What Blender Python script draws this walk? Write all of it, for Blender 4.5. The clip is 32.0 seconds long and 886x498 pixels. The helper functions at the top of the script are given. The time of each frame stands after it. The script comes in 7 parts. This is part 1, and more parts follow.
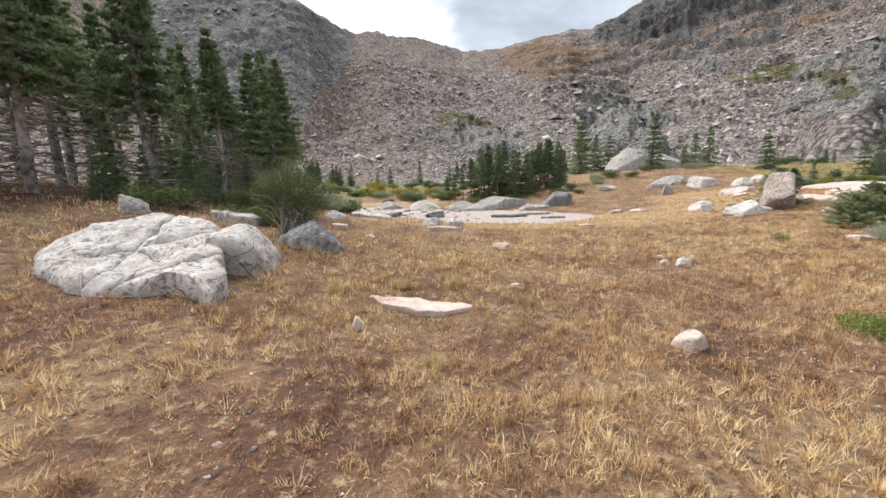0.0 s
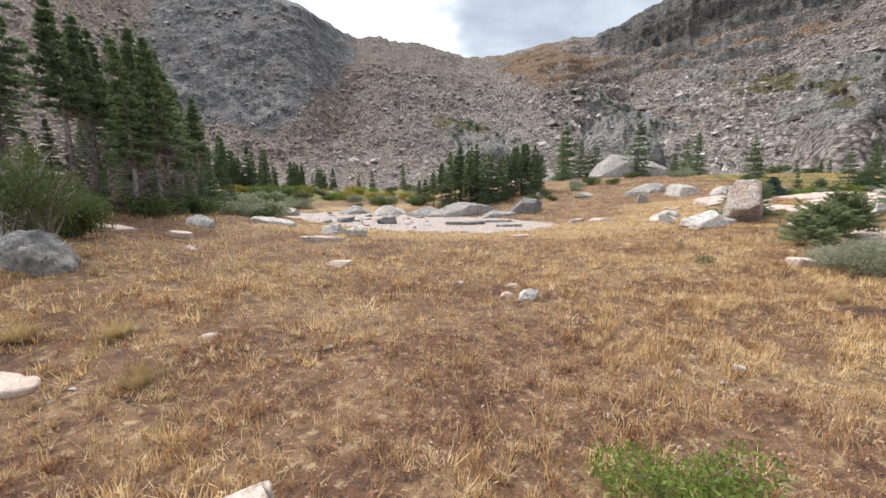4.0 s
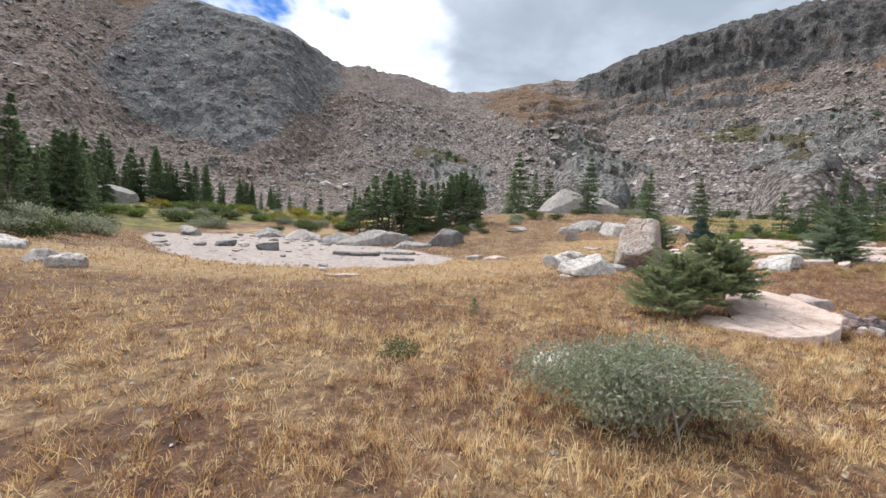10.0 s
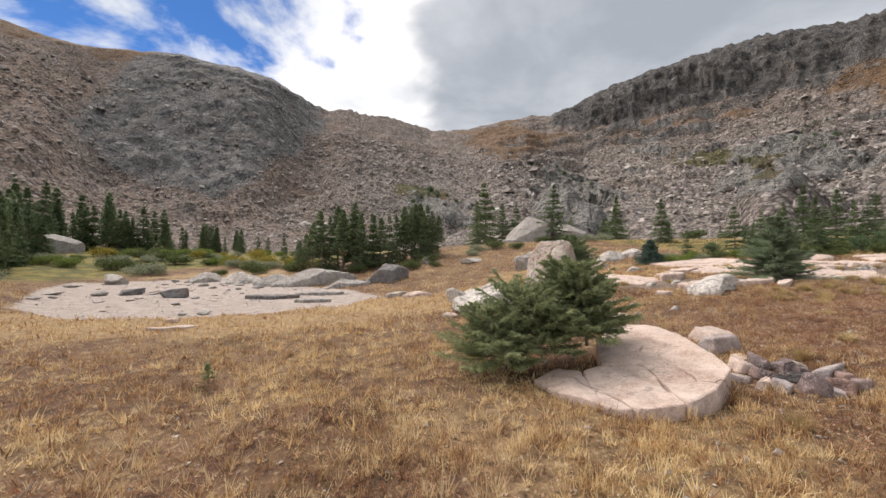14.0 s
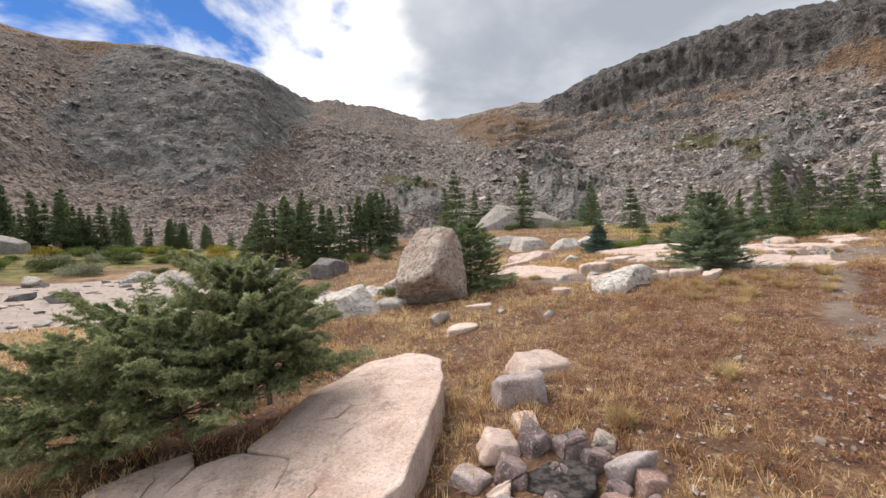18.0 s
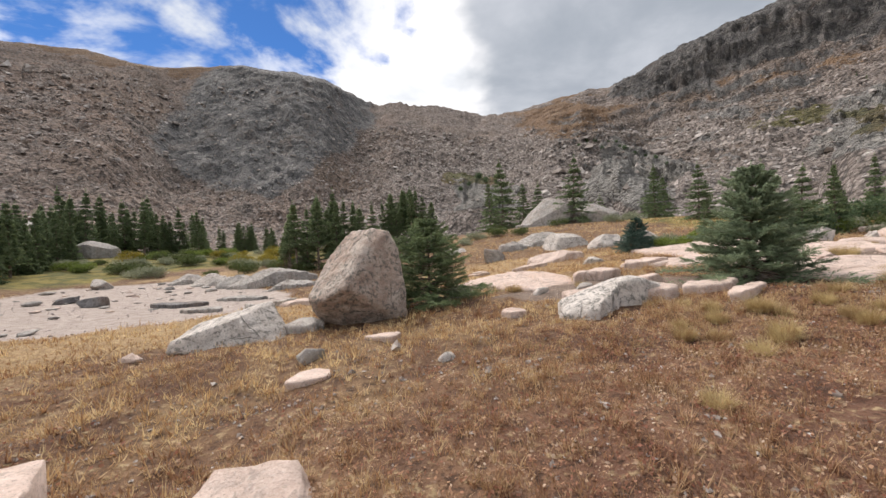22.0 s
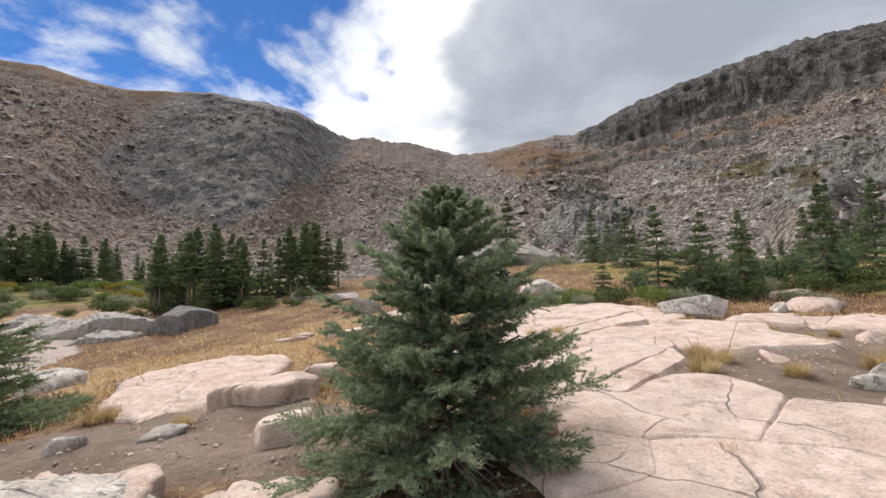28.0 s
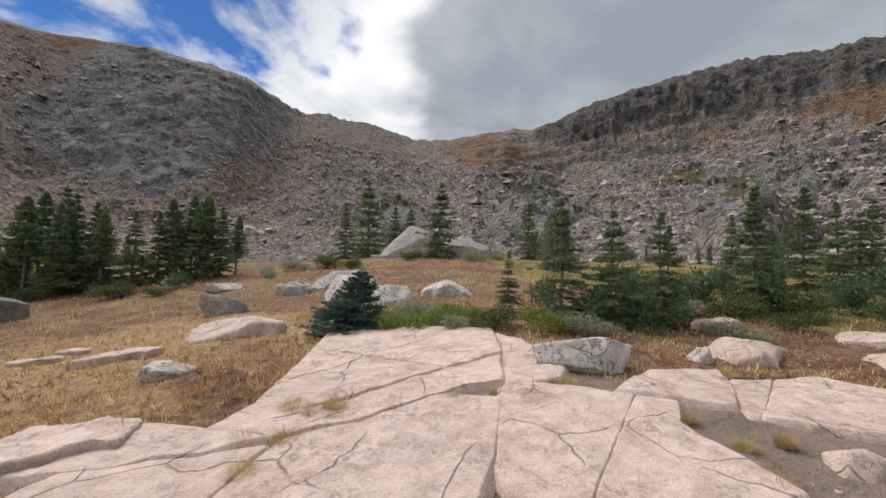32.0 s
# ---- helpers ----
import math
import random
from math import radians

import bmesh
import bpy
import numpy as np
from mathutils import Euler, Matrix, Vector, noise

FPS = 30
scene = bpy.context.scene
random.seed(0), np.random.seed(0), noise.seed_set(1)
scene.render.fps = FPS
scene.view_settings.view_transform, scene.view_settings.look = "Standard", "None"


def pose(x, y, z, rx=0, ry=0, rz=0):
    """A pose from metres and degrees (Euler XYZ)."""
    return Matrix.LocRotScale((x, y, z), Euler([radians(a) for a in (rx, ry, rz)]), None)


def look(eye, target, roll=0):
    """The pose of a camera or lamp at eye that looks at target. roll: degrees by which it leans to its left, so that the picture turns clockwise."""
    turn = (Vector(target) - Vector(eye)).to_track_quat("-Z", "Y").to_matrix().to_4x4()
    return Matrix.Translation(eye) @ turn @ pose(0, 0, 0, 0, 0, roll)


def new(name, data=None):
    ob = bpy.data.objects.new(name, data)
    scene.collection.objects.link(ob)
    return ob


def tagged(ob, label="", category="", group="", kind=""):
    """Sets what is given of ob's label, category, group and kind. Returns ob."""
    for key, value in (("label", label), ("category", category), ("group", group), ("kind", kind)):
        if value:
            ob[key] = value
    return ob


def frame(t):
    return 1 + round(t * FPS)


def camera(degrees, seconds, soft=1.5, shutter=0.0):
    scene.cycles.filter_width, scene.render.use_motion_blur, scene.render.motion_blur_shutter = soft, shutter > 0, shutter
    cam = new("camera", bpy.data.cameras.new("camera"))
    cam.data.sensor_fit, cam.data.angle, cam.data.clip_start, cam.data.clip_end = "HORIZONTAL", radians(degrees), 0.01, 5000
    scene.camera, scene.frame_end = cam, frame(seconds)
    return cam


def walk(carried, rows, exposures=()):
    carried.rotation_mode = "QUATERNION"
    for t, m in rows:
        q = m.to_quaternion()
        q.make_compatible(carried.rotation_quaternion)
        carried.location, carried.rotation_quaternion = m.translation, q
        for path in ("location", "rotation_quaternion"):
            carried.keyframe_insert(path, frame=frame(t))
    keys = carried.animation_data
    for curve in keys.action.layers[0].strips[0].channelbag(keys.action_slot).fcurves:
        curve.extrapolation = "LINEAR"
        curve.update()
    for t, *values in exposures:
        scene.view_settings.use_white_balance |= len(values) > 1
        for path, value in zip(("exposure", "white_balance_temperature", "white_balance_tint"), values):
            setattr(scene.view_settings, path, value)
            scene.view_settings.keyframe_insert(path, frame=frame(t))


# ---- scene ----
# ---- camera and walk: seconds, x, y, z, yaw, pitch, roll ----
PATH = [
    (0.0, -0.000, -0.000, 1.500, 0.00, -9.14, -1.35),
    (0.5, 0.314, 0.202, 1.481, 1.94, -8.84, -1.38),
    (1.0, 0.651, 0.451, 1.458, 3.75, -8.42, -1.04),
    (1.5, 1.035, 0.766, 1.443, 4.37, -8.52, -0.44),
    (2.0, 1.484, 0.998, 1.410, 3.27, -9.07, 0.31),
    (2.5, 1.914, 1.252, 1.385, -0.50, -9.48, 1.30),
    (3.0, 2.337, 1.539, 1.387, -2.90, -8.98, 0.73),
    (3.5, 2.772, 1.747, 1.384, -1.74, -8.76, 0.08),
    (5.5, 4.701, 2.770, 1.424, 5.46, -6.99, -0.85),
    (6.0, 5.173, 3.003, 1.413, 6.47, -7.13, -1.09),
    (6.5, 5.590, 3.293, 1.408, 8.12, -8.95, -0.49),
    (7.0, 5.975, 3.641, 1.448, 7.87, -7.23, 0.10),
    (7.5, 6.377, 3.905, 1.435, 9.95, -4.55, 0.55),
    (8.0, 6.745, 4.205, 1.405, 11.66, -3.25, 0.42),
    (8.5, 7.139, 4.522, 1.397, 11.90, -3.89, -0.84),
    (9.0, 7.552, 4.760, 1.408, 9.19, -6.13, -1.06),
    (9.5, 7.960, 5.036, 1.406, 1.58, -3.93, 1.84),
    (10.0, 8.384, 5.296, 1.404, -2.25, -4.06, 2.58),
    (10.5, 8.793, 5.524, 1.421, -1.00, -2.62, 0.85),
    (11.0, 9.179, 5.734, 1.439, 0.26, 1.41, -0.71),
    (11.5, 9.546, 5.918, 1.450, 4.34, 4.23, -0.51),
    (12.0, 9.925, 6.122, 1.458, 8.07, 5.04, 0.09),
    (12.5, 10.346, 6.369, 1.449, 3.60, 4.02, 0.41),
    (13.0, 10.782, 6.598, 1.411, -0.69, 0.99, -0.09),
    (13.5, 11.180, 6.834, 1.382, -3.65, 1.29, 0.39),
    (15.5, 12.919, 7.864, 1.318, -1.79, 0.06, -2.31),
    (16.0, 13.353, 8.072, 1.341, -2.52, -0.13, -1.28),
    (16.5, 13.744, 8.311, 1.352, -3.24, 1.00, -0.55),
    (17.0, 14.144, 8.520, 1.338, -2.08, 1.03, -1.31),
    (17.5, 14.510, 8.741, 1.332, -1.26, -0.51, -2.51),
    (18.0, 14.882, 8.990, 1.353, -4.28, -0.27, -1.60),
    (18.5, 15.280, 9.177, 1.357, -2.21, 0.95, -1.88),
    (19.0, 15.568, 9.384, 1.346, -0.54, 1.89, -1.92),
    (19.5, 15.896, 9.656, 1.358, 0.58, 2.22, -1.67),
    (20.0, 16.246, 9.883, 1.359, 2.89, 1.81, -1.18),
    (20.5, 16.504, 10.112, 1.354, 4.56, 1.52, -1.08),
    (21.0, 16.756, 10.418, 1.377, 5.85, 1.29, -1.00),
    (21.5, 17.097, 10.671, 1.402, 6.36, 0.76, -1.33),
    (22.0, 17.384, 10.894, 1.427, 5.48, -0.36, -2.64),
    (22.5, 17.698, 11.233, 1.463, -4.25, 0.23, -0.59),
    (23.0, 18.051, 11.540, 1.476, -5.93, 0.24, 0.88),
    (23.5, 18.386, 11.831, 1.504, -6.80, -0.55, 1.79),
    (24.0, 18.707, 12.223, 1.577, -7.42, 0.07, 2.39),
    (24.5, 19.054, 12.570, 1.596, -4.34, 1.26, 1.67),
    (25.0, 19.415, 12.904, 1.617, -1.86, 2.51, -0.46),
    (25.5, 19.754, 13.262, 1.677, -1.51, 3.46, -1.67),
    (27.5, 21.351, 14.573, 1.800, 5.13, 5.30, -0.98),
    (28.0, 21.748, 14.841, 1.838, 1.23, 4.75, -0.98),
    (28.5, 22.117, 15.141, 1.904, -1.85, 3.92, -0.43),
    (29.0, 22.452, 15.439, 1.985, -3.97, 3.44, 0.56),
    (29.5, 22.734, 15.751, 2.040, -5.51, 3.51, 0.92),
    (30.0, 23.015, 16.096, 2.091, -7.46, 4.19, 1.60),
    (30.5, 23.330, 16.450, 2.133, -9.90, 5.10, 2.40),
    (31.0, 23.590, 16.880, 2.165, -12.56, 5.53, 3.06),
    (31.5, 23.818, 17.279, 2.195, -9.50, 3.81, 1.97),
    (32.0, 24.087, 17.634, 2.274, -5.39, 2.86, 1.84),
]
cam = camera(97.85, 32.0)
walk(cam, [(t, pose(x, y, z, 90 + pitch, 0, yaw) @ pose(0, 0, 0, 0, 0, roll)) for t, x, y, z, yaw, pitch, roll in PATH],
     ((0, 1.06, 6500, 10), (3.5, 1.02, 6500, 10), (8, 0.98, 6350, 10), (10.5, 0.84, 6300, 10), (12, 0.72, 6600, 11), (13.5, 0.66, 7000, 13), (19, 0.76, 6900, 13), (22, 0.66, 6900, 13), (24, 0.76, 6800, 12), (27.5, 0.66, 6800, 12), (30, 0.58, 6800, 12), (32, 0.32, 6750, 12)))

# ---- sky, sun ----
SUN_ELEVATION, SUN_AZIMUTH = 52.0, -35.0   # degrees; azimuth clockwise from +y
world = bpy.data.worlds.new("sky")
scene.world = world
world.use_nodes = True


class Nodes:
    """Short calls for building a node tree."""

    def __init__(self, tree):
        self.tree = tree
        tree.nodes.clear()

    def add(self, kind):
        return self.tree.nodes.new(kind)

    def attribute(self, name):
        node = self.add("ShaderNodeAttribute")
        node.attribute_name = name
        return node.outputs["Fac"]

    def plug(self, socket, value):
        if isinstance(value, bpy.types.NodeSocket):
            self.tree.links.new(value, socket)
        elif value is not None:
            if isinstance(value, tuple) and len(value) == 3 and socket.type == "RGBA":
                value = (*value, 1)
            socket.default_value = value

    def math(self, op, a, b=None, c=None, clamp=False):
        n = self.add("ShaderNodeMath")
        n.operation, n.use_clamp = op, clamp
        for s, v in zip(n.inputs, (a, b, c)):
            self.plug(s, v)
        return n.outputs[0]

    def vec(self, op, a, b=None):
        n = self.add("ShaderNodeVectorMath")
        n.operation = op
        self.plug(n.inputs[0], a)
        if op == "SCALE":
            self.plug(n.inputs[3], b)
        else:
            self.plug(n.inputs[1], b)
        return n.outputs["Value"] if op in ("DOT_PRODUCT", "LENGTH") else n.outputs[0]

    def noise(self, vector, scale, detail=4.0, rough=0.55, warp=0.0):
        n = self.add("ShaderNodeTexNoise")
        self.plug(n.inputs["Vector"], vector)
        n.inputs["Scale"].default_value, n.inputs["Detail"].default_value = scale, detail
        n.inputs["Roughness"].default_value, n.inputs["Distortion"].default_value = rough, warp
        return n.outputs["Fac"]

    def cells(self, vector, scale, feature="F1", out="Distance"):
        n = self.add("ShaderNodeTexVoronoi")
        n.feature = feature
        self.plug(n.inputs["Vector"], vector)
        n.inputs["Scale"].default_value = scale
        return n.outputs[out]

    def step(self, value, low, high, a=0.0, b=1.0):
        n = self.add("ShaderNodeMapRange")
        n.interpolation_type = "SMOOTHSTEP"
        for s, v in zip(n.inputs, (value, low, high, a, b)):
            self.plug(s, v)
        return n.outputs[0]

    def mix(self, fac, a, b, blend="MIX"):
        n = self.add("ShaderNodeMix")
        n.data_type, n.blend_type = "RGBA", blend
        self.plug(n.inputs[0], fac)
        self.plug(n.inputs[6], a)
        self.plug(n.inputs[7], b)
        return n.outputs[2]

    def ramp(self, fac, *stops):
        n = self.add("ShaderNodeValToRGB")
        self.plug(n.inputs[0], fac)
        ramp = n.color_ramp
        while len(ramp.elements) < len(stops):
            ramp.elements.new(0.5)
        for e, (at, colour) in zip(ramp.elements, stops):
            e.position, e.color = at, (*colour, 1)
        return n.outputs[0]

    def bump(self, height, strength=0.5, distance=0.02, normal=None):
        n = self.add("ShaderNodeBump")
        n.inputs["Strength"].default_value, n.inputs["Distance"].default_value = strength, distance
        self.plug(n.inputs["Height"], height)
        self.plug(n.inputs["Normal"], normal)
        return n.outputs[0]


def heading(az, el):
    a, e = radians(az), radians(el)
    return (math.sin(a) * math.cos(e), math.cos(a) * math.cos(e), math.sin(e))


def build_sky():
    k = Nodes(world.node_tree)
    sky = k.add("ShaderNodeTexSky")
    sky.sky_type, sky.sun_disc = "NISHITA", False
    sky.sun_elevation, sky.sun_rotation = radians(SUN_ELEVATION), radians(SUN_AZIMUTH)
    sky.altitude, sky.dust_density = 3000, 0.4
    way = k.add("ShaderNodeTexCoord").outputs["Generated"]
    parts = k.add("ShaderNodeSeparateXYZ")
    k.plug(parts.inputs[0], way)
    x, y, z = parts.outputs
    flat = k.add("ShaderNodeCombineXYZ")
    lift = k.math("ADD", k.math("MAXIMUM", z, 0.0), 0.22)
    k.plug(flat.inputs[0], k.math("DIVIDE", x, lift))
    k.plug(flat.inputs[1], k.math("DIVIDE", y, lift))
    billow = k.noise(flat.outputs[0], 1.5, 7, 0.55, 0.25)
    drift = k.noise(k.vec("ADD", flat.outputs[0], (9.3, 2.2, 0.0)), 0.9, 6, 0.5, 0.3)
    wisps = k.noise(k.vec("ADD", flat.outputs[0], (4.1, 1.7, 0.0)), 3.4, 6, 0.6, 0.4)
    gap = k.vec("DOT_PRODUCT", k.vec("NORMALIZE", way), heading(-36, 37))
    hole = k.step(k.math("ADD", gap, k.math("MULTIPLY", k.math("SUBTRACT", billow, 0.5), 0.34)), 0.925, 0.962)
    thin = k.step(wisps, 0.50, 0.72)
    cover = k.math("SUBTRACT", 1.0, k.math("MULTIPLY", hole, k.math("SUBTRACT", 1.0, k.math("MULTIPLY", thin, 0.6))))
    # a grey bank of cloud over the right-hand ridge, brighter cloud ahead
    side = k.math("ADD", k.math("ARCTAN2", x, y), k.math("MULTIPLY", k.math("SUBTRACT", drift, 0.5), 1.1))
    bank = k.step(side, 0.12, 0.24)
    fluff = k.step(billow, 0.35, 0.68)
    bright = k.mix(fluff, CLOUD_GREY, CLOUD_WHITE)
    dull = k.mix(fluff, BANK_DARK, BANK_LIGHT)
    cloud = k.mix(bank, bright, dull)
    blue = k.mix(1.0, k.vec("SCALE", sky.outputs[0], SKY_STRENGTH), (0.34, 0.68, 1.05), "MULTIPLY")
    colour = k.mix(cover, blue, cloud)
    back = k.add("ShaderNodeBackground")
    k.plug(back.inputs[0], colour)
    back.inputs[1].default_value = 1.0
    out = k.add("ShaderNodeOutputWorld")
    k.plug(out.inputs[0], back.outputs[0])


CLOUD_WHITE, CLOUD_GREY = (0.98, 0.99, 1.0), (0.52, 0.57, 0.63)
BANK_LIGHT, BANK_DARK = (0.42, 0.46, 0.52), (0.25, 0.29, 0.345)
SKY_STRENGTH = 0.085
build_sky()

sun = new("sun", bpy.data.lights.new("sun", "SUN"))
sun.data.energy, sun.data.angle, sun.data.color = 2.7, radians(40), (1.0, 0.965, 0.92)
sun.matrix_world = look(Vector(heading(SUN_AZIMUTH, SUN_ELEVATION)) * 50, (0, 0, 0))

# ---- materials ----
def material(name, build, thin=0.0):
    m = bpy.data.materials.new(name)
    m.use_nodes = True
    k = Nodes(m.node_tree)
    colour, rough, normal = build(k)
    b = k.add("ShaderNodeBsdfPrincipled")
    k.plug(b.inputs["Base Color"], colour)
    k.plug(b.inputs["Roughness"], rough)
    k.plug(b.inputs["Normal"], normal)
    b.inputs["Specular IOR Level"].default_value = 0.25
    out = k.add("ShaderNodeOutputMaterial")
    surface = b.outputs[0]
    if thin:   # leaves and blades let light through
        glow = k.add("ShaderNodeBsdfTranslucent")
        k.plug(glow.inputs[0], colour)
        both = k.add("ShaderNodeMixShader")
        both.inputs[0].default_value = thin
        k.plug(both.inputs[1], surface)
        k.plug(both.inputs[2], glow.outputs[0])
        surface = both.outputs[0]
    k.plug(out.inputs[0], surface)
    return m


def place(k):
    return k.add("ShaderNodeNewGeometry").outputs["Position"]


def island(k):
    return k.add("ShaderNodeNewGeometry").outputs["Random Per Island"]


def lot(k):
    return k.add("ShaderNodeObjectInfo").outputs["Random"]


def granite(pale, dark, lichen=0.35, tint=(0.40, 0.20, 0.11), rust=0.3, grain=1.0, spread=0.46):
    """Speckled, weathered granite: mineral grain, stains, dark and grey-green lichen, hairline cracks."""
    def build(k):
        p = place(k)
        big = k.noise(p, 0.9 * grain, 5, 0.6, 0.3)
        mid = k.noise(p, 5.0 * grain, 7, 0.7, 0.2)
        fine = k.noise(p, 60.0 * grain, 4, 0.75)
        colour = k.mix(k.step(mid, 0.36, 0.64), dark, pale)
        colour = k.mix(k.math("MULTIPLY", k.step(big, 0.46, 0.66), rust), colour, tint)
        stain = k.noise(k.vec("ADD", p, (4.0, 2.0, 8.0)), 2.4 * grain, 7, 0.72, 0.6)
        colour = k.mix(k.math("MULTIPLY", k.step(stain, 0.50, 0.68), 0.55), colour, dark, "MULTIPLY")
        colour = k.mix(k.math("MULTIPLY", k.step(fine, 0.53, 0.68), 0.5), colour, (0.76, 0.72, 0.68))
        colour = k.mix(k.math("MULTIPLY", k.step(fine, 0.46, 0.34), 0.5), colour, (0.10, 0.092, 0.085))
        spots = k.noise(k.vec("ADD", p, (7.3, 1.1, 3.0)), 13.0 * grain, 6, 0.75, 0.5)
        patch = k.noise(k.vec("ADD", p, (1.7, 9.2, 5.0)), 1.9 * grain, 5, 0.65)
        moss = k.math("MULTIPLY", k.step(spots, 0.50, 0.58), k.step(patch, spread, spread + 0.16))
        colour = k.mix(k.math("MULTIPLY", moss, lichen), colour, (0.11, 0.11, 0.10))
        blots = k.math("MULTIPLY", k.step(k.noise(k.vec("ADD", p, (2.2, 6.1, 1.4)), 22.0 * grain, 3, 0.6), 0.60, 0.66), k.step(big, 0.42, 0.6))
        colour = k.mix(k.math("MULTIPLY", blots, lichen), colour, (0.20, 0.215, 0.16))
        colour = k.mix(k.math("MULTIPLY", lot(k), 0.16), colour, (0.28, 0.25, 0.23))
        bent = k.vec("ADD", p, k.vec("SCALE", wander(k, p, 1.3), 0.35))
        split = k.cells(bent, 0.9 * grain, "DISTANCE_TO_EDGE")
        faults = k.math("MULTIPLY", k.step(split, 0.009, 0.001), k.step(k.noise(p, 1.2, 2, 0.5), 0.46, 0.56))
        colour = k.mix(k.math("MULTIPLY", faults, 0.4), colour, (0.04, 0.035, 0.03))
        chips = k.cells(k.vec("ADD", p, k.vec("SCALE", wander(k, p, 4.0), 0.25)), 6.0 * grain)
        height = k.math("ADD", k.math("MULTIPLY", mid, 1.1), k.math("ADD", k.math("MULTIPLY", fine, 0.16), k.math("MULTIPLY", chips, 0.10)))
        height = k.math("SUBTRACT", height, k.math("MULTIPLY", faults, 0.5))
        return colour, 0.9, k.bump(height, 0.85, 0.05 / grain)
    return build


def wander(k, p, scale):
    n = k.add("ShaderNodeTexNoise")
    k.plug(n.inputs["Vector"], p)
    n.inputs["Scale"].default_value, n.inputs["Detail"].default_value = scale, 4
    return k.vec("SUBTRACT", n.outputs["Color"], (0.5, 0.5, 0.5))


ROCK_PINK = material("pink_granite", granite((0.69, 0.545, 0.475), (0.53, 0.405, 0.345), 0.45, rust=0.18))
ROCK_WHITE = material("pale_granite", granite((0.67, 0.615, 0.57), (0.46, 0.415, 0.38), 0.8, rust=0.12, spread=0.36))
ROCK_GREY = material("grey_granite", granite((0.47, 0.44, 0.41), (0.27, 0.25, 0.235), 0.7, rust=0.15, spread=0.42))
ROCK_DARK = material("dark_gneiss", granite((0.21, 0.205, 0.21), (0.085, 0.08, 0.085), 0.7, rust=0.2))
ROCK_RUST = material("lichened_rust_boulder", granite((0.58, 0.495, 0.43), (0.38, 0.30, 0.255), 0.85, (0.40, 0.23, 0.155), 0.55, spread=0.32))
ROCK_MAUVE = material("grey_pink_granite", granite((0.46, 0.40, 0.39), (0.29, 0.235, 0.23), 0.4, rust=0.25))
ROCK_GNEISS = material("streaked_gneiss", granite((0.40, 0.385, 0.375), (0.13, 0.125, 0.125), 0.8, rust=0.12, spread=0.40))
ROCK_BRICK = material("fire_reddened_granite", granite((0.38, 0.235, 0.195), (0.20, 0.115, 0.10), 0.4, rust=0.3))
ASH = material("ash_and_charcoal", lambda k: (k.mix(k.step(k.noise(place(k), 18.0, 5, 0.7), 0.4, 0.62), (0.015, 0.013, 0.013), (0.075, 0.066, 0.062)), 0.95, k.bump(k.noise(place(k), 30.0, 4, 0.7), 0.8, 0.02)))
ROCK_SOOT = material("sooty_granite", granite((0.27, 0.19, 0.185), (0.11, 0.078, 0.078), 0.5, rust=0.3))


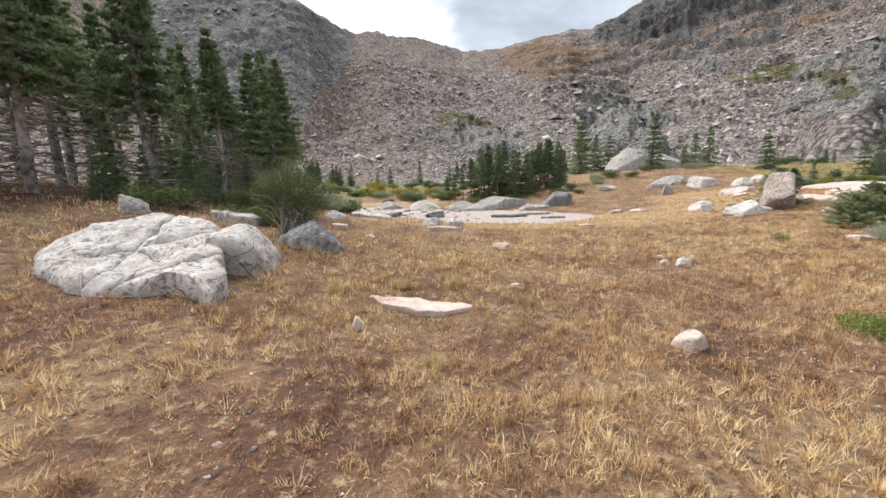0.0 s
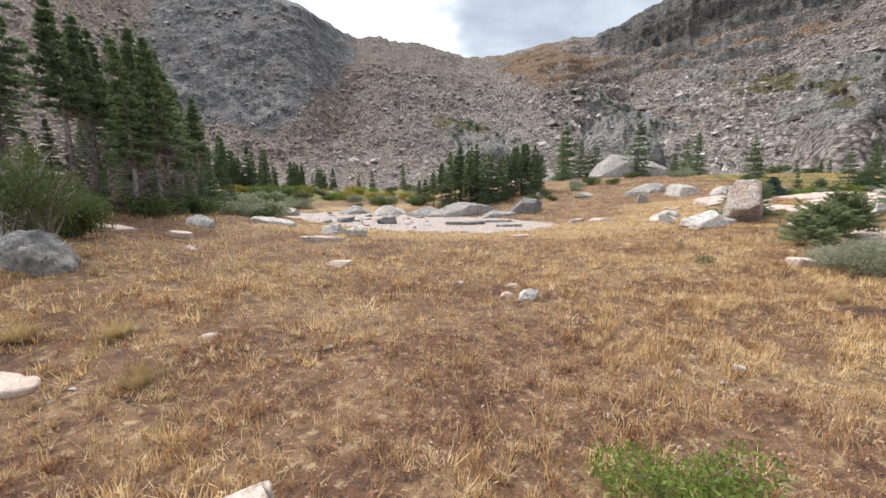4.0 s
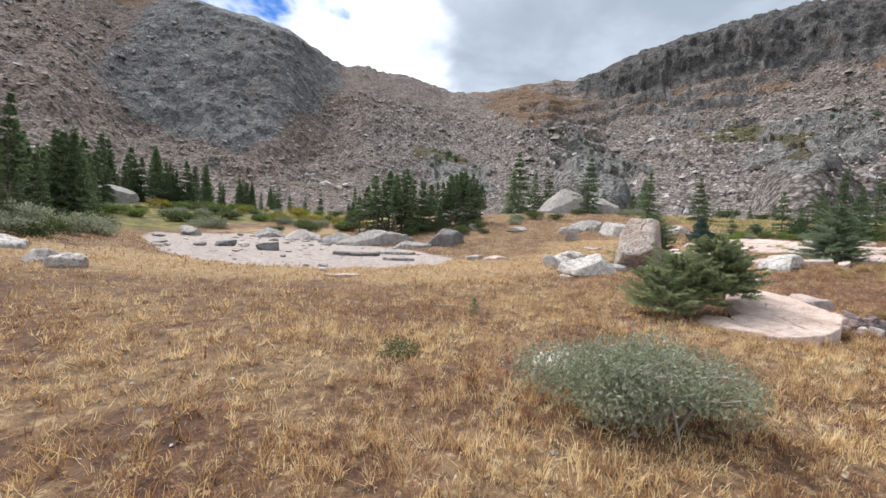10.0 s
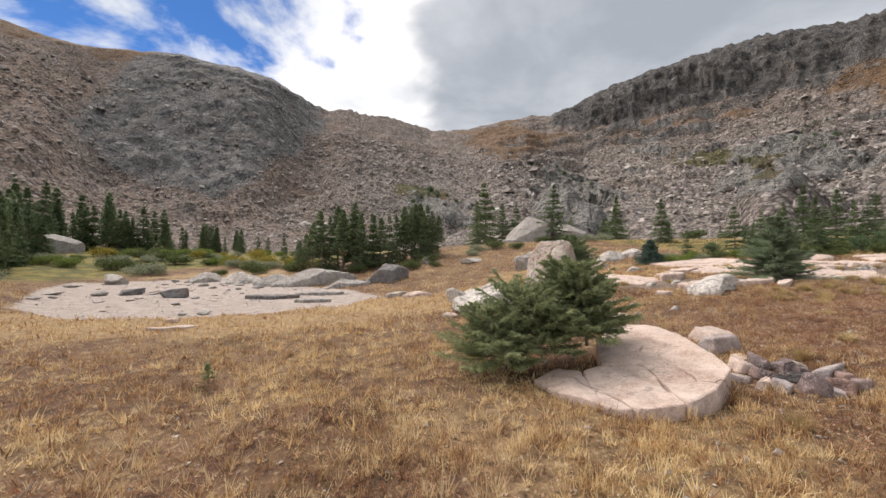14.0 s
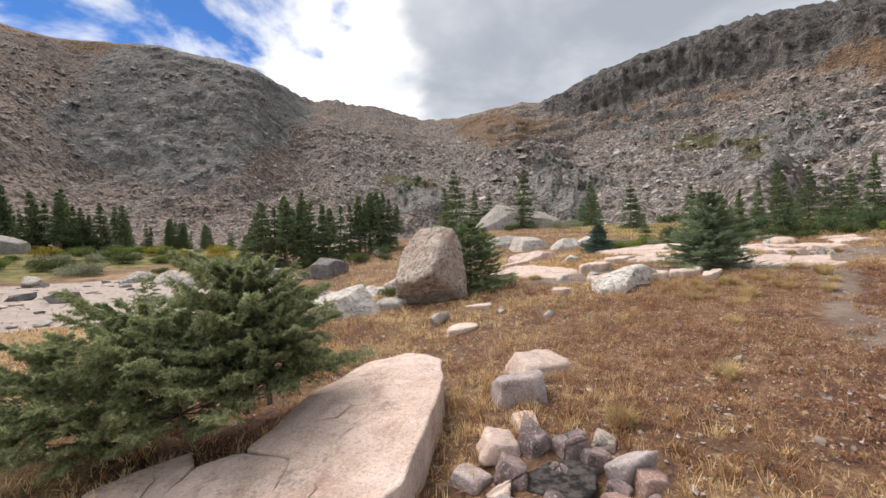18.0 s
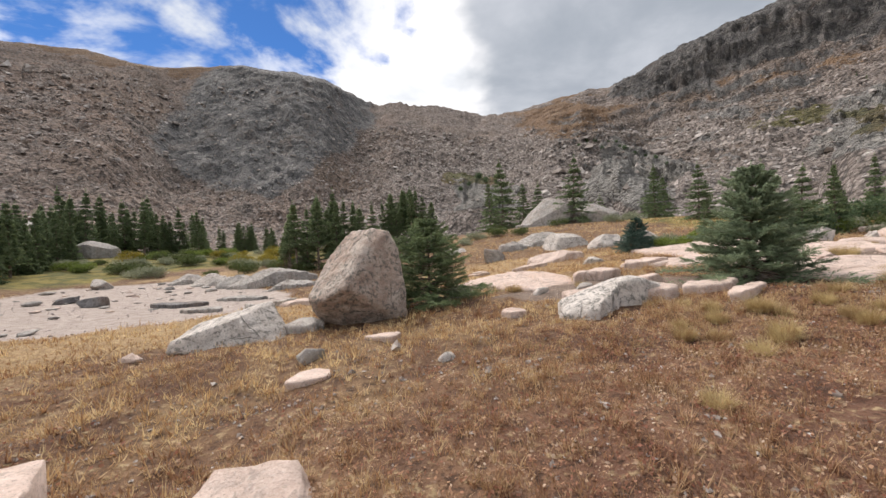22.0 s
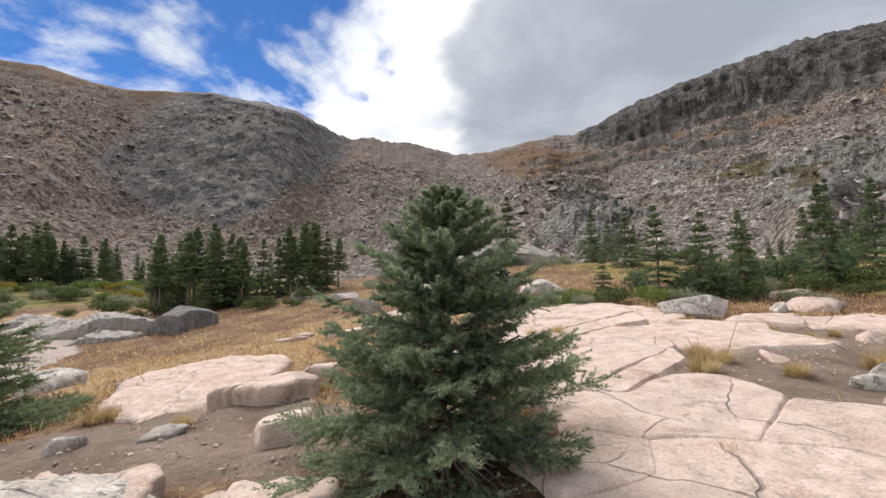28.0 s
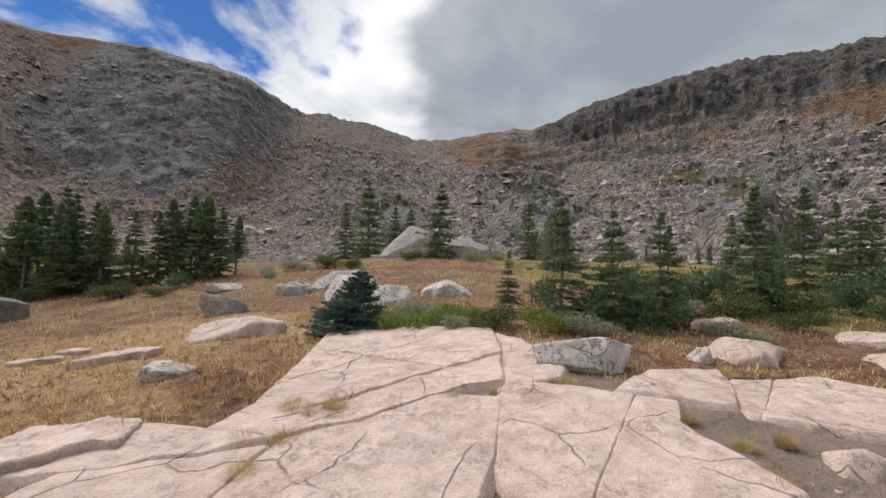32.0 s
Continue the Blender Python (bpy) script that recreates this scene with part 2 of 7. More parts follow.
def turf(k):
    p = place(k)
    big = k.noise(p, 0.16, 4, 0.55, 0.4)
    mid = k.noise(k.vec("ADD", p, (3, 8, 0)), 0.75, 5, 0.6, 0.3)
    fine = k.noise(p, 9.0, 5, 0.7)
    grit = k.noise(p, 42.0, 3, 0.7)
    colour = k.ramp(mid, (0.30, (0.10, 0.052, 0.032)), (0.44, (0.15, 0.083, 0.048)), (0.56, (0.21, 0.13, 0.072)), (0.72, (0.27, 0.185, 0.10)))
    colour = k.mix(k.math("MULTIPLY", k.step(big, 0.52, 0.66), 0.6), colour, (0.30, 0.21, 0.10))
    russet = k.attribute("russet")
    colour = k.mix(k.math("MULTIPLY", russet, 0.8), colour, k.mix(k.step(mid, 0.4, 0.6), (0.10, 0.046, 0.034), (0.19, 0.098, 0.066)))
    clump = k.noise(p, 3.6, 4, 0.65, 0.2)
    colour = k.mix(k.math("MULTIPLY", k.step(clump, 0.50, 0.36), 0.6), colour, (0.085, 0.046, 0.032))
    colour = k.mix(k.math("MULTIPLY", k.step(fine, 0.53, 0.68), 0.7), colour, (0.46, 0.35, 0.20))
    colour = k.mix(k.math("MULTIPLY", k.step(fine, 0.47, 0.36), 0.8), colour, (0.06, 0.036, 0.026))
    colour = k.mix(k.math("MULTIPLY", k.step(grit, 0.6, 0.72), 0.5), colour, (0.36, 0.31, 0.27))
    gold = k.attribute("gold")
    colour = k.mix(k.math("MULTIPLY", k.step(k.math("ADD", gold, k.math("MULTIPLY", k.math("SUBTRACT", mid, 0.5), 1.2)), 0.3, 0.8), 0.75), colour, k.mix(k.step(fine, 0.4, 0.6), (0.29, 0.19, 0.10), (0.46, 0.33, 0.18)))
    mask = k.attribute("sand")
    sand = k.mix(k.step(k.noise(p, 3.0, 6, 0.7), 0.35, 0.65), (0.33, 0.272, 0.24), (0.46, 0.39, 0.35))
    sand = k.mix(k.math("MULTIPLY", k.step(grit, 0.56, 0.7), 0.6), sand, (0.55, 0.47, 0.42))
    edge = k.math("ADD", mask, k.math("MULTIPLY", k.math("SUBTRACT", k.noise(p, 2.5, 5, 0.7), 0.5), 0.7))
    colour = k.mix(k.step(edge, 0.4, 0.6), colour, sand)
    soil = k.attribute("soil")
    earth = k.mix(k.step(k.noise(p, 1.7, 6, 0.7), 0.35, 0.65), (0.155, 0.112, 0.088), (0.25, 0.19, 0.152))
    earth = k.mix(k.math("MULTIPLY", k.step(grit, 0.58, 0.72), 0.55), earth, (0.48, 0.41, 0.36))
    verge = k.math("ADD", soil, k.math("MULTIPLY", k.math("SUBTRACT", k.noise(p, 2.5, 5, 0.7), 0.5), 0.7))
    colour = k.mix(k.step(verge, 0.4, 0.6), colour, earth)
    litter = k.math("ADD", k.attribute("litter"), k.math("MULTIPLY", k.math("SUBTRACT", k.noise(p, 3.0, 5, 0.7), 0.5), 0.9))
    colour = k.mix(k.step(litter, 0.35, 0.65, 0.0, 0.9), colour, k.mix(k.step(fine, 0.4, 0.6), (0.045, 0.022, 0.016), (0.12, 0.06, 0.042)))
    green = k.attribute("green")
    lush = k.mix(k.step(mid, 0.4, 0.6), (0.085, 0.088, 0.03), (0.225, 0.18, 0.055))
    colour = k.mix(k.step(k.math("ADD", green, k.math("MULTIPLY", k.math("SUBTRACT", mid, 0.5), 0.8)), 0.35, 0.65), colour, lush)
    return colour, 0.95, k.bump(k.math("ADD", k.math("ADD", fine, k.math("MULTIPLY", clump, 1.2)), k.math("MULTIPLY", grit, 0.4)), 0.9, 0.07)


TURF = material("autumn_turf", turf)


def scree(k):
    p = place(k)
    cliff, grass, moss = k.attribute("cliff"), k.attribute("grass"), k.attribute("moss")
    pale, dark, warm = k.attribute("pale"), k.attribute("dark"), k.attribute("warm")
    stretched = k.add("ShaderNodeMapping")
    k.plug(stretched.inputs[0], p)
    stretched.inputs[3].default_value = (1.0, 1.0, 0.33)
    big = k.noise(p, 0.012, 5, 0.6, 0.5)
    mid = k.noise(p, 0.06, 6, 0.68, 0.3)
    rub = k.noise(p, 0.5, 5, 0.75)
    tilted = k.vec("ADD", p, k.vec("SCALE", wander(k, p, 0.25), 3.0))
    blocks = k.vec("DOT_PRODUCT", k.cells(tilted, 0.28, "F1", "Color"), (0.33, 0.33, 0.33))
    stones = k.vec("DOT_PRODUCT", k.cells(p, 0.8, "F1", "Color"), (0.33, 0.33, 0.33))
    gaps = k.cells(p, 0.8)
    speck = k.math("ADD", k.math("MULTIPLY", mid, 0.40), k.math("ADD", k.math("MULTIPLY", blocks, 0.26), k.math("MULTIPLY", stones, 0.34)))
    talus = k.ramp(speck, (0.34, (0.115, 0.098, 0.088)), (0.45, (0.215, 0.180, 0.160)), (0.54, (0.295, 0.250, 0.225)), (0.62, (0.38, 0.335, 0.305)), (0.72, (0.56, 0.52, 0.49)))
    talus = k.mix(k.math("MULTIPLY", warm, k.step(mid, 0.30, 0.62)), talus, (0.27, 0.195, 0.155))
    talus = k.mix(k.math("MULTIPLY", k.step(big, 0.50, 0.64), 0.40), talus, (0.25, 0.18, 0.13))
    # gaps between stones coloured near black: their shade is put into the colour
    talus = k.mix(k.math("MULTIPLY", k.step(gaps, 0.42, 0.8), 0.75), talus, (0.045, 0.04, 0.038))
    ribs = k.noise(stretched.outputs[0], 0.10, 8, 0.72, 0.4)
    seams = k.noise(stretched.outputs[0], 0.6, 6, 0.75, 0.3)
    bent = k.vec("ADD", stretched.outputs[0], k.vec("SCALE", wander(k, p, 0.16), 7.0))
    split = k.cells(bent, 0.22, "DISTANCE_TO_EDGE")
    chips = k.cells(k.vec("ADD", p, k.vec("SCALE", wander(k, p, 0.6), 1.6)), 0.6, "DISTANCE_TO_EDGE")
    tone = k.math("ADD", k.math("MULTIPLY", ribs, 0.38), k.math("ADD", k.math("MULTIPLY", seams, 0.32), k.math("MULTIPLY", blocks, 0.30)))
    face = k.ramp(tone, (0.36, (0.075, 0.077, 0.082)), (0.46, (0.19, 0.188, 0.19)), (0.55, (0.275, 0.268, 0.262)), (0.66, (0.43, 0.41, 0.39)))
    face = k.mix(k.math("MULTIPLY", k.step(mid, 0.52, 0.66), 0.45), face, (0.22, 0.17, 0.14))
    # darker rock on the crags; the tint also offsets the sun on that wall
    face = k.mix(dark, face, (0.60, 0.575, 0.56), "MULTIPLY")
    face = k.mix(k.math("MULTIPLY", pale, 0.55), face, (0.44, 0.42, 0.385))
    face = k.mix(k.step(split, 0.045, 0.0, 0.0, 0.55), face, (0.03, 0.03, 0.032))
    face = k.mix(k.step(chips, 0.08, 0.0, 0.0, 0.35), face, (0.05, 0.05, 0.05))
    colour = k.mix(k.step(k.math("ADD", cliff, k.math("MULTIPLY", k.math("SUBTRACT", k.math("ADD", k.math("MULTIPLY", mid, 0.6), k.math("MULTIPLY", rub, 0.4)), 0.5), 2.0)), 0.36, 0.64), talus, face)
    sward = k.ramp(rub, (0.36, (0.10, 0.062, 0.036)), (0.5, (0.19, 0.112, 0.062)), (0.66, (0.27, 0.165, 0.09)))
    sward = k.mix(moss, sward, k.mix(k.step(rub, 0.4, 0.6), (0.045, 0.055, 0.018), (0.135, 0.125, 0.04)))
    colour = k.mix(k.step(k.math("ADD", grass, k.math("MULTIPLY", k.math("SUBTRACT", k.math("ADD", k.math("MULTIPLY", rub, 0.55), k.math("MULTIPLY", mid, 0.45)), 0.5), 2.6)), 0.42, 0.70, 0.0, 0.85), colour, sward)
    height = k.math("ADD", k.math("MULTIPLY", k.math("SUBTRACT", 1.0, gaps), 0.8), k.math("ADD", rub, k.math("MULTIPLY", k.math("ADD", seams, k.math("ADD", k.step(split, 0.0, 0.10), k.math("MULTIPLY", k.step(chips, 0.0, 0.16), 0.5))), k.math("ADD", 0.1, k.math("MULTIPLY", cliff, 0.8)))))
    return colour, 0.95, k.bump(height, 1.0, 1.7)


SCREE = material("mountain_rock", scree)


def needles(dark, light, tip):
    def build(k):
        r = island(k)
        p = place(k)
        patch = k.noise(p, 2.2, 3, 0.6)
        colour = k.mix(r, dark, light)
        outer = k.attribute("outer")
        # outer needles coloured lighter: new growth, and painted light on the tips
        fresh = k.math("MULTIPLY", k.math("ADD", k.math("MULTIPLY", outer, 0.75), k.math("MULTIPLY", k.step(patch, 0.45, 0.7), 0.4)), k.math("ADD", 0.4, k.math("MULTIPLY", r, 0.6)))
        colour = k.mix(fresh, colour, tip)
        colour = k.mix(k.math("MULTIPLY", lot(k), 0.3), colour, dark)
        return colour, 0.6, None
    return build


NEEDLES = material("fir_needles", needles((0.078, 0.108, 0.05), (0.215, 0.27, 0.125), (0.50, 0.54, 0.30)), 0.4)
NEEDLES_MID = material("dark_fir_needles", needles((0.055, 0.09, 0.05), (0.15, 0.215, 0.108), (0.31, 0.38, 0.19)), 0.35)
NEEDLES_FAR = material("distant_fir_needles", needles((0.06, 0.092, 0.055), (0.14, 0.20, 0.105), (0.27, 0.335, 0.165)), 0.35)
NEEDLES_BLUE = material("bluish_fir_needles", needles((0.03, 0.062, 0.055), (0.075, 0.13, 0.108), (0.15, 0.23, 0.18)), 0.35)
YOUNG = material("young_fir_needles", needles((0.07, 0.11, 0.065), (0.20, 0.285, 0.16), (0.50, 0.58, 0.38)), 0.45)
LEAF_WILLOW = material("grey_green_willow_leaves", needles((0.17, 0.19, 0.115), (0.38, 0.40, 0.28), (0.58, 0.58, 0.45)), 0.35)
LEAF_GREEN = material("fresh_green_leaves", needles((0.10, 0.15, 0.03), (0.24, 0.30, 0.07), (0.32, 0.33, 0.08)), 0.35)
LEAF_DULL = material("dull_green_leaves", needles((0.06, 0.085, 0.03), (0.13, 0.16, 0.055), (0.20, 0.19, 0.06)), 0.35)
LEAF_YELLOW = material("yellowing_leaves", needles((0.20, 0.17, 0.03), (0.40, 0.31, 0.05), (0.30, 0.27, 0.06)), 0.35)


def bark(k):
    p = place(k)
    n = k.noise(p, 9.0, 5, 0.7, 0.4)
    colour = k.mix(k.step(n, 0.38, 0.62), (0.09, 0.065, 0.05), (0.27, 0.22, 0.185))
    return colour, 0.9, k.bump(n, 0.8, 0.02)


BARK = material("fir_bark", bark)
BARK_PALE = material("weathered_fir_bark", lambda k: (k.mix(k.step(k.noise(place(k), 5.0, 5, 0.7, 0.4), 0.36, 0.62), (0.13, 0.105, 0.09), (0.36, 0.32, 0.285)), 0.9, None))
DEADWOOD = material("bleached_deadwood", lambda k: (k.mix(k.noise(place(k), 14.0, 4, 0.7), (0.16, 0.13, 0.11), (0.50, 0.45, 0.41)), 0.85, None))


def blades(stops):
    def build(k):
        p = place(k)
        r = island(k)
        flat = k.vec("MULTIPLY", p, (1.0, 1.0, 0.15))
        patch = k.noise(k.vec("ADD", p, (3, 8, 0)), 0.75, 4, 0.6, 0.3)
        tuss = k.noise(p, 3.6, 4, 0.65, 0.2)
        clump = k.noise(k.vec("ADD", flat, (5, 1, 0)), 11.0, 3, 0.6)
        f = k.math("ADD", k.math("MULTIPLY", r, 0.26), k.math("ADD", k.math("MULTIPLY", k.step(patch, 0.32, 0.68), 0.18), k.math("ADD", k.math("MULTIPLY", k.step(tuss, 0.38, 0.60), 0.26), k.math("MULTIPLY", k.step(clump, 0.36, 0.62), 0.34))))
        f = k.math("ADD", f, k.attribute("tone"))
        russet = k.attribute("russet")
        red = k.math("MULTIPLY", k.step(k.noise(k.vec("ADD", flat, (2, 7, 0)), 5.0, 3, 0.6), 0.54, 0.64), 0.55)
        colour = k.mix(red, k.ramp(f, *stops), k.mix(r, (0.13, 0.058, 0.036), (0.38, 0.20, 0.115)))
        return k.mix(k.math("MULTIPLY", russet, 0.7), colour, k.mix(r, (0.14, 0.058, 0.04), (0.40, 0.235, 0.15))), 0.8, None
    return build


GRASS = material("dry_sedge", blades(((0.16, (0.14, 0.063, 0.033)), (0.38, (0.38, 0.212, 0.108)), (0.58, (0.60, 0.40, 0.195)), (0.80, (0.86, 0.68, 0.40)))), 0.35)
HERB = material("russet_ground_leaves", blades(((0.05, (0.19, 0.075, 0.058)), (0.35, (0.33, 0.155, 0.105)), (0.65, (0.45, 0.28, 0.17)), (0.95, (0.70, 0.58, 0.46)))), 0.35)
STRAW = material("pale_straw", blades(((0.05, (0.35, 0.22, 0.12)), (0.4, (0.57, 0.405, 0.215)), (0.8, (0.83, 0.68, 0.42)))), 0.35)
TUFT = material("straw_tuft", blades(((0.05, (0.24, 0.155, 0.07)), (0.4, (0.40, 0.285, 0.135)), (0.8, (0.60, 0.48, 0.26)))), 0.35)

# ---- lie of the land ----
NEAR = np.array([
    0, 0, 0, -3.5, 5.2, 0.38, -2.5, 4.2, 0.24, -1.8, 7.3, 0.32, -4, 7.3, 0.95, 3.5, 7, 0, 9, 9, 0, 1, 15, -0.05, 6, 17, -0.3, 13, 18, 0.05, 15, 11, -0.05, 16, 14.5, 0.1, 8, 4, 0,
    -6.5, 8, 1.1, -3.5, 12.5, 0.6, -4, 10.2, 0.5, -2.9, 15.6, 0.3, -5.5, 18.3, 0.5, -10, 14, 1.7, 18, 16.5, 0.38, 22, 17, 0.7, 24.5, 20, 0.9, 26, 23.5, 1.2]).reshape(-1, 3)
FAR = np.array([
    0, 27, -0.55, -11, 36, -0.4, 5, 32, -0.45, 12, 24.5, -0.3, 29, 21, 1.0, 20, 30, 0.6, 12, 40, 1.0, 23, 50, 3.0, 36, 30, 1.9, 20, 5, 0.3,
    -18, 25, 1.2, -40, 60, 3.0, 45, 65, 3.5, 0, 75, 2.2, 0, -25, 0.2, 60, 10, 3.0, -60, 5, 3.0]).reshape(-1, 3)
KNOTS = np.concatenate([NEAR, FAR])


def plate(d2):
    return np.where(d2 > 0, d2 * np.log(d2 + 1e-9), 0.0)


def solve_plate():
    n = len(KNOTS)
    d2 = ((KNOTS[:, None, :2] - KNOTS[None, :, :2]) ** 2).sum(-1)
    a = np.zeros((n + 3, n + 3))
    a[:n, :n] = plate(d2) + np.eye(n) * 8.0
    a[:n, n], a[:n, n + 1:] = 1, KNOTS[:, :2]
    a[n, :n], a[n + 1:, :n] = 1, KNOTS[:, :2].T
    return np.linalg.solve(a, np.concatenate([KNOTS[:, 2], np.zeros(3)]))


PLATE = solve_plate()
HUB = np.array([12.0, 12.0])


def waves(x, y, seed, size):
    """Smooth pseudo-random relief between -1 and 1, from a few crossed sine waves."""
    r = np.random.RandomState(seed)
    total = 0
    for _ in range(9):
        a, s, f = r.uniform(0, 6.283), r.uniform(0.6, 1.7), r.uniform(0, 6.283)
        total = total + np.sin((x * np.cos(a) + y * np.sin(a)) * 6.283 * s / size + f)
    return total / 4.5


def grain(x, y, seed):
    """Smooth lattice noise between -1 and 1."""
    x, y = np.broadcast_arrays(np.asarray(x, float), np.asarray(y, float))
    i, j = np.floor(x).astype(np.int64), np.floor(y).astype(np.int64)
    u, v = x - i, y - j
    u, v = u * u * (3 - 2 * u), v * v * (3 - 2 * v)

    def knot(a, b):
        h = (a * 374761393 + b * 668265263 + seed * 974634777) & 0x7FFFFFFF
        h = ((h ^ (h >> 13)) * 1274126177) & 0x7FFFFFFF
        return ((h ^ (h >> 16)) & 0xFFFF) / 32767.5 - 1
    top = knot(i, j) * (1 - u) + knot(i + 1, j) * u
    low = knot(i, j + 1) * (1 - u) + knot(i + 1, j + 1) * u
    return top * (1 - v) + low * v


def fractal(x, y, seed, size, laps=5):
    total, w, f = 0, 1.0, 1.0 / size
    for k in range(laps):
        total = total + w * grain(x * f, y * f, seed + k)
        w, f = w * 0.55, f * 2.03
    return total


POND = np.array([(-13, 36), (-9.5, 30), (-2.2, 21), (2, 18.6), (6.3, 20), (8.6, 21.5), (9.9, 25.5), (8.0, 29), (3.6, 33), (-2, 37), (-8, 40.5)])


def inside(x, y, ring, soft):
    """1 inside a closed ring of points, 0 outside, soft metres wide at its edge."""
    near, odd = np.full(np.shape(x), 1e9), np.zeros(np.shape(x), bool)
    for (ax, ay), (bx, by) in zip(ring, np.roll(ring, -1, 0)):
        dx, dy = bx - ax, by - ay
        t = np.clip(((x - ax) * dx + (y - ay) * dy) / (dx * dx + dy * dy), 0, 1)
        near = np.minimum(near, np.hypot(x - ax - t * dx, y - ay - t * dy))
        cross = ((ay > y) != (by > y)) & (x < ax + dx * (y - ay) / np.where(dy == 0, 1e-9, dy))
        odd ^= cross
    return np.clip(np.where(odd, near, -near) / soft + 0.5, 0, 1)


def land(x, y):
    x, y = np.asarray(x, float), np.asarray(y, float)
    d2 = (x[..., None] - KNOTS[:, 0]) ** 2 + (y[..., None] - KNOTS[:, 1]) ** 2
    n = len(KNOTS)
    z = plate(d2) @ PLATE[:n] + PLATE[n] + PLATE[n + 1] * x + PLATE[n + 2] * y
    far = np.hypot(x - HUB[0], y - HUB[1])
    w = np.clip((far - 45) / 35, 0, 1)
    w = w * w * (3 - 2 * w)
    z = z * (1 - w) + w * 2.0
    wet = inside(x, y, POND, 1.6)
    z = z * (1 - 0.8 * wet) + wet * 0.8 * -0.62
    rough = 1 - 0.75 * wet
    z = z + rough * (0.045 * waves(x, y, 3, 3.1) + 0.026 * waves(x, y, 4, 0.9)) + rough * 0.014 * waves(x, y, 5, 0.35) + rough * 0.03 * waves(x, y, 6, 1.4)
    return z


def height(x, y):
    return float(land(np.array([x]), np.array([y]))[0])


def mesh_of(name, verts, faces, mat, smooth=True):
    """A mesh from arrays of corners and of triangles or quads."""
    me = bpy.data.meshes.new(name)
    verts, faces = np.asarray(verts, np.float32), np.asarray(faces, np.int32)
    n, k = faces.shape
    me.vertices.add(len(verts))
    me.vertices.foreach_set("co", verts.ravel())
    me.loops.add(n * k)
    me.loops.foreach_set("vertex_index", faces.ravel())
    me.polygons.add(n)
    me.polygons.foreach_set("loop_start", np.arange(0, n * k, k, dtype=np.int32))
    me.polygons.foreach_set("use_smooth", np.full(n, smooth))
    me.materials.append(mat)
    me.update(calc_edges=True)
    return me


def lattice(rows, cols):
    i = np.arange(rows - 1)[:, None] * cols + np.arange(cols - 1)[None, :]
    return np.stack([i, i + 1, i + cols + 1, i + cols], -1).reshape(-1, 4)


def field(me, name, values):
    me.attributes.new(name, "FLOAT", "POINT").data.foreach_set("value", np.asarray(values, np.float32).ravel())


DIRT = [np.array(r, float) for r in (
    [(24.2, 18.5), (24.7, 19.7), (26.6, 19.8), (27.2, 20.8), (28.4, 20.4), (31, 19.6), (31, 17.5), (27, 17.2), (25.2, 16.9), (24.2, 16.2), (22.92, 15.4), (21.91, 14.7), (21.2, 14.0), (20.3, 13.1), (19.7, 12.2), (19.2, 12.4), (19.64, 13.14), (20.43, 13.92), (21.04, 14.5), (21.66, 15.1), (22.5, 15.9), (24.4, 16.6), (24.5, 17.8)],
    [(17.4, 18.4), (18.2, 18.9), (20.2, 19.3), (20.9, 18.4), (21.9, 17.9), (22.2, 17.0), (21.4, 16.5), (20.4, 17.3), (18.8, 17.2)],
    [(22.4, 16.6), (22.3, 19.2), (23.0, 21.0), (24.8, 22.4), (26.2, 22.2), (28, 21.9), (29.0, 21.3), (28.6, 20.3), (24.8, 18), (24, 16.4)],
)]


def russet(x, y):
    """Where low red-leaved plants replace the sedge."""
    out = np.clip(1.35 - np.hypot((x - 21.0) / 4.4, (y - 13.5) / 3.2), 0, 1)
    out = out + 0.5 * np.clip(fractal(x, y, 95, 1.9, 4) * 1.6 - 0.3, 0, 1) + 0.22 * np.clip(1.2 - np.hypot((x + 2) / 4, (y - 2.5) / 2.2), 0, 1)
    return np.clip(out, 0, 1) * np.clip((34 - y) / 6, 0, 1)


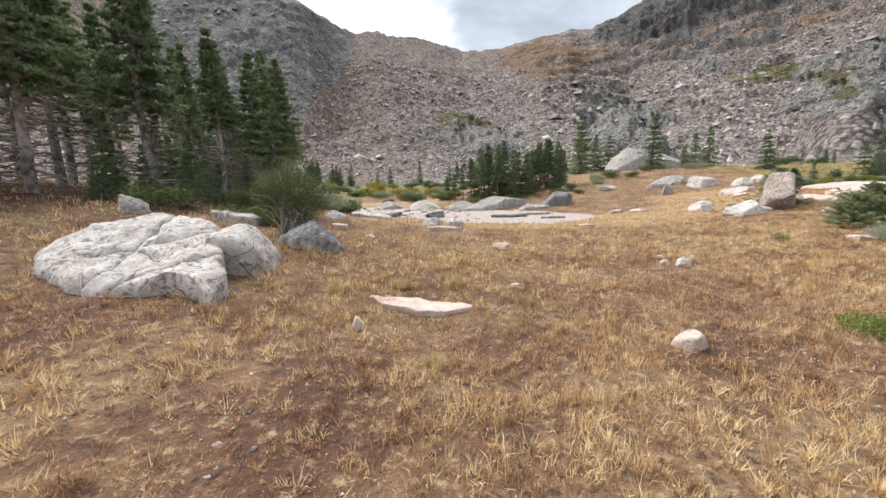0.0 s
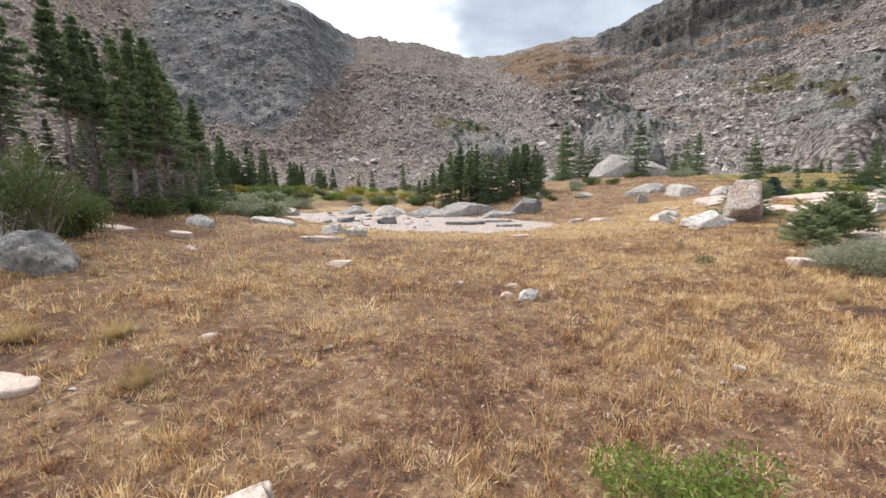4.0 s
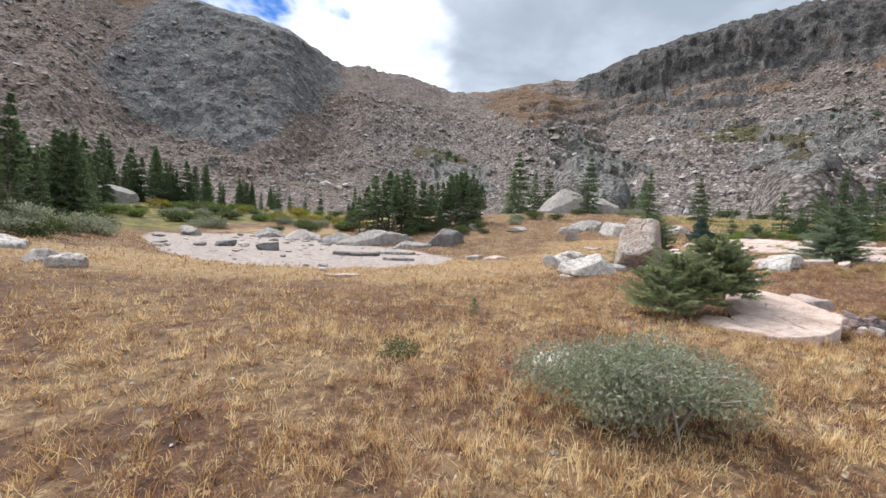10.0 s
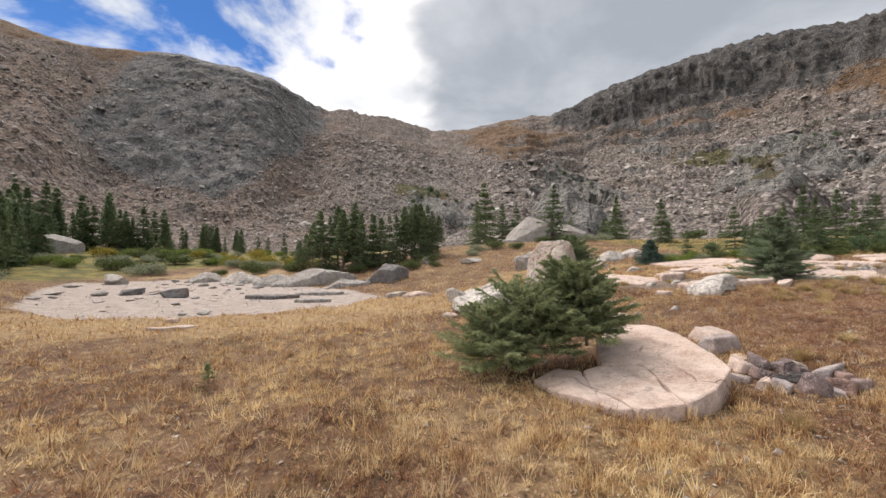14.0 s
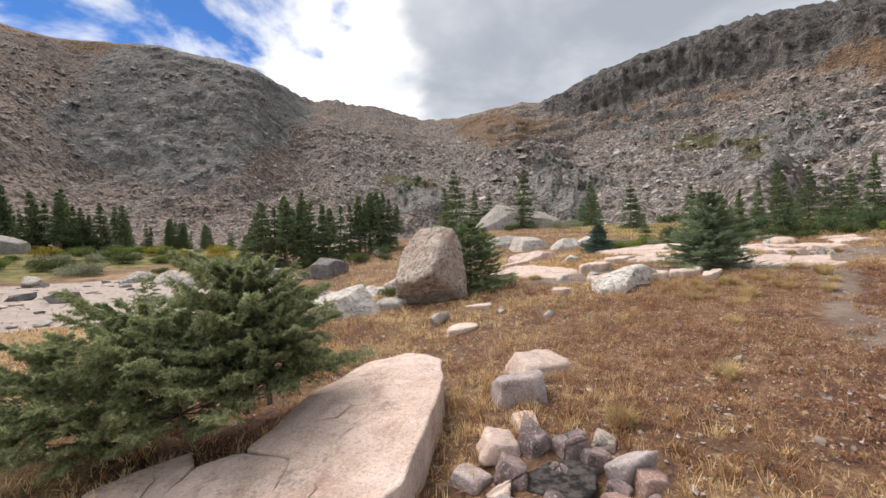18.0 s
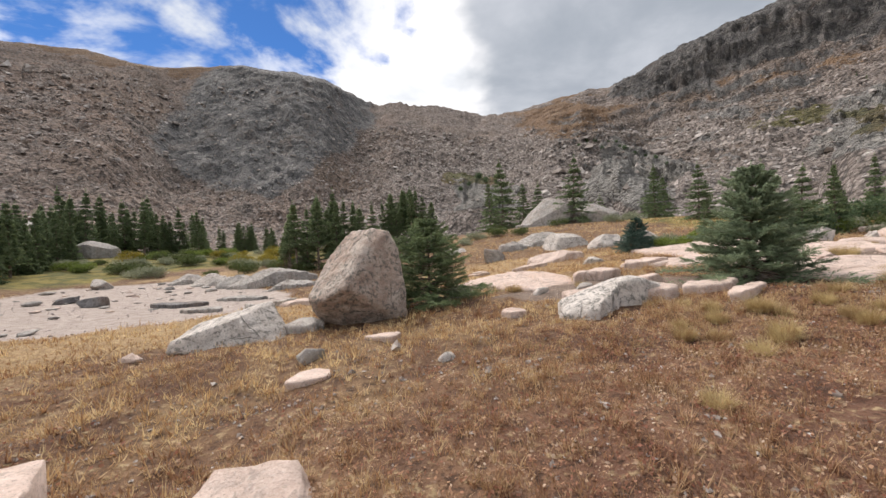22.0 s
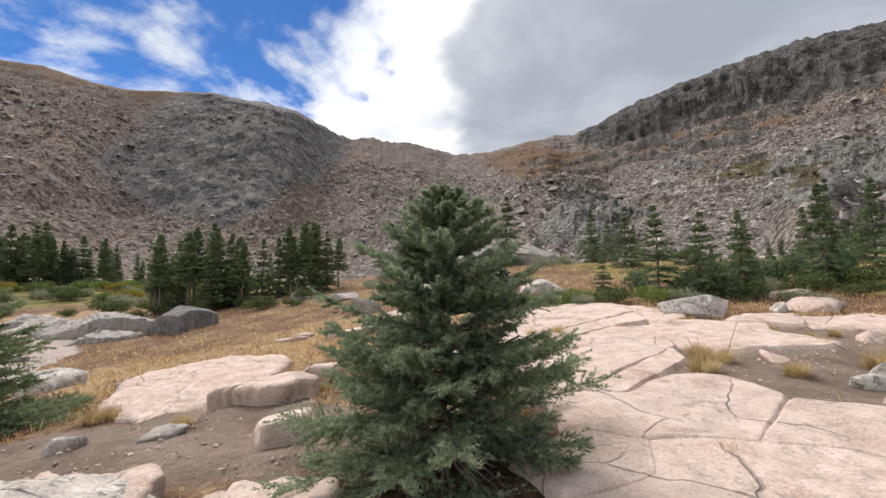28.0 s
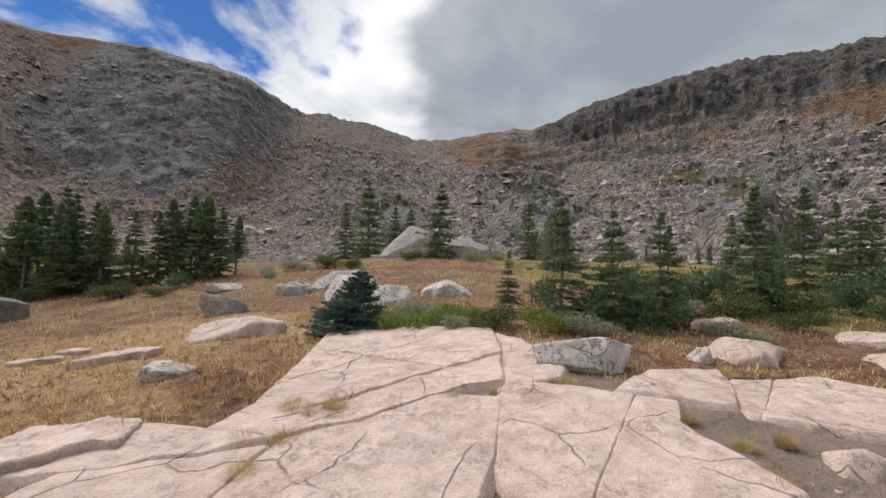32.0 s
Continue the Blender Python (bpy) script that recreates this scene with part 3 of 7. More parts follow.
def make_ground():
    n = 430
    u = np.linspace(-1, 1, n)
    s = 7.0 * np.sinh(5.6 * u)
    s[0], s[-1] = -2500, 2500
    gx, gy = np.meshgrid(14 + s, 14 + s)
    z = np.zeros_like(gx)
    for i in range(0, n, 40):
        z[i:i + 40] = land(gx[i:i + 40], gy[i:i + 40])
    me = mesh_of("ground", np.stack([gx, gy, z], -1).reshape(-1, 3), lattice(n, n), TURF)
    sand = inside(gx, gy, POND, 1.6)
    field(me, "sand", sand)
    soil = np.zeros_like(gx)
    for ring in DIRT:
        soil = np.maximum(soil, inside(gx, gy, ring, 1.0) * 0.95)
    field(me, "soil", soil)
    litter = 0 * gx
    for lx, ly, lr in ((21.75, 17.2, 1.0), (13.6, 11.8, 0.8), (16.4, 18.7, 1.1), (-8.5, 13.0, 2.8), (-9.0, 18.0, 2.6), (-9.5, 9.5, 2.2), (7.95, 6.1, 0.42)):
        litter = np.maximum(litter, np.clip(1.5 - np.hypot(gx - lx, gy - ly) / lr, 0, 1))
    field(me, "litter", litter)
    field(me, "russet", russet(gx, gy))
    gold = np.clip(1.4 - np.abs(gy - 16.5 - 0.15 * gx) / 3.0, 0, 1) * np.clip((13 - gx) / 3, 0, 1) * np.clip((gx + 5) / 3, 0, 1)
    gold = gold + np.clip(1.3 - np.hypot((gx - 18.5) / 4.5, (gy - 26) / 7), 0, 1) + np.clip(1.3 - np.hypot((gx - 12) / 6, (gy - 21.5) / 4), 0, 1) + np.clip(1.3 - np.hypot((gx + 4) / 8, (gy - 42) / 4), 0, 1)
    field(me, "gold", np.clip(gold, 0, 1) * (1 - soil))
    green = np.clip((gy - 46) / 10, 0, 1) * np.clip((14 - gx) / 10, 0, 1) + np.clip((-gx - 9) / 6, 0, 1) * 0.7 + np.clip((gx - 27) / 5, 0, 1) * np.clip((gy - 22) / 4, 0, 1) * 0.8
    field(me, "green", np.clip(green, 0, 1))
    return tagged(new("ground", me), "russet and straw autumn turf of an alpine meadow", "ground", kind="structure")


make_ground()

# ---- the cirque: skyline elevation by azimuth, seen from the hub ----
SKY_AZ = [-95, -70, -55, -47, -43, -40, -36.9, -31, -28.5, -25, -20.5, -17.3, -15, -13.9, -10.3, -8.6, -5.4, -2, -0.5, 1.4, 5, 8.2, 10.6, 13.3, 16.2, 19, 22.3, 25.2, 29, 31.2, 34.2, 36.7, 41.3, 45.5, 49.1, 53.4, 66, 95]
SKY_EL = [16, 18, 21.2, 22.5, 22.1, 22.2, 22.9, 24.0, 23.8, 23.8, 23.3, 21.7, 20.7, 20.4, 20.6, 20.3, 20.0, 19.5, 19.2, 18.4, 18.3, 18.6, 19.1, 19.5, 19.8, 19.6, 20.5, 21.6, 22.6, 23.0, 23.4, 23.6, 23.85, 23.7, 23.4, 22.8, 22.0, 20]
RIDGE_AZ = [-95, -45, -20, 0, 12, 25, 45, 95]
RIDGE_R = [330, 380, 400, 440, 450, 440, 420, 340]
FOOT_R = [70, 105, 120, 125, 95, 85, 78, 70]
FOOT_Z = [4.0, 5.0, 4.0, 4.0, 4.5, 5.0, 5.0, 5.0]


FACE = np.array([(-41, 14.5), (-38, 11), (-33, 8.8), (-28, 8.5), (-24, 11), (-19, 14), (-15.5, 18), (-15, 21.5), (-22, 24.6), (-33, 25), (-36, 19)])
CRAGS = np.array([(19.5, 18.5), (25.9, 17.4), (31.7, 18.0), (36.7, 18.0), (43.6, 18.4), (56, 18.5), (70, 17), (70, 26), (45, 26), (30, 25), (21, 22)])
RIB = np.array([(16.6, 5), (17.9, 12.5), (20, 13), (23.3, 11.0), (27.5, 8.0), (28.5, 4)])
BROW = np.array([(41, 8), (42, 11.5), (45, 13.5), (50, 13), (53, 9.5)])
KNOB = np.array([(-2, 5), (-1, 8.6), (1.5, 9.8), (6.5, 8.4), (9, 4.5)])


CIRQUE = []


def make_mountain():
    az = np.concatenate([np.linspace(-95, -60, 60)[:-1], np.linspace(-60, 70, 900), np.linspace(70, 95, 40)[1:]])[:, None]
    na, nr = len(az), 300
    u = np.linspace(-0.12, 1.12, nr)[None, :]
    a = np.radians(az)
    ridge = np.interp(az, RIDGE_AZ, RIDGE_R)
    foot = np.interp(az, RIDGE_AZ, FOOT_R) + 6 * waves(az, az * 0, 11, 23)
    z0 = np.interp(az, RIDGE_AZ, FOOT_Z)
    crest = np.tan(np.radians(np.interp(az, SKY_AZ, SKY_EL)))
    z1 = 1.5 + ridge * crest
    r = foot + (ridge - foot) * u
    t = np.clip(u, 0, 1)
    left = np.clip((-12 - az) / 8, 0, 1) * np.clip((az + 47) / 8, 0, 1)
    right = np.clip((az - 16) / 8, 0, 1)
    curve = t ** 1.25
    cut = 0.66 + 0.04 * waves(az, az * 0, 5, 17)
    band = np.clip((t - cut) / 0.16, 0, 1)
    bluff = t ** 1.5 * 0.8 + 0.2 * band * band * (3 - 2 * band)
    curve = curve * (1 - right) + bluff * right
    slab = np.clip((t - 0.26 - 0.1 * waves(az, az * 0, 6, 19)) / 0.62, 0, 1)
    curve = curve * (1 - left) + left * (0.42 * t + 0.58 * slab ** 1.1)
    z = z0 + (z1 - z0) * curve
    x, y = HUB[0] + r * np.sin(a), HUB[1] + r * np.cos(a)
    fade = np.clip(t * 6, 0, 1) * np.clip((1.0 - t) * 5 + 0.12, 0, 1)
    z = z + fade * (4.5 * fractal(x, y, 21, 60, 7) + 0.7 * grain(az * 1.1, r / 130, 25))
    for a0, r0, high, wide, deep in ((2.0, 150, 9, 5.5, 16), (20.5, 128, 11, 3.6, 26), (24.5, 112, 7, 3.4, 18), (46, 120, 14, 5, 30), (33, 100, 3, 3, 8)):
        lump = np.clip(1 - ((az - a0) / wide) ** 2 - ((r - r0) / deep) ** 2, 0, 1)
        z = z + high * lump ** 0.8
    # broken ledges: flat benches between short cliffs
    benches = np.clip((az - 6) / 8, 0, 1) * fade * np.clip((t - 0.04) * 12, 0, 1)
    scarp, bench = 0 * z, 0 * z
    for step, seed, power in ((13.0, 71, 0.75), (5.0, 75, 0.6)):
        skew = 9.0 * fractal(x, y, seed, 55, 5)
        q = (z + skew) / step
        f = q - np.floor(q)
        rise = np.clip((f - 0.55) / 0.33, 0, 1)
        hold = benches * np.clip(0.45 + 0.75 * fractal(x, y, seed + 2, 48, 4), 0, 1) * power
        z = z + hold * step * (rise * rise * (3 - 2 * rise) - f)
        scarp = np.maximum(scarp, hold * np.clip(1 - np.abs(f - 0.71) / 0.2, 0, 1) * 1.5)
        bench = np.maximum(bench, hold * np.clip(1 - f / 0.5, 0, 1))
    el = np.degrees(np.arctan2(z - 1.5, r))
    azs = az + 0 * z + 1.6 * fractal(x, y, 61, 40, 5)
    els = el + 0.9 * fractal(x, y, 62, 30, 5)
    face = inside(azs, els, FACE, 3.2)
    band = inside(azs, els, CRAGS, 1.0)
    rib = inside(azs, els, RIB, 1.0) + inside(azs, els, KNOB, 0.8) + inside(azs, els, BROW, 1.0)
    upper = np.clip((els - 16.5) / 4, 0, 1) * np.clip((10 - az) / 8, 0, 1)
    cliff = np.clip(face + band + rib + 0.9 * scarp + 0.35 * upper, 0, 1)
    arc = np.radians(az) * 260 + 0 * z
    ridged = lambda p, q, seed, size, laps: sum(0.6 ** k * (1 - 2.2 * np.abs(grain(p * 2.05 ** k / size, q * 2.05 ** k / size, seed + k))) for k in range(laps))
    crag = 0.85 * ridged(arc + 0.7 * z, z - 0.5 * arc, 31, 15, 5) * face + 2.5 * ridged(arc, z * 0.4, 35, 12, 5) * band + 2.5 * ridged(arc, z * 0.6, 39, 13, 5) * np.clip(rib + 0.7 * scarp, 0, 1)
    loose = 0.75 * ridged(arc, r, 44, 8, 4) * (1 - cliff) * np.clip(t * 5, 0, 1)
    soft = np.clip(t * 6, 0, 1) * np.clip((1.03 - t) * 9, 0, 1)
    push = soft * (crag + loose)
    x, y, z = x - push * np.sin(a), y - push * np.cos(a), z + 0.35 * push
    z = z - np.where(u < 0, -u * 40, 0) - np.where(u > 1, (u - 1) * 120, 0)
    cap = 1.5 + r * crest - 10 * (1 - t)
    z = np.where(u <= 1, np.minimum(z, cap), z)
    teeth = ridged(az * 1.0, az * 0 + 3.0, 41, 2.2, 5)
    jag = np.interp(az, [-60, -35, -18, -14, 4, 9, 22, 28, 60], [0.5, 0.6, 0.9, 1.8, 1.6, 0.8, 1.4, 2.0, 2.2]) * (teeth - 0.3)
    z = z + np.clip((t - 0.93) * 14, 0, 1) * jag
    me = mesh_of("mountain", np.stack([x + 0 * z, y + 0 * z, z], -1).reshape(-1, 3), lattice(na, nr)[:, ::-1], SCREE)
    field(me, "cliff", cliff)
    field(me, "pale", np.clip(rib + 0.5 * scarp * (1 - band), 0, 1))
    # crag tint: darker rock, plus colour that evens out the sun between walls
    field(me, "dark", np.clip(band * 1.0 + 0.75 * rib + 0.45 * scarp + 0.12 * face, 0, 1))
    field(me, "warm", np.clip((-6 - az) / 14, 0, 0.7) + 0 * z + 0.35 * np.clip((els - 12) / 5, 0, 1))
    spread = lambda a0, e0, wa, we: np.clip(1.3 - ((azs - a0) / wa) ** 2 - ((els - e0) / we) ** 2, 0, 1)
    grass = 0.80 * spread(14, 16.2, 7, 2.4) + 0.6 * spread(9, 18.2, 8, 1.0) + 0.65 * spread(56, 18.5, 7, 2.5) + 0.6 * spread(37, 12.2, 3.5, 0.9) + 0.55 * spread(42, 11.0, 3.5, 0.9) + 0.8 * spread(1, 9.6, 4, 1.0) + 0.45 * spread(30, 16.5, 14, 1.0)
    grass = grass + 0.8 * np.clip((els - 21.2) / 0.8, 0, 1) * np.clip((-26 - az) / 6, 0, 1) + 0.35 * spread(-10, 4, 9, 2.0)
    grass = grass + 0.3 * np.clip((waves(x, y, 51, 40) - 0.4) * 2.0, 0, 1) * np.clip((az - 4) / 10, 0, 1)
    grass = grass + 0.26 * np.clip((-33 - azs) / 8, 0, 1) + 0.5 * bench * np.clip((els - 10) / 4, 0, 1) + 0.3 * spread(52, 16, 8, 3)
    field(me, "moss", np.clip(0.9 * spread(40, 11.4, 9, 2.2) + spread(1, 9.6, 4, 1.2), 0, 1))
    sward = np.clip(grass * (1 - 0.8 * cliff) + 0.95 * spread(1.5, 9.5, 3.6, 0.9) + 0.9 * spread(39.3, 11.8, 2.8, 0.8) + 1.0 * spread(44.9, 10.9, 2.6, 0.8), 0, 1)
    field(me, "grass", sward)
    CIRQUE.append(np.stack([x + 0 * z, y + 0 * z, z], -1))
    CIRQUE.append(np.clip(cliff, 0, 1) + 0 * z)
    CIRQUE.append(sward + 0 * z)
    return tagged(new("mountain", me), "grey rocky cirque walls with scree slopes and cliffs", "mountain", kind="structure")


make_mountain()

# ---- builders ----
BARE = [(7.95, 6.1, 0.4)]   # x, y, radius: no grass grows here; first a dark damp hollow beside the path


def thing(name, m, label, category, group=""):
    ob = new(name)
    ob.empty_display_size = 0.1
    ob.matrix_world = m
    return tagged(ob, label, category, group)


def part(name, me, parent, label=""):
    ob = new(name, me)
    ob.parent = parent
    return tagged(ob, label)


def rock_mesh(name, size, seed, mat, level=4, faces=9, edge=70.0, rough=0.045, planes=None, strata=0.0):
    """A weathered block: a solid bounded by planes, its edges rounded by a soft maximum, then roughened. Its base is at z = 0."""
    r = np.random.RandomState(seed)
    bm = bmesh.new()
    bmesh.ops.create_icosphere(bm, subdivisions=level, radius=1.0)
    way = np.array([v.co for v in bm.verts])
    way /= np.linalg.norm(way, axis=1)[:, None]
    if planes is None:
        n = r.normal(size=(faces, 3))
        n /= np.linalg.norm(n, axis=1)[:, None]
        d = r.uniform(0.52, 0.95, faces)
        box = np.array([(0, 0, 1), (0, 0, -1), (1, 0, 0), (-1, 0, 0), (0, 1, 0), (0, -1, 0)], float) + r.normal(size=(6, 3)) * 0.34
        n, d = np.vstack([n, box]), np.concatenate([d, r.uniform(0.7, 0.95, 6)])
    else:
        n, d = np.array(planes, float)[:, :3], np.array(planes, float)[:, 3]
    n = n / np.linalg.norm(n, axis=1)[:, None]
    reach = np.maximum(way @ n.T / d, 0) ** edge
    co = way * (reach.sum(1) ** (-1 / edge))[:, None]
    off = r.uniform(0, 50, 3)
    for i in range(len(co)):
        q = Vector(co[i] * 1.3 + off)
        k = rough * noise.fractal(q, 0.85, 2.1, 5)
        if level > 3:
            k += rough * 0.8 * (0.4 - abs(noise.fractal(q * 2.2, 0.7, 2.2, 5)))
        if strata:
            k += strata * math.sin(co[i][2] * 26 + 5 * noise.noise(q)) * 0.5
        co[i] *= 1 + k
    span = co.max(0) - co.min(0)
    co -= (co.max(0) + co.min(0)) / 2
    co[:, 2] += span[2] / 2
    co *= np.array(size) / span
    for v, c in zip(bm.verts, co):
        v.co = c
    for f in bm.faces:
        f.smooth = True
    me = bpy.data.meshes.new(name)
    bm.to_mesh(me)
    bm.free()
    me.materials.append(mat)
    return me


def rock(name, x, y, size, turn, seed, mat, label, category="rock", sink=0.06, z=None, tilt=(0, 0), group="", bare=0.42, **shape):
    if "level" not in shape:
        shape["level"] = 5 if max(size) > 0.8 else 4 if max(size) > 0.28 else 3
    deep = sink + (0.0 if z is not None or shape.get("planes") else 0.5 * size[2])
    ob = new(name, rock_mesh(name, (size[0], size[1], size[2] + deep), seed, mat, **shape))
    ob.matrix_world = pose(x, y, (height(x, y) if z is None else z) - deep, tilt[0], tilt[1], turn)
    if bare:
        BARE.append((x, y, bare * 0.5 * (size[0] + size[1])))
    return tagged(ob, label, category, group)


def tube(points, radii, sides=7):
    """Corners and quads of a tapered tube along points."""
    points, radii = np.asarray(points, float), np.asarray(radii, float)
    ring = np.linspace(0, 2 * math.pi, sides, endpoint=False)
    run = np.gradient(points, axis=0)
    run /= np.linalg.norm(run, axis=1)[:, None] + 1e-9
    side = np.cross(run, [0.31, 0.95, 0.05])
    side /= np.linalg.norm(side, axis=1)[:, None] + 1e-9
    up = np.cross(side, run)
    v = points[:, None] + radii[:, None, None] * (np.cos(ring)[None, :, None] * side[:, None] + np.sin(ring)[None, :, None] * up[:, None])
    n = len(points)
    i = np.arange(n - 1)[:, None] * sides + np.arange(sides)[None]
    j = np.arange(n - 1)[:, None] * sides + (np.arange(sides)[None] + 1) % sides
    return v.reshape(-1, 3), np.stack([i, j, j + sides, i + sides], -1).reshape(-1, 4)


def join(pieces):
    verts, faces, at = [], [], 0
    for v, f in pieces:
        verts.append(v)
        faces.append(np.asarray(f) + at)
        at += len(v)
    return np.concatenate(verts), np.concatenate(faces)


def quills(base, way, length, count, long, wide, r, lean=0.55):
    """Needles along twigs: thin triangles that stand out from each twig all round."""
    n = len(base)
    s = r.uniform(0.05, 1.0, (n, count, 1))
    root = base[:, None] + way[:, None] * length[:, None, None] * s
    out = r.normal(size=(n, count, 3))
    out -= (out * way[:, None]).sum(-1, keepdims=True) * way[:, None]
    out /= np.linalg.norm(out, axis=-1, keepdims=True) + 1e-9
    to = way[:, None] * lean + out * (1 - 0.35 * s) * 0.85
    to /= np.linalg.norm(to, axis=-1, keepdims=True)
    side = np.cross(to, out + 0.3 * r.normal(size=out.shape))
    side /= np.linalg.norm(side, axis=-1, keepdims=True) + 1e-9
    size = long * r.uniform(0.6, 1.25, (n, count, 1))
    a, b, c = root - side * wide / 2, root + side * wide / 2, root + to * size
    v = np.stack([a, b, c], 2).reshape(-1, 3)
    return v, np.arange(len(v)).reshape(-1, 3)


def fir_parts(h, w, seed, whorls, per, twigs, count, long, wide, bare=0.06, shape=0.8, sweep=(0, 0), skirt=0.0, loft=0.30, plump=1.0, needles_mat=None, dead=0, fine=True, rise0=-0.18, tiers=0.5, lift=0.75, pale=False):
    """Meshes of a fir: trunk with limbs, and a crown of needles."""
    r = np.random.RandomState(seed)
    zs = np.linspace(0, h, 12)
    lean = np.array([sweep[0], sweep[1], 0.0])
    wob = np.stack([0.02 * h * np.sin(zs / h * 4 + seed), 0.02 * h * np.cos(zs / h * 3 + seed), zs * 0], -1)
    spine = np.stack([zs * 0, zs * 0, zs], -1) + wob * (zs / h)[:, None] + lean * ((zs / h) ** 1.5)[:, None] * h
    wood = [tube(spine, 0.016 * h * (1.05 - zs / h) + 0.004, 8)]
    bases, ways, lens, outs = [], [], [], []
    for i in range(whorls):
        u = bare + (0.985 - bare) * (i + r.uniform(-tiers, tiers)) / (whorls - 1)
        u = min(max(u, bare * 0.5 + 0.01), 0.985)
        u = min(max(u + r.uniform(-0.012, 0.012), 0.01), 0.985)
        root = np.array([np.interp(u * h, zs, spine[:, k]) for k in range(3)])
        full = (1 - u) ** shape
        if skirt and u < 0.25:
            full *= 1 + skirt * (0.25 - u) * 4
        for j in range(per):
            a = 6.283 * (j + r.uniform(-0.35, 0.35)) / per + i * 2.4
            ln = 0.5 * w * full * (r.uniform(0.55, 1.15) if fine else r.uniform(0.45, 1.25)) * (1 + 0.12 * math.sin(3 * a + 9 * u + seed)) + (0.02 if fine else 0.006) * h
            ln *= 1 + 0.5 * (math.cos(a) * lean[0] + math.sin(a) * lean[1])
            d = np.array([math.cos(a), math.sin(a), 0.0])
            rise = rise0 + lift * u + r.uniform(-0.12, 0.12)
            s = np.linspace(0, 1, 5)
            line = root + d * (ln * s)[:, None] + np.array([0, 0, 1.0]) * (ln * (rise * s - 0.15 * s * s + 0.18 * s ** 3))[:, None]
            wood.append(tube(line, 0.0065 * h * (1.1 - u) * (1.08 - s) + 0.0015, 4) if fine else tube(line[::2], 0.0065 * h * (1.1 - u) * (1.08 - s[::2]) + 0.0015, 3))
            m = max(3, int(twigs * (0.35 + 0.65 * full)))
            q = r.uniform(0.18, 1.0, m) ** 0.8
            at = np.stack([np.interp(q, s, line[:, k]) for k in range(3)], -1)
            sg = r.choice([-1, 1], m)[:, None]
            side = np.array([-d[1], d[0], 0.0])
            wy = d * r.uniform(0.55, 1.0, (m, 1)) + side * sg * r.uniform(0.3, 0.9, (m, 1)) + np.array([0, 0, 1.0]) * r.uniform(-0.25, loft, (m, 1))
            wy /= np.linalg.norm(wy, axis=1)[:, None]
            bases.append(at)
            outs.append(q)
            ways.append(wy)
            lens.append(plump * ln * (0.20 + 0.28 * (1 - q)) * r.uniform(0.7, 1.3, m))
    # leader
    bases.append(spine[-3:].copy())
    ways.append(np.tile([[0.05, 0, 1.0]], (3, 1)))
    lens.append(np.full(3, 0.07 * h))
    outs.append(np.ones(3))
    snags = []
    for _ in range(dead):
        a, z0 = r.uniform(0, 6.283), r.uniform(0.03, max(bare, 0.12)) * h
        d = np.array([math.cos(a), math.sin(a), r.uniform(-0.35, 0.15)])
        s = np.linspace(0, 1, 6)[:, None]
        line = np.array([0, 0, z0]) + d * s * w * r.uniform(0.22, 0.5) + r.normal(size=(6, 3)) * 0.012 * h * s
        snag = tube(line, 0.0042 * h * (1.1 - s[:, 0]), 4)
        if fine:
            snags.append(mesh_of("dead_branch", *snag, DEADWOOD))
        else:
            wood.append(snag)
    v, f = join(wood)
    trunk = mesh_of("trunk", v, f, BARK_PALE if pale else BARK)
    v, f = quills(np.concatenate(bases), np.concatenate(ways), np.concatenate(lens), count, long, wide, r)
    crown = mesh_of("crown", v, f, needles_mat or NEEDLES, smooth=False)
    field(crown, "outer", np.repeat(np.concatenate(outs), count * 3))
    return trunk, crown, snags


def plant_fir(x, y, meshes, label, scale=1.0, turn=0.0, z=None, group="", name="fir_tree", stretch=1.0):
    m = pose(x, y, (height(x, y) if z is None else z) - 0.04, 0, 0, turn) @ Matrix.Diagonal((scale, scale, scale * stretch, 1))
    ob = thing(name, m, label, "tree", group)
    trunk = part("trunk", meshes[0], ob)
    part("crown", meshes[1], ob)
    for snag in meshes[2]:
        part("dead_branch", snag, trunk, "bleached bare twig")
    return ob


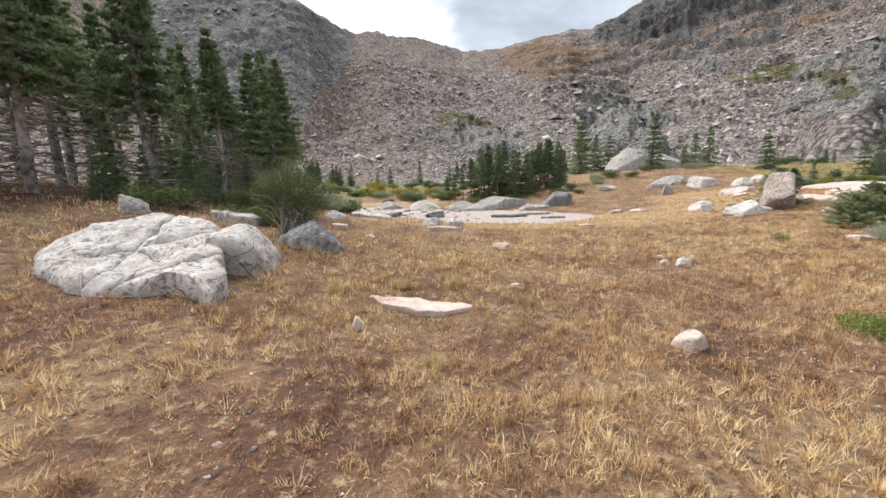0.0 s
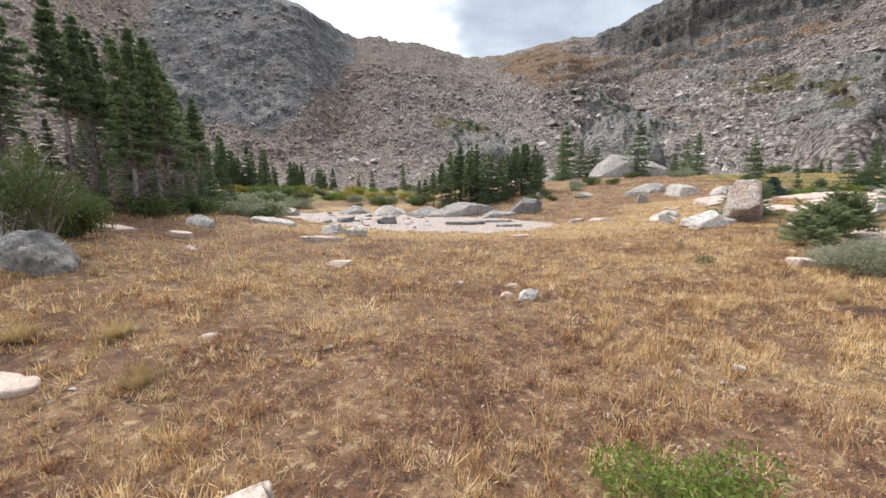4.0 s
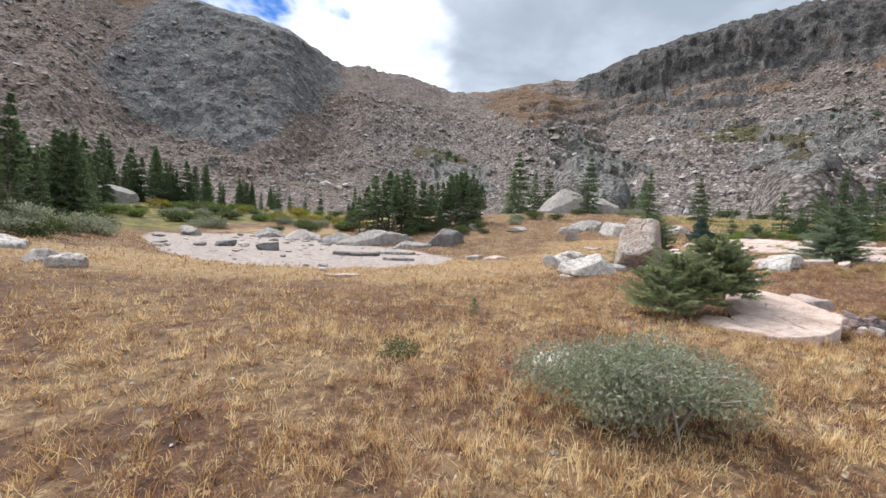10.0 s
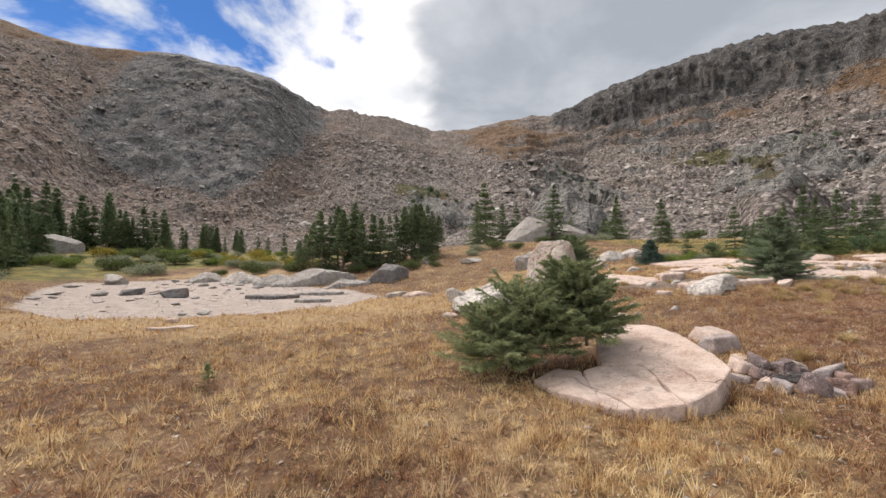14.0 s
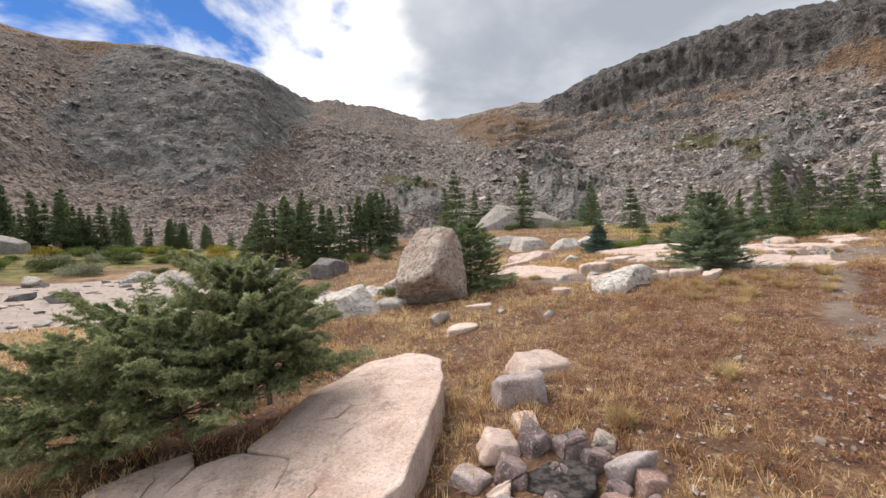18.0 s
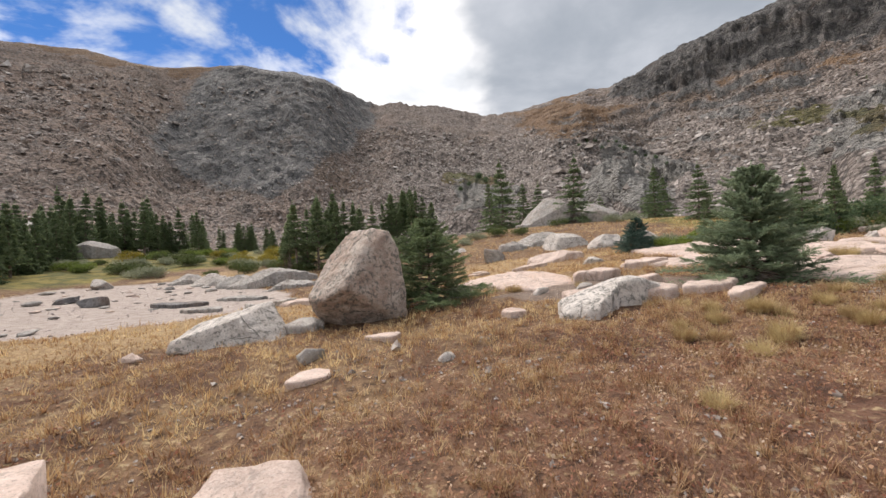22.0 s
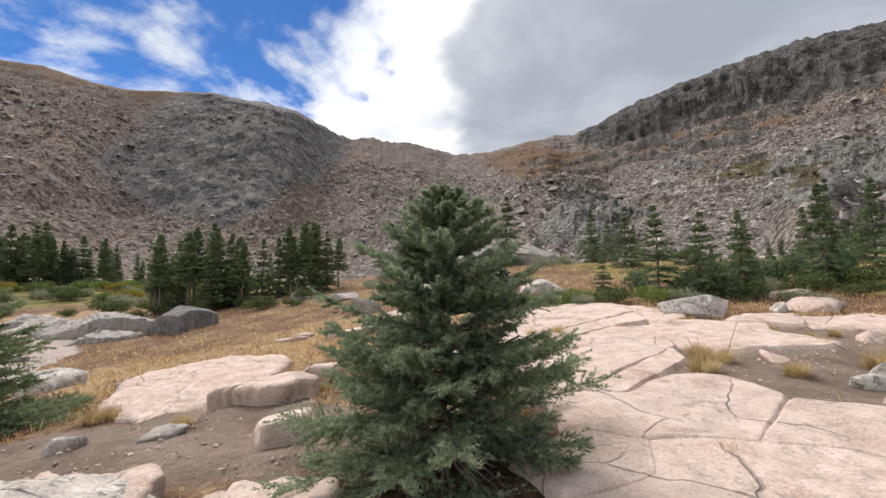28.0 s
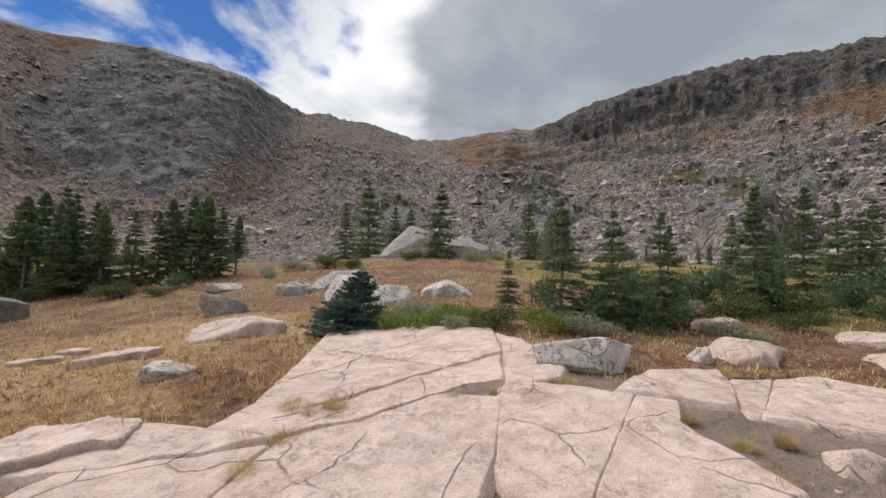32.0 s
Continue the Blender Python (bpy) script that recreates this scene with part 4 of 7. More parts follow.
def shrub_parts(w, d, h, seed, leaves, leaf, mat, stems=14, lumps=9, clump=0.24):
    """A leafy shrub: stems, and many small pointed leaves in uneven clumps."""
    r = np.random.RandomState(seed)
    wood = []
    centres = []
    for _ in range(lumps):
        a, q = r.uniform(0, 6.283), math.sqrt(r.uniform(0, 1))
        centres.append((math.cos(a) * q * w * 0.36, math.sin(a) * q * d * 0.36, h * (0.22 + 0.60 * r.uniform(0.15, 1) * (1 - 0.4 * q))))
    centres = np.array(centres)
    for i in range(stems):
        c = centres[i % lumps] + r.normal(size=3) * 0.08 * h
        s = np.linspace(0, 1, 5)[:, None]
        foot = np.array([r.normal() * w * 0.07, r.normal() * d * 0.07, 0])
        line = foot + (c * 1.12 - foot) * s + np.array([0, 0, 0.12 * h]) * np.sin(s * 3.14) + r.normal(size=(5, 3)) * 0.02 * h * s
        wood.append(tube(line, 0.012 * h * (1.15 - s[:, 0]) + 0.001, 4))
    v, f = join(wood)
    stalks = mesh_of("stem", v, f, DEADWOOD)
    pick = r.randint(0, lumps, leaves)
    p = r.normal(size=(leaves, 3))
    p /= np.linalg.norm(p, axis=1)[:, None]
    p *= r.uniform(0.45, 1.0, (leaves, 1)) ** 0.6
    p = centres[pick] + p * np.array([w, d, h * 1.25]) * clump * r.uniform(0.75, 1.2, (leaves, 1))
    p[:, 2] = np.maximum(p[:, 2], r.uniform(0.01, 0.08, leaves) * h)
    to = r.normal(size=(leaves, 3)) + np.array([0, 0, 0.7])
    to /= np.linalg.norm(to, axis=1)[:, None]
    side = np.cross(to, r.normal(size=(leaves, 3)))
    side /= np.linalg.norm(side, axis=1)[:, None]
    ln, wd = leaf * r.uniform(0.6, 1.3, (leaves, 1)), leaf * 0.17
    v = np.stack([p, p + to * ln * 0.5 + side * wd, p + to * ln, p + to * ln * 0.5 - side * wd], 1).reshape(-1, 3)
    return stalks, mesh_of("foliage", v, np.arange(len(v)).reshape(-1, 4), mat, smooth=False)


def plant_shrub(x, y, meshes, label, scale=1.0, turn=0.0, name="shrub", group="", z=None):
    ob = thing(name, pose(x, y, (height(x, y) if z is None else z) - 0.03, 0, 0, turn) @ Matrix.Scale(scale, 4), label, "shrub", group)
    part("stem", meshes[0], ob)
    part("foliage", meshes[1], ob)
    return ob

# ---- plates of bedrock ----
def creases(x, y, seed, size, laps=4):
    """Ridged lattice noise: sharp crests, between about -1 and 1."""
    total, w, f = 0, 1.0, 1.0 / size
    for k in range(laps):
        total = total + w * (1 - 2.2 * np.abs(grain(x * f + 7.1 * k, y * f, seed + k)))
        w, f = w * 0.5, f * 2.1
    return total * 0.5


def slab_mesh(ring, seed, up, depth=0.22, edge=0.03, mat=None, grow=0.0, name="bedrock_slab", uneven=0.03, wear=0.02, facets=0, fall=0.9, cracks=0, strata=0.0, foot=0.0, flat=None, core=None, dip=0.0, tilt=None):
    """A plate or hump of bedrock: a worn outline, a broken rim and a top made of tilted faces, with splits and relief."""
    r = np.random.RandomState(seed)
    ring = np.array(ring, float)
    around = np.linalg.norm(ring - np.roll(ring, -1, 0), axis=1).sum()
    pitch = max(0.03, around / 230)
    line = []
    for a, b in zip(ring, np.roll(ring, -1, 0)):
        n = max(2, int(np.linalg.norm(b - a) / pitch))
        for i in range(n):
            line.append(a + (b - a) * i / n)
    line = np.array(line)
    for _ in range(2):
        line = 0.25 * np.roll(line, 1, 0) + 0.5 * line + 0.25 * np.roll(line, -1, 0)
    mid = line.mean(0)
    n = len(line)
    out = np.roll(line, -1, 0) - np.roll(line, 1, 0)
    out = np.stack([out[:, 1], -out[:, 0]], -1)
    out /= np.linalg.norm(out, axis=1)[:, None] + 1e-9
    out *= np.sign((out * (line - mid)).sum())
    reach = np.linalg.norm(line - mid, axis=1).mean()
    wig = fractal(line[:, 0], line[:, 1], seed, 0.45 * max(reach, 0.3), 5)
    line = line + out * (wig * wear + grow)[:, None]
    laps = int(np.clip(reach / 0.045, 7, 34))
    ks = np.concatenate([[1, 1 - 0.35 * edge / reach, 1 - edge / reach], (1 - 1.3 * edge / reach) * (1 - np.linspace(0.02, 1, laps) ** 1.1)])
    laps = len(ks)
    xy = mid + (line - mid)[None] * ks[:-1, None, None]
    hub, span = core or (mid, reach)
    q = (xy - hub) / span
    x, y = xy[..., 0], xy[..., 1]
    if facets:
        total = 0
        for i in range(facets):
            a, tip = 6.283 * (i + r.uniform(-0.4, 0.4)) / facets, r.uniform(0.15, 1.0) * fall
            total = total + np.exp(-22 * (r.uniform(0.80, 1.02) - tip * (q[..., 0] * math.cos(a) + q[..., 1] * math.sin(a))))
        top = np.clip(-np.log(total) / 22, 0.08, 1.1) * up
    else:
        top = np.full(x.shape, up)
    if tilt:
        top = np.minimum(top + (x - hub[0]) * tilt[0] + (y - hub[1]) * tilt[1], tilt[2])
    size = 0.35 + 0.25 * span
    top = top + uneven * (0.6 * fractal(x, y, seed + 3, 1.6 * size, 5) + 0.55 * creases(x, y, seed + 9, 0.9 * size)) * (0.35 + 0.65 * np.clip((1 - ks[:-1, None]) * 3, 0, 1))
    if strata:
        skew = top + 0.22 * q[..., 0] * up + 0.9 * strata * fractal(x, y, seed + 5, 1.5)
        top = top - 0.85 * strata * ((skew / strata) % 1.0 - 0.5)
    for i in range(cracks):
        a, off = r.uniform(0, 3.14), r.uniform(-0.45, 0.45) * reach
        far = (x - mid[0]) * math.cos(a) + (y - mid[1]) * math.sin(a) - off + 0.16 * reach * fractal(x, y, seed + 20 + i, 1.1 * reach, 5)
        wide = max(0.012, 0.011 * reach)
        top = top - min(0.4 * up, 2.2 * wide) * np.exp(-(far / wide) ** 2) 
    rim = np.clip(1 - (1 - ks[:-1, None]) * reach / edge, 0, 1)
    top = top - edge * 0.7 * rim ** 2
    base = smooth_land(x, y) if flat is None else flat
    sheets = [np.dstack([x, y, base + top])]
    low = line + out * foot
    under = smooth_land(low[:, 0], low[:, 1]) if flat is None else flat
    deep = np.minimum(sheets[0][0, :, 2] - 0.02, under + max(up, 0) * (0.0 if facets or tilt else 1.0) - 1.3 * edge - dip)
    sheets.insert(0, np.dstack([low[:, 0], low[:, 1], deep])[0][None])
    sheets.insert(0, np.dstack([low[:, 0], low[:, 1], under - depth])[0][None])
    v = np.concatenate(sheets).reshape(-1, 3)
    v = np.vstack([v, v[-n:].mean(0)])
    m = laps + 1
    i = np.arange(n)
    faces = [np.stack([k * n + i, k * n + (i + 1) % n, (k + 1) * n + (i + 1) % n, (k + 1) * n + i], -1) for k in range(m - 1)]
    last = (m - 1) * n
    me = bpy.data.meshes.new(name)
    me.from_pydata(v.tolist(), [], np.concatenate(faces).tolist() + [(last + a, last + (a + 1) % n, m * n) for a in range(n)])
    me.polygons.foreach_set("use_smooth", np.ones(len(me.polygons), bool))
    me.materials.append(mat or ROCK_PINK)
    me.update()
    return me


def smooth_land(x, y):
    """The lie of the land without its small bumps."""
    e = 0.5
    return sum(land(x + a * e, y + b * e) for a, b in ((0, 0), (1, 0.3), (-1, -0.3), (0.3, -1), (-0.3, 1))) / 5


def cut(ring, x, y, degrees):
    """Split a ring of points by a straight line."""
    nx, ny = -math.sin(radians(degrees)), math.cos(radians(degrees))
    halves = ([], [])
    for (ax, ay), (bx, by) in zip(ring, list(ring[1:]) + [ring[0]]):
        p, q = (ax - x) * nx + (ay - y) * ny, (bx - x) * nx + (by - y) * ny
        halves[int(p < 0)].append((ax, ay))
        if p * q < 0:
            t = p / (p - q)
            for half in halves:
                half.append((ax + (bx - ax) * t, ay + (by - ay) * t))
    return [h for h in halves if len(h) > 2]


def area(ring):
    return 0.5 * abs(sum(ax * by - bx * ay for (ax, ay), (bx, by) in zip(ring, list(ring[1:]) + [ring[0]])))


def ledge(x, y, w, d, h, turn, seed, mat, label, name="slab", ring=None, dome=0.35, strata=0.0, cracks=None, facets=5):
    """A low plate or hump of rock with an irregular outline, rising h above the turf."""
    r = random.Random(seed)
    if ring is None:
        n = 8
        c, s = math.cos(radians(turn)), math.sin(radians(turn))
        ring = []
        for i in range(n):
            a = 6.283 * (i + r.uniform(-0.38, 0.38)) / n
            px, py = 0.5 * w * math.cos(a) * r.uniform(0.78, 1.12), 0.5 * d * math.sin(a) * r.uniform(0.78, 1.12)
            ring.append((px * c - py * s, px * s + py * c))
    else:
        ring = [(px - x, py - y) for px, py in ring]
    if cracks is None:
        cracks = 0 if w < 0.8 else 1 if w < 1.5 else 3
    big = min(w, 3.0)
    facets = 0 if h < 0.21 and facets == 5 else facets
    me = slab_mesh([(px + x, py + y) for px, py in ring], seed, h, 0.3, min(0.2 * h + 0.008, 0.08), mat, name=name, uneven=min(0.03 * big, 0.25 * h), wear=(0.05 if h > 0.12 else 0.022) * big, facets=facets, fall=0.45 if dome < 0.5 else 0.4 + 0.87 * dome, cracks=cracks, strata=strata)
    z = height(x, y)
    me.transform(Matrix.Translation((-x, -y, -z)))
    ob = new(name, me)
    ob.location = (x, y, z)
    BARE.append((x, y, 0.36 * 0.5 * (w + d)))
    return tagged(ob, label, "rock")


# faces of a wedge and of a block: normal and distance
WEDGE = [(0.12, -0.28, 1, 0.50), (0, -1, 0.15, 0.60), (1, 0.1, 0.25, 0.90), (-1, 0.2, 0.3, 0.80), (0, 1, 0.2, 0.70), (0, 0, -1, 0.5), (0.6, -0.7, 0.3, 0.82), (-0.6, -0.6, 0.5, 0.85)]
BLOCK = [(-0.15, 0.12, 1, 0.62), (0.1, -1, 0.1, 0.62), (1, -0.1, 0.12, 0.85), (-1, -0.2, 0.1, 0.78), (0, 1, 0.15, 0.65), (0, 0, -1, 0.6), (0.62, -0.5, 0.6, 0.90), (-0.7, 0.3, 0.7, 0.88)]

# ---- the rocks by the start ----
def white_outcrop():
    """A broad low hump of white granite, split by cracks into lobes."""
    ring = [(-2.5, 4.05), (-3.1, 4.3), (-3.5, 4.0), (-4.05, 4.05), (-4.75, 4.4), (-5.15, 4.9), (-5.0, 5.6), (-4.3, 6.1), (-3.5, 5.95), (-3.05, 5.35), (-2.68, 4.65)]
    ob = thing("granite_outcrop", pose(-3.8, 5.0, 0), "broad white granite outcrop split by dark cracks", "outcrop")
    pieces = [ring]
    for x, y, turn in ((-3.28, 4.55, 52), (-4.0, 5.1, 96), (-3.75, 5.15, 35)):
        pieces = [h for p in pieces for h in (cut(p, x, y, turn) if area(p) > 0.45 else [p])]
    for p in pieces:
        b = part("lobe", slab_mesh(p, 41, 0.30, 0.3, 0.09, ROCK_WHITE, -0.008, "lobe", 0.11, 0.05, core=(np.array([-3.8, 4.9]), 1.2), tilt=(0.08, 0.24, 0.50)), ob)
        b.matrix_local = pose(3.8, -5.0, 0)
    BARE.append((-4.2, 5.0, 0.85))
    BARE.append((-3.4, 4.9, 0.75))


white_outcrop()
rock("boulder", -2.95, 5.65, (1.04, 0.95, 0.64), 15, 48, ROCK_WHITE, "rounded pale granite boulder beside the white outcrop", "boulder", edge=7, rough=0.05, faces=6)
ledge(-2.4, 7.15, 1.4, 0.95, 0.55, -10, 46, ROCK_GNEISS, "layered dark grey gneiss boulder in yellow grass", "boulder", dome=0.6, strata=0.07, facets=6)
ledge(-0.28, 4.6, 1.4, 0.4, 0.05, -8, 47, ROCK_PINK, "thin flat pink granite slab sunk in grass")
rock("stone", -0.87, 3.75, (0.14, 0.12, 0.14), 20, 50, ROCK_PINK, "small pointed pink stone in the turf", faces=5, edge=20)
rock("stone", 2.33, 3.47, (0.31, 0.24, 0.15), 25, 51, ROCK_PINK, "small blocky pale pink stone in the turf", sink=0.05, edge=16, planes=BLOCK)
rock("stone", 4.05, 6.93, (0.2, 0.16, 0.08), 0, 52, ROCK_PINK, "small pink stone in the brown turf")
rock("stone", 3.45, 7.68, (0.16, 0.14, 0.06), 40, 53, ROCK_RUST, "small rusty stone in the turf")
rock("stone", 1.02, 5.42, (0.2, 0.13, 0.05), 10, 54, ROCK_PINK, "small flat pink stone in the turf")
rock("boulder", -6.4, 8.1, (0.55, 0.45, 0.42), 0, 55, ROCK_WHITE, "rounded pale stone at the edge of the trees", "boulder")
ledge(-4.6, 8.6, 1.3, 0.6, 0.2, -15, 56, ROCK_WHITE, "low flat pale rock beside the trees")
ledge(-3.5, 12.6, 0.85, 0.6, 0.36, 5, 57, ROCK_WHITE, "low rounded pale boulder in the meadow", "boulder", dome=0.75)
ledge(-4.0, 10.4, 0.9, 0.5, 0.1, 15, 58, ROCK_PINK, "flat pale pink slab in the meadow")
ledge(-2.9, 10.9, 0.45, 0.3, 0.1, 30, 59, ROCK_PINK, "small flat pink slab in the meadow")
ledge(-2.9, 15.8, 1.9, 1.0, 0.22, -8, 60, ROCK_WHITE, "long low pale rock in the meadow")
ledge(0.08, 11.9, 1.15, 0.55, 0.13, 5, 61, ROCK_PINK, "flat pink granite slab in golden grass")
rock("rock", -0.35, 14.4, (0.75, 0.6, 0.3), -20, 62, ROCK_WHITE, "pale angular rock in the meadow grass")
rock("rock", 0.45, 14.1, (0.65, 0.5, 0.3), 20, 63, ROCK_WHITE, "pale wedge-shaped rock in the meadow grass")
rock("stone", 0.75, 12.0, (0.2, 0.16, 0.1), 20, 64, ROCK_PINK, "small pink stone beside a flat slab")
rock("stone", 1.35, 8.85, (0.42, 0.28, 0.07), 10, 65, ROCK_PINK, "flat pink stone in the brown turf")
rock("stone", 4.28, 6.76, (0.34, 0.24, 0.14), 15, 66, ROCK_WHITE, "pale grey angular stone in the brown turf")
rock("stone", 4.2, 7.4, (0.2, 0.11, 0.05), -25, 67, ROCK_PINK, "small flat pink stone in the turf")
rock("stone", 5.6, 4.9, (0.12, 0.1, 0.05), 0, 68, ROCK_WHITE, "small white stone in the turf")
rock("stone", -1.8, 9.5, (0.3, 0.2, 0.08), 0, 69, ROCK_PINK, "small flat pink stone in the meadow")
ledge(9.68, 8.8, 0.6, 0.55, 0.18, -25, 70, ROCK_PINK, "white-pink granite slab beside a willow bush", ring=[(9.34, 8.55), (9.48, 8.98), (9.85, 9.16), (9.97, 8.9), (9.88, 8.5)])
ledge(10.36, 8.88, 0.75, 0.5, 0.13, 10, 71, ROCK_PINK, "pale pink slab beside a willow bush", ring=[(9.99, 8.9), (9.9, 9.15), (10.3, 9.2), (10.7, 9.1), (10.76, 8.8), (10.4, 8.62), (9.92, 8.52)])
ledge(6.0, 16.3, 1.15, 0.5, 0.07, 5, 72, ROCK_PINK, "flat pink slab in golden grass near the pond")
rock("stone", 5.0, 17.9, (0.3, 0.2, 0.1), 5, 73, ROCK_PINK, "small pink stone near the dry pond")

# ---- round the tall boulder ----
rock("boulder", 15.2, 17.5, (1.62, 1.25, 1.64), 31, 80, ROCK_RUST, "tall leaning boulder, lichened grey and rust, undercut at its base", "boulder", sink=0.14, edge=26, rough=0.05, bare=0.42, level=6, planes=[
    (-0.72, -0.25, 0.64, 0.50), (0.35, -0.93, 0.10, 0.58), (-0.22, -0.66, -0.72, 0.72), (-0.62, -0.30, -0.72, 0.90), (-1.0, -0.1, -0.1, 1.0), (1.0, 0.1, 0.05, 0.72), (0, 1, 0.15, 0.70), (0.1, 0, 1, 0.92), (0, 0, -1, 0.95), (-0.8, 0.6, 0.1, 0.85), (-0.30, -0.68, 0.65, 0.66), (0.7, -0.4, 0.6, 0.92)])
rock("boulder", 13.35, 16.85, (1.75, 1.1, 0.58), 14, 81, ROCK_WHITE, "pale grey wedge-shaped boulder rising from the grass", "boulder", edge=40, planes=[
    (-0.35, -0.15, 0.95, 0.45), (0.45, -0.55, 0.6, 0.55), (0.9, 0.2, 0.3, 0.8), (0, 1, 0.3, 0.6), (0, -1, 0.35, 0.55), (-1, 0, 0.2, 1.1), (0, 0, -1, 0.3)])
ledge(14.3, 17.15, 0.95, 0.55, 0.24, 10, 82, ROCK_GREY, "low flat grey rock at the foot of a tall boulder")
rock("rock", 12.75, 18.5, (0.7, 0.55, 0.4), 10, 83, ROCK_WHITE, "pale rounded rock in the meadow")
rock("stone", 12.3, 16.05, (0.4, 0.25, 0.1), 10, 84, ROCK_PINK, "small flat pink stone beside the grey boulder")
ledge(13.6, 20.4, 1.3, 0.9, 0.35, -10, 85, ROCK_WHITE, "pale granite slab behind the grey boulder", "slab", dome=0.75)
ledge(14.6, 21.6, 1.5, 1.1, 0.4, 20, 86, ROCK_WHITE, "pale sloping granite slab in the meadow", "slab", dome=0.75)
ledge(11.6, 22.8, 1.3, 0.9, 0.22, 5, 87, ROCK_PINK, "flat pink granite slab near the pond")
ledge(10.6, 23.6, 1.0, 0.6, 0.18, 25, 88, ROCK_WHITE, "flat pale slab near the pond")
rock("stone", 15.28, 15.4, (0.34, 0.22, 0.16), 25, 89, ROCK_GREY, "small grey stone in russet turf")
ledge(15.56, 14.72, 0.62, 0.34, 0.07, 0, 90, ROCK_PINK, "flat pale pink slab in russet turf")
ledge(16.05, 15.95, 0.52, 0.3, 0.08, -5, 91, ROCK_PINK, "flat pale stone in the dry turf")
rock("stone", 16.98, 14.97, (0.2, 0.17, 0.1), 0, 92, ROCK_WHITE, "small white stone in russet turf")
ledge(17.84, 16.65, 0.46, 0.3, 0.1, -30, 93, ROCK_PINK, "flat pale pink stone in dry turf")
ledge(19.2, 16.6, 1.6, 0.8, 0.46, 12, 94, ROCK_WHITE, "pale lichened granite boulder, wedge-ended, in russet turf", "boulder", [(18.5, 16.6), (18.5, 16.25), (18.85, 16.02), (19.35, 16.35), (19.9, 16.68), (20.3, 16.95), (19.9, 17.2), (19.1, 17.15), (18.65, 16.95)], 0.5, cracks=0, facets=9)
ledge(20.68, 16.9, 0.95, 0.55, 0.13, 18, 95, ROCK_PINK, "smooth pink granite ledge beside a pale boulder")
ledge(20.85, 16.35, 0.85, 0.26, 0.1, 32, 96, ROCK_PINK, "narrow pink granite ledge in dark turf")
rock("rock", 20.35, 18.1, (0.5, 0.4, 0.2), 20, 98, ROCK_PINK, "blocky pink rock beside a fir", planes=BLOCK, edge=30, sink=0.05)
rock("stone", 18.47, 18.15, (0.28, 0.2, 0.12), 10, 99, ROCK_WHITE, "white stone on bare gravel")
rock("stone", 19.25, 18.2, (0.36, 0.24, 0.1), 10, 100, ROCK_GREY, "half-buried grey stone on bare gravel")
ledge(18.1, 20.5, 3.0, 2.4, 0.34, 28, 101, ROCK_PINK, "broad smooth pink granite hump beside the path", "slab", [(17.75, 19.3), (16.7, 20.6), (16.5, 21.9), (17.3, 22.4), (18.9, 21.6), (19.35, 20.3), (19.4, 18.95), (18.8, 18.72)], 0.75)
ledge(19.3, 16.9, 1.6, 0.8, 0.16, 0, 172, ROCK_PINK, "smooth pink granite ledge beside bare gravel", "slab", [(18.6, 16.85), (18.7, 17.25), (19.1, 17.38), (19.9, 17.28), (20.15, 16.9), (20.15, 16.6), (19.4, 16.55)])
ledge(19.75, 19.1, 1.15, 0.55, 0.2, 22, 102, ROCK_PINK, "pink granite ledge with dry grass along it")
ledge(20.0, 20.0, 0.6, 0.45, 0.24, 10, 103, ROCK_PINK, "pink granite block on a ledge")
ledge(17.4, 21.0, 1.6, 0.9, 0.25, 30, 104, ROCK_PINK, "smooth pink granite ledge in the meadow")
ledge(20.35, 27.0, 2.5, 1.5, 0.48, 10, 105, ROCK_PINK, "long rounded pink granite hump in golden grass", "boulder", dome=0.75)
rock("boulder", 18.1, 31.3, (1.3, 0.95, 0.7), 10, 106, ROCK_GREY, "grey blocky boulder in golden grass", "boulder")
rock("rock", 20.9, 23.25, (0.75, 0.5, 0.2), 5, 107, ROCK_WHITE, "pale flat-topped rock in golden grass")
ledge(19.1, 25.0, 1.3, 0.55, 0.14, 20, 108, ROCK_PINK, "flat pink slab in golden grass")
ledge(17.3, 25.6, 0.9, 0.4, 0.09, 15, 109, ROCK_PINK, "flat pink slab in golden grass")
ledge(17.3, 26.4, 0.75, 0.35, 0.08, 0, 110, ROCK_PINK, "thin flat pink slab in golden grass")
ledge(21.0, 36.0, 3.4, 2.2, 0.9, 10, 111, ROCK_GREY, "low layered grey outcrop in the meadow", "slab", dome=0.75, strata=0.10)
ledge(19.4, 35.0, 2.0, 1.4, 0.55, -10, 112, ROCK_GREY, "low grey slab in the meadow", "slab", dome=0.75, strata=0.10)
ledge(23.4, 30.4, 1.9, 1.2, 0.65, 10, 113, ROCK_WHITE, "pale granite hump in the meadow", "slab", dome=0.75)
ledge(25.6, 31.5, 2.2, 1.5, 0.65, 15, 114, ROCK_WHITE, "pale granite hump behind low shrubs", "slab", dome=0.75)
rock("rock", 12.5, 38.7, (1.4, 0.9, 0.5), 0, 115, ROCK_GREY, "grey rock at the foot of the firs")
rock("rock", 15.6, 36.7, (1.7, 0.9, 0.35), 10, 116, ROCK_WHITE, "pale low rock in the meadow")
rock("rock", 22.2, 33.0, (2.6, 1.8, 0.8), 0, 117, ROCK_WHITE, "pale granite hump in the meadow")
ledge(24.8, 51.5, 7.5, 4.5, 3.6, 5, 118, ROCK_GREY, "large smooth grey-green granite outcrop below the slope", "slab", dome=0.5, facets=10)
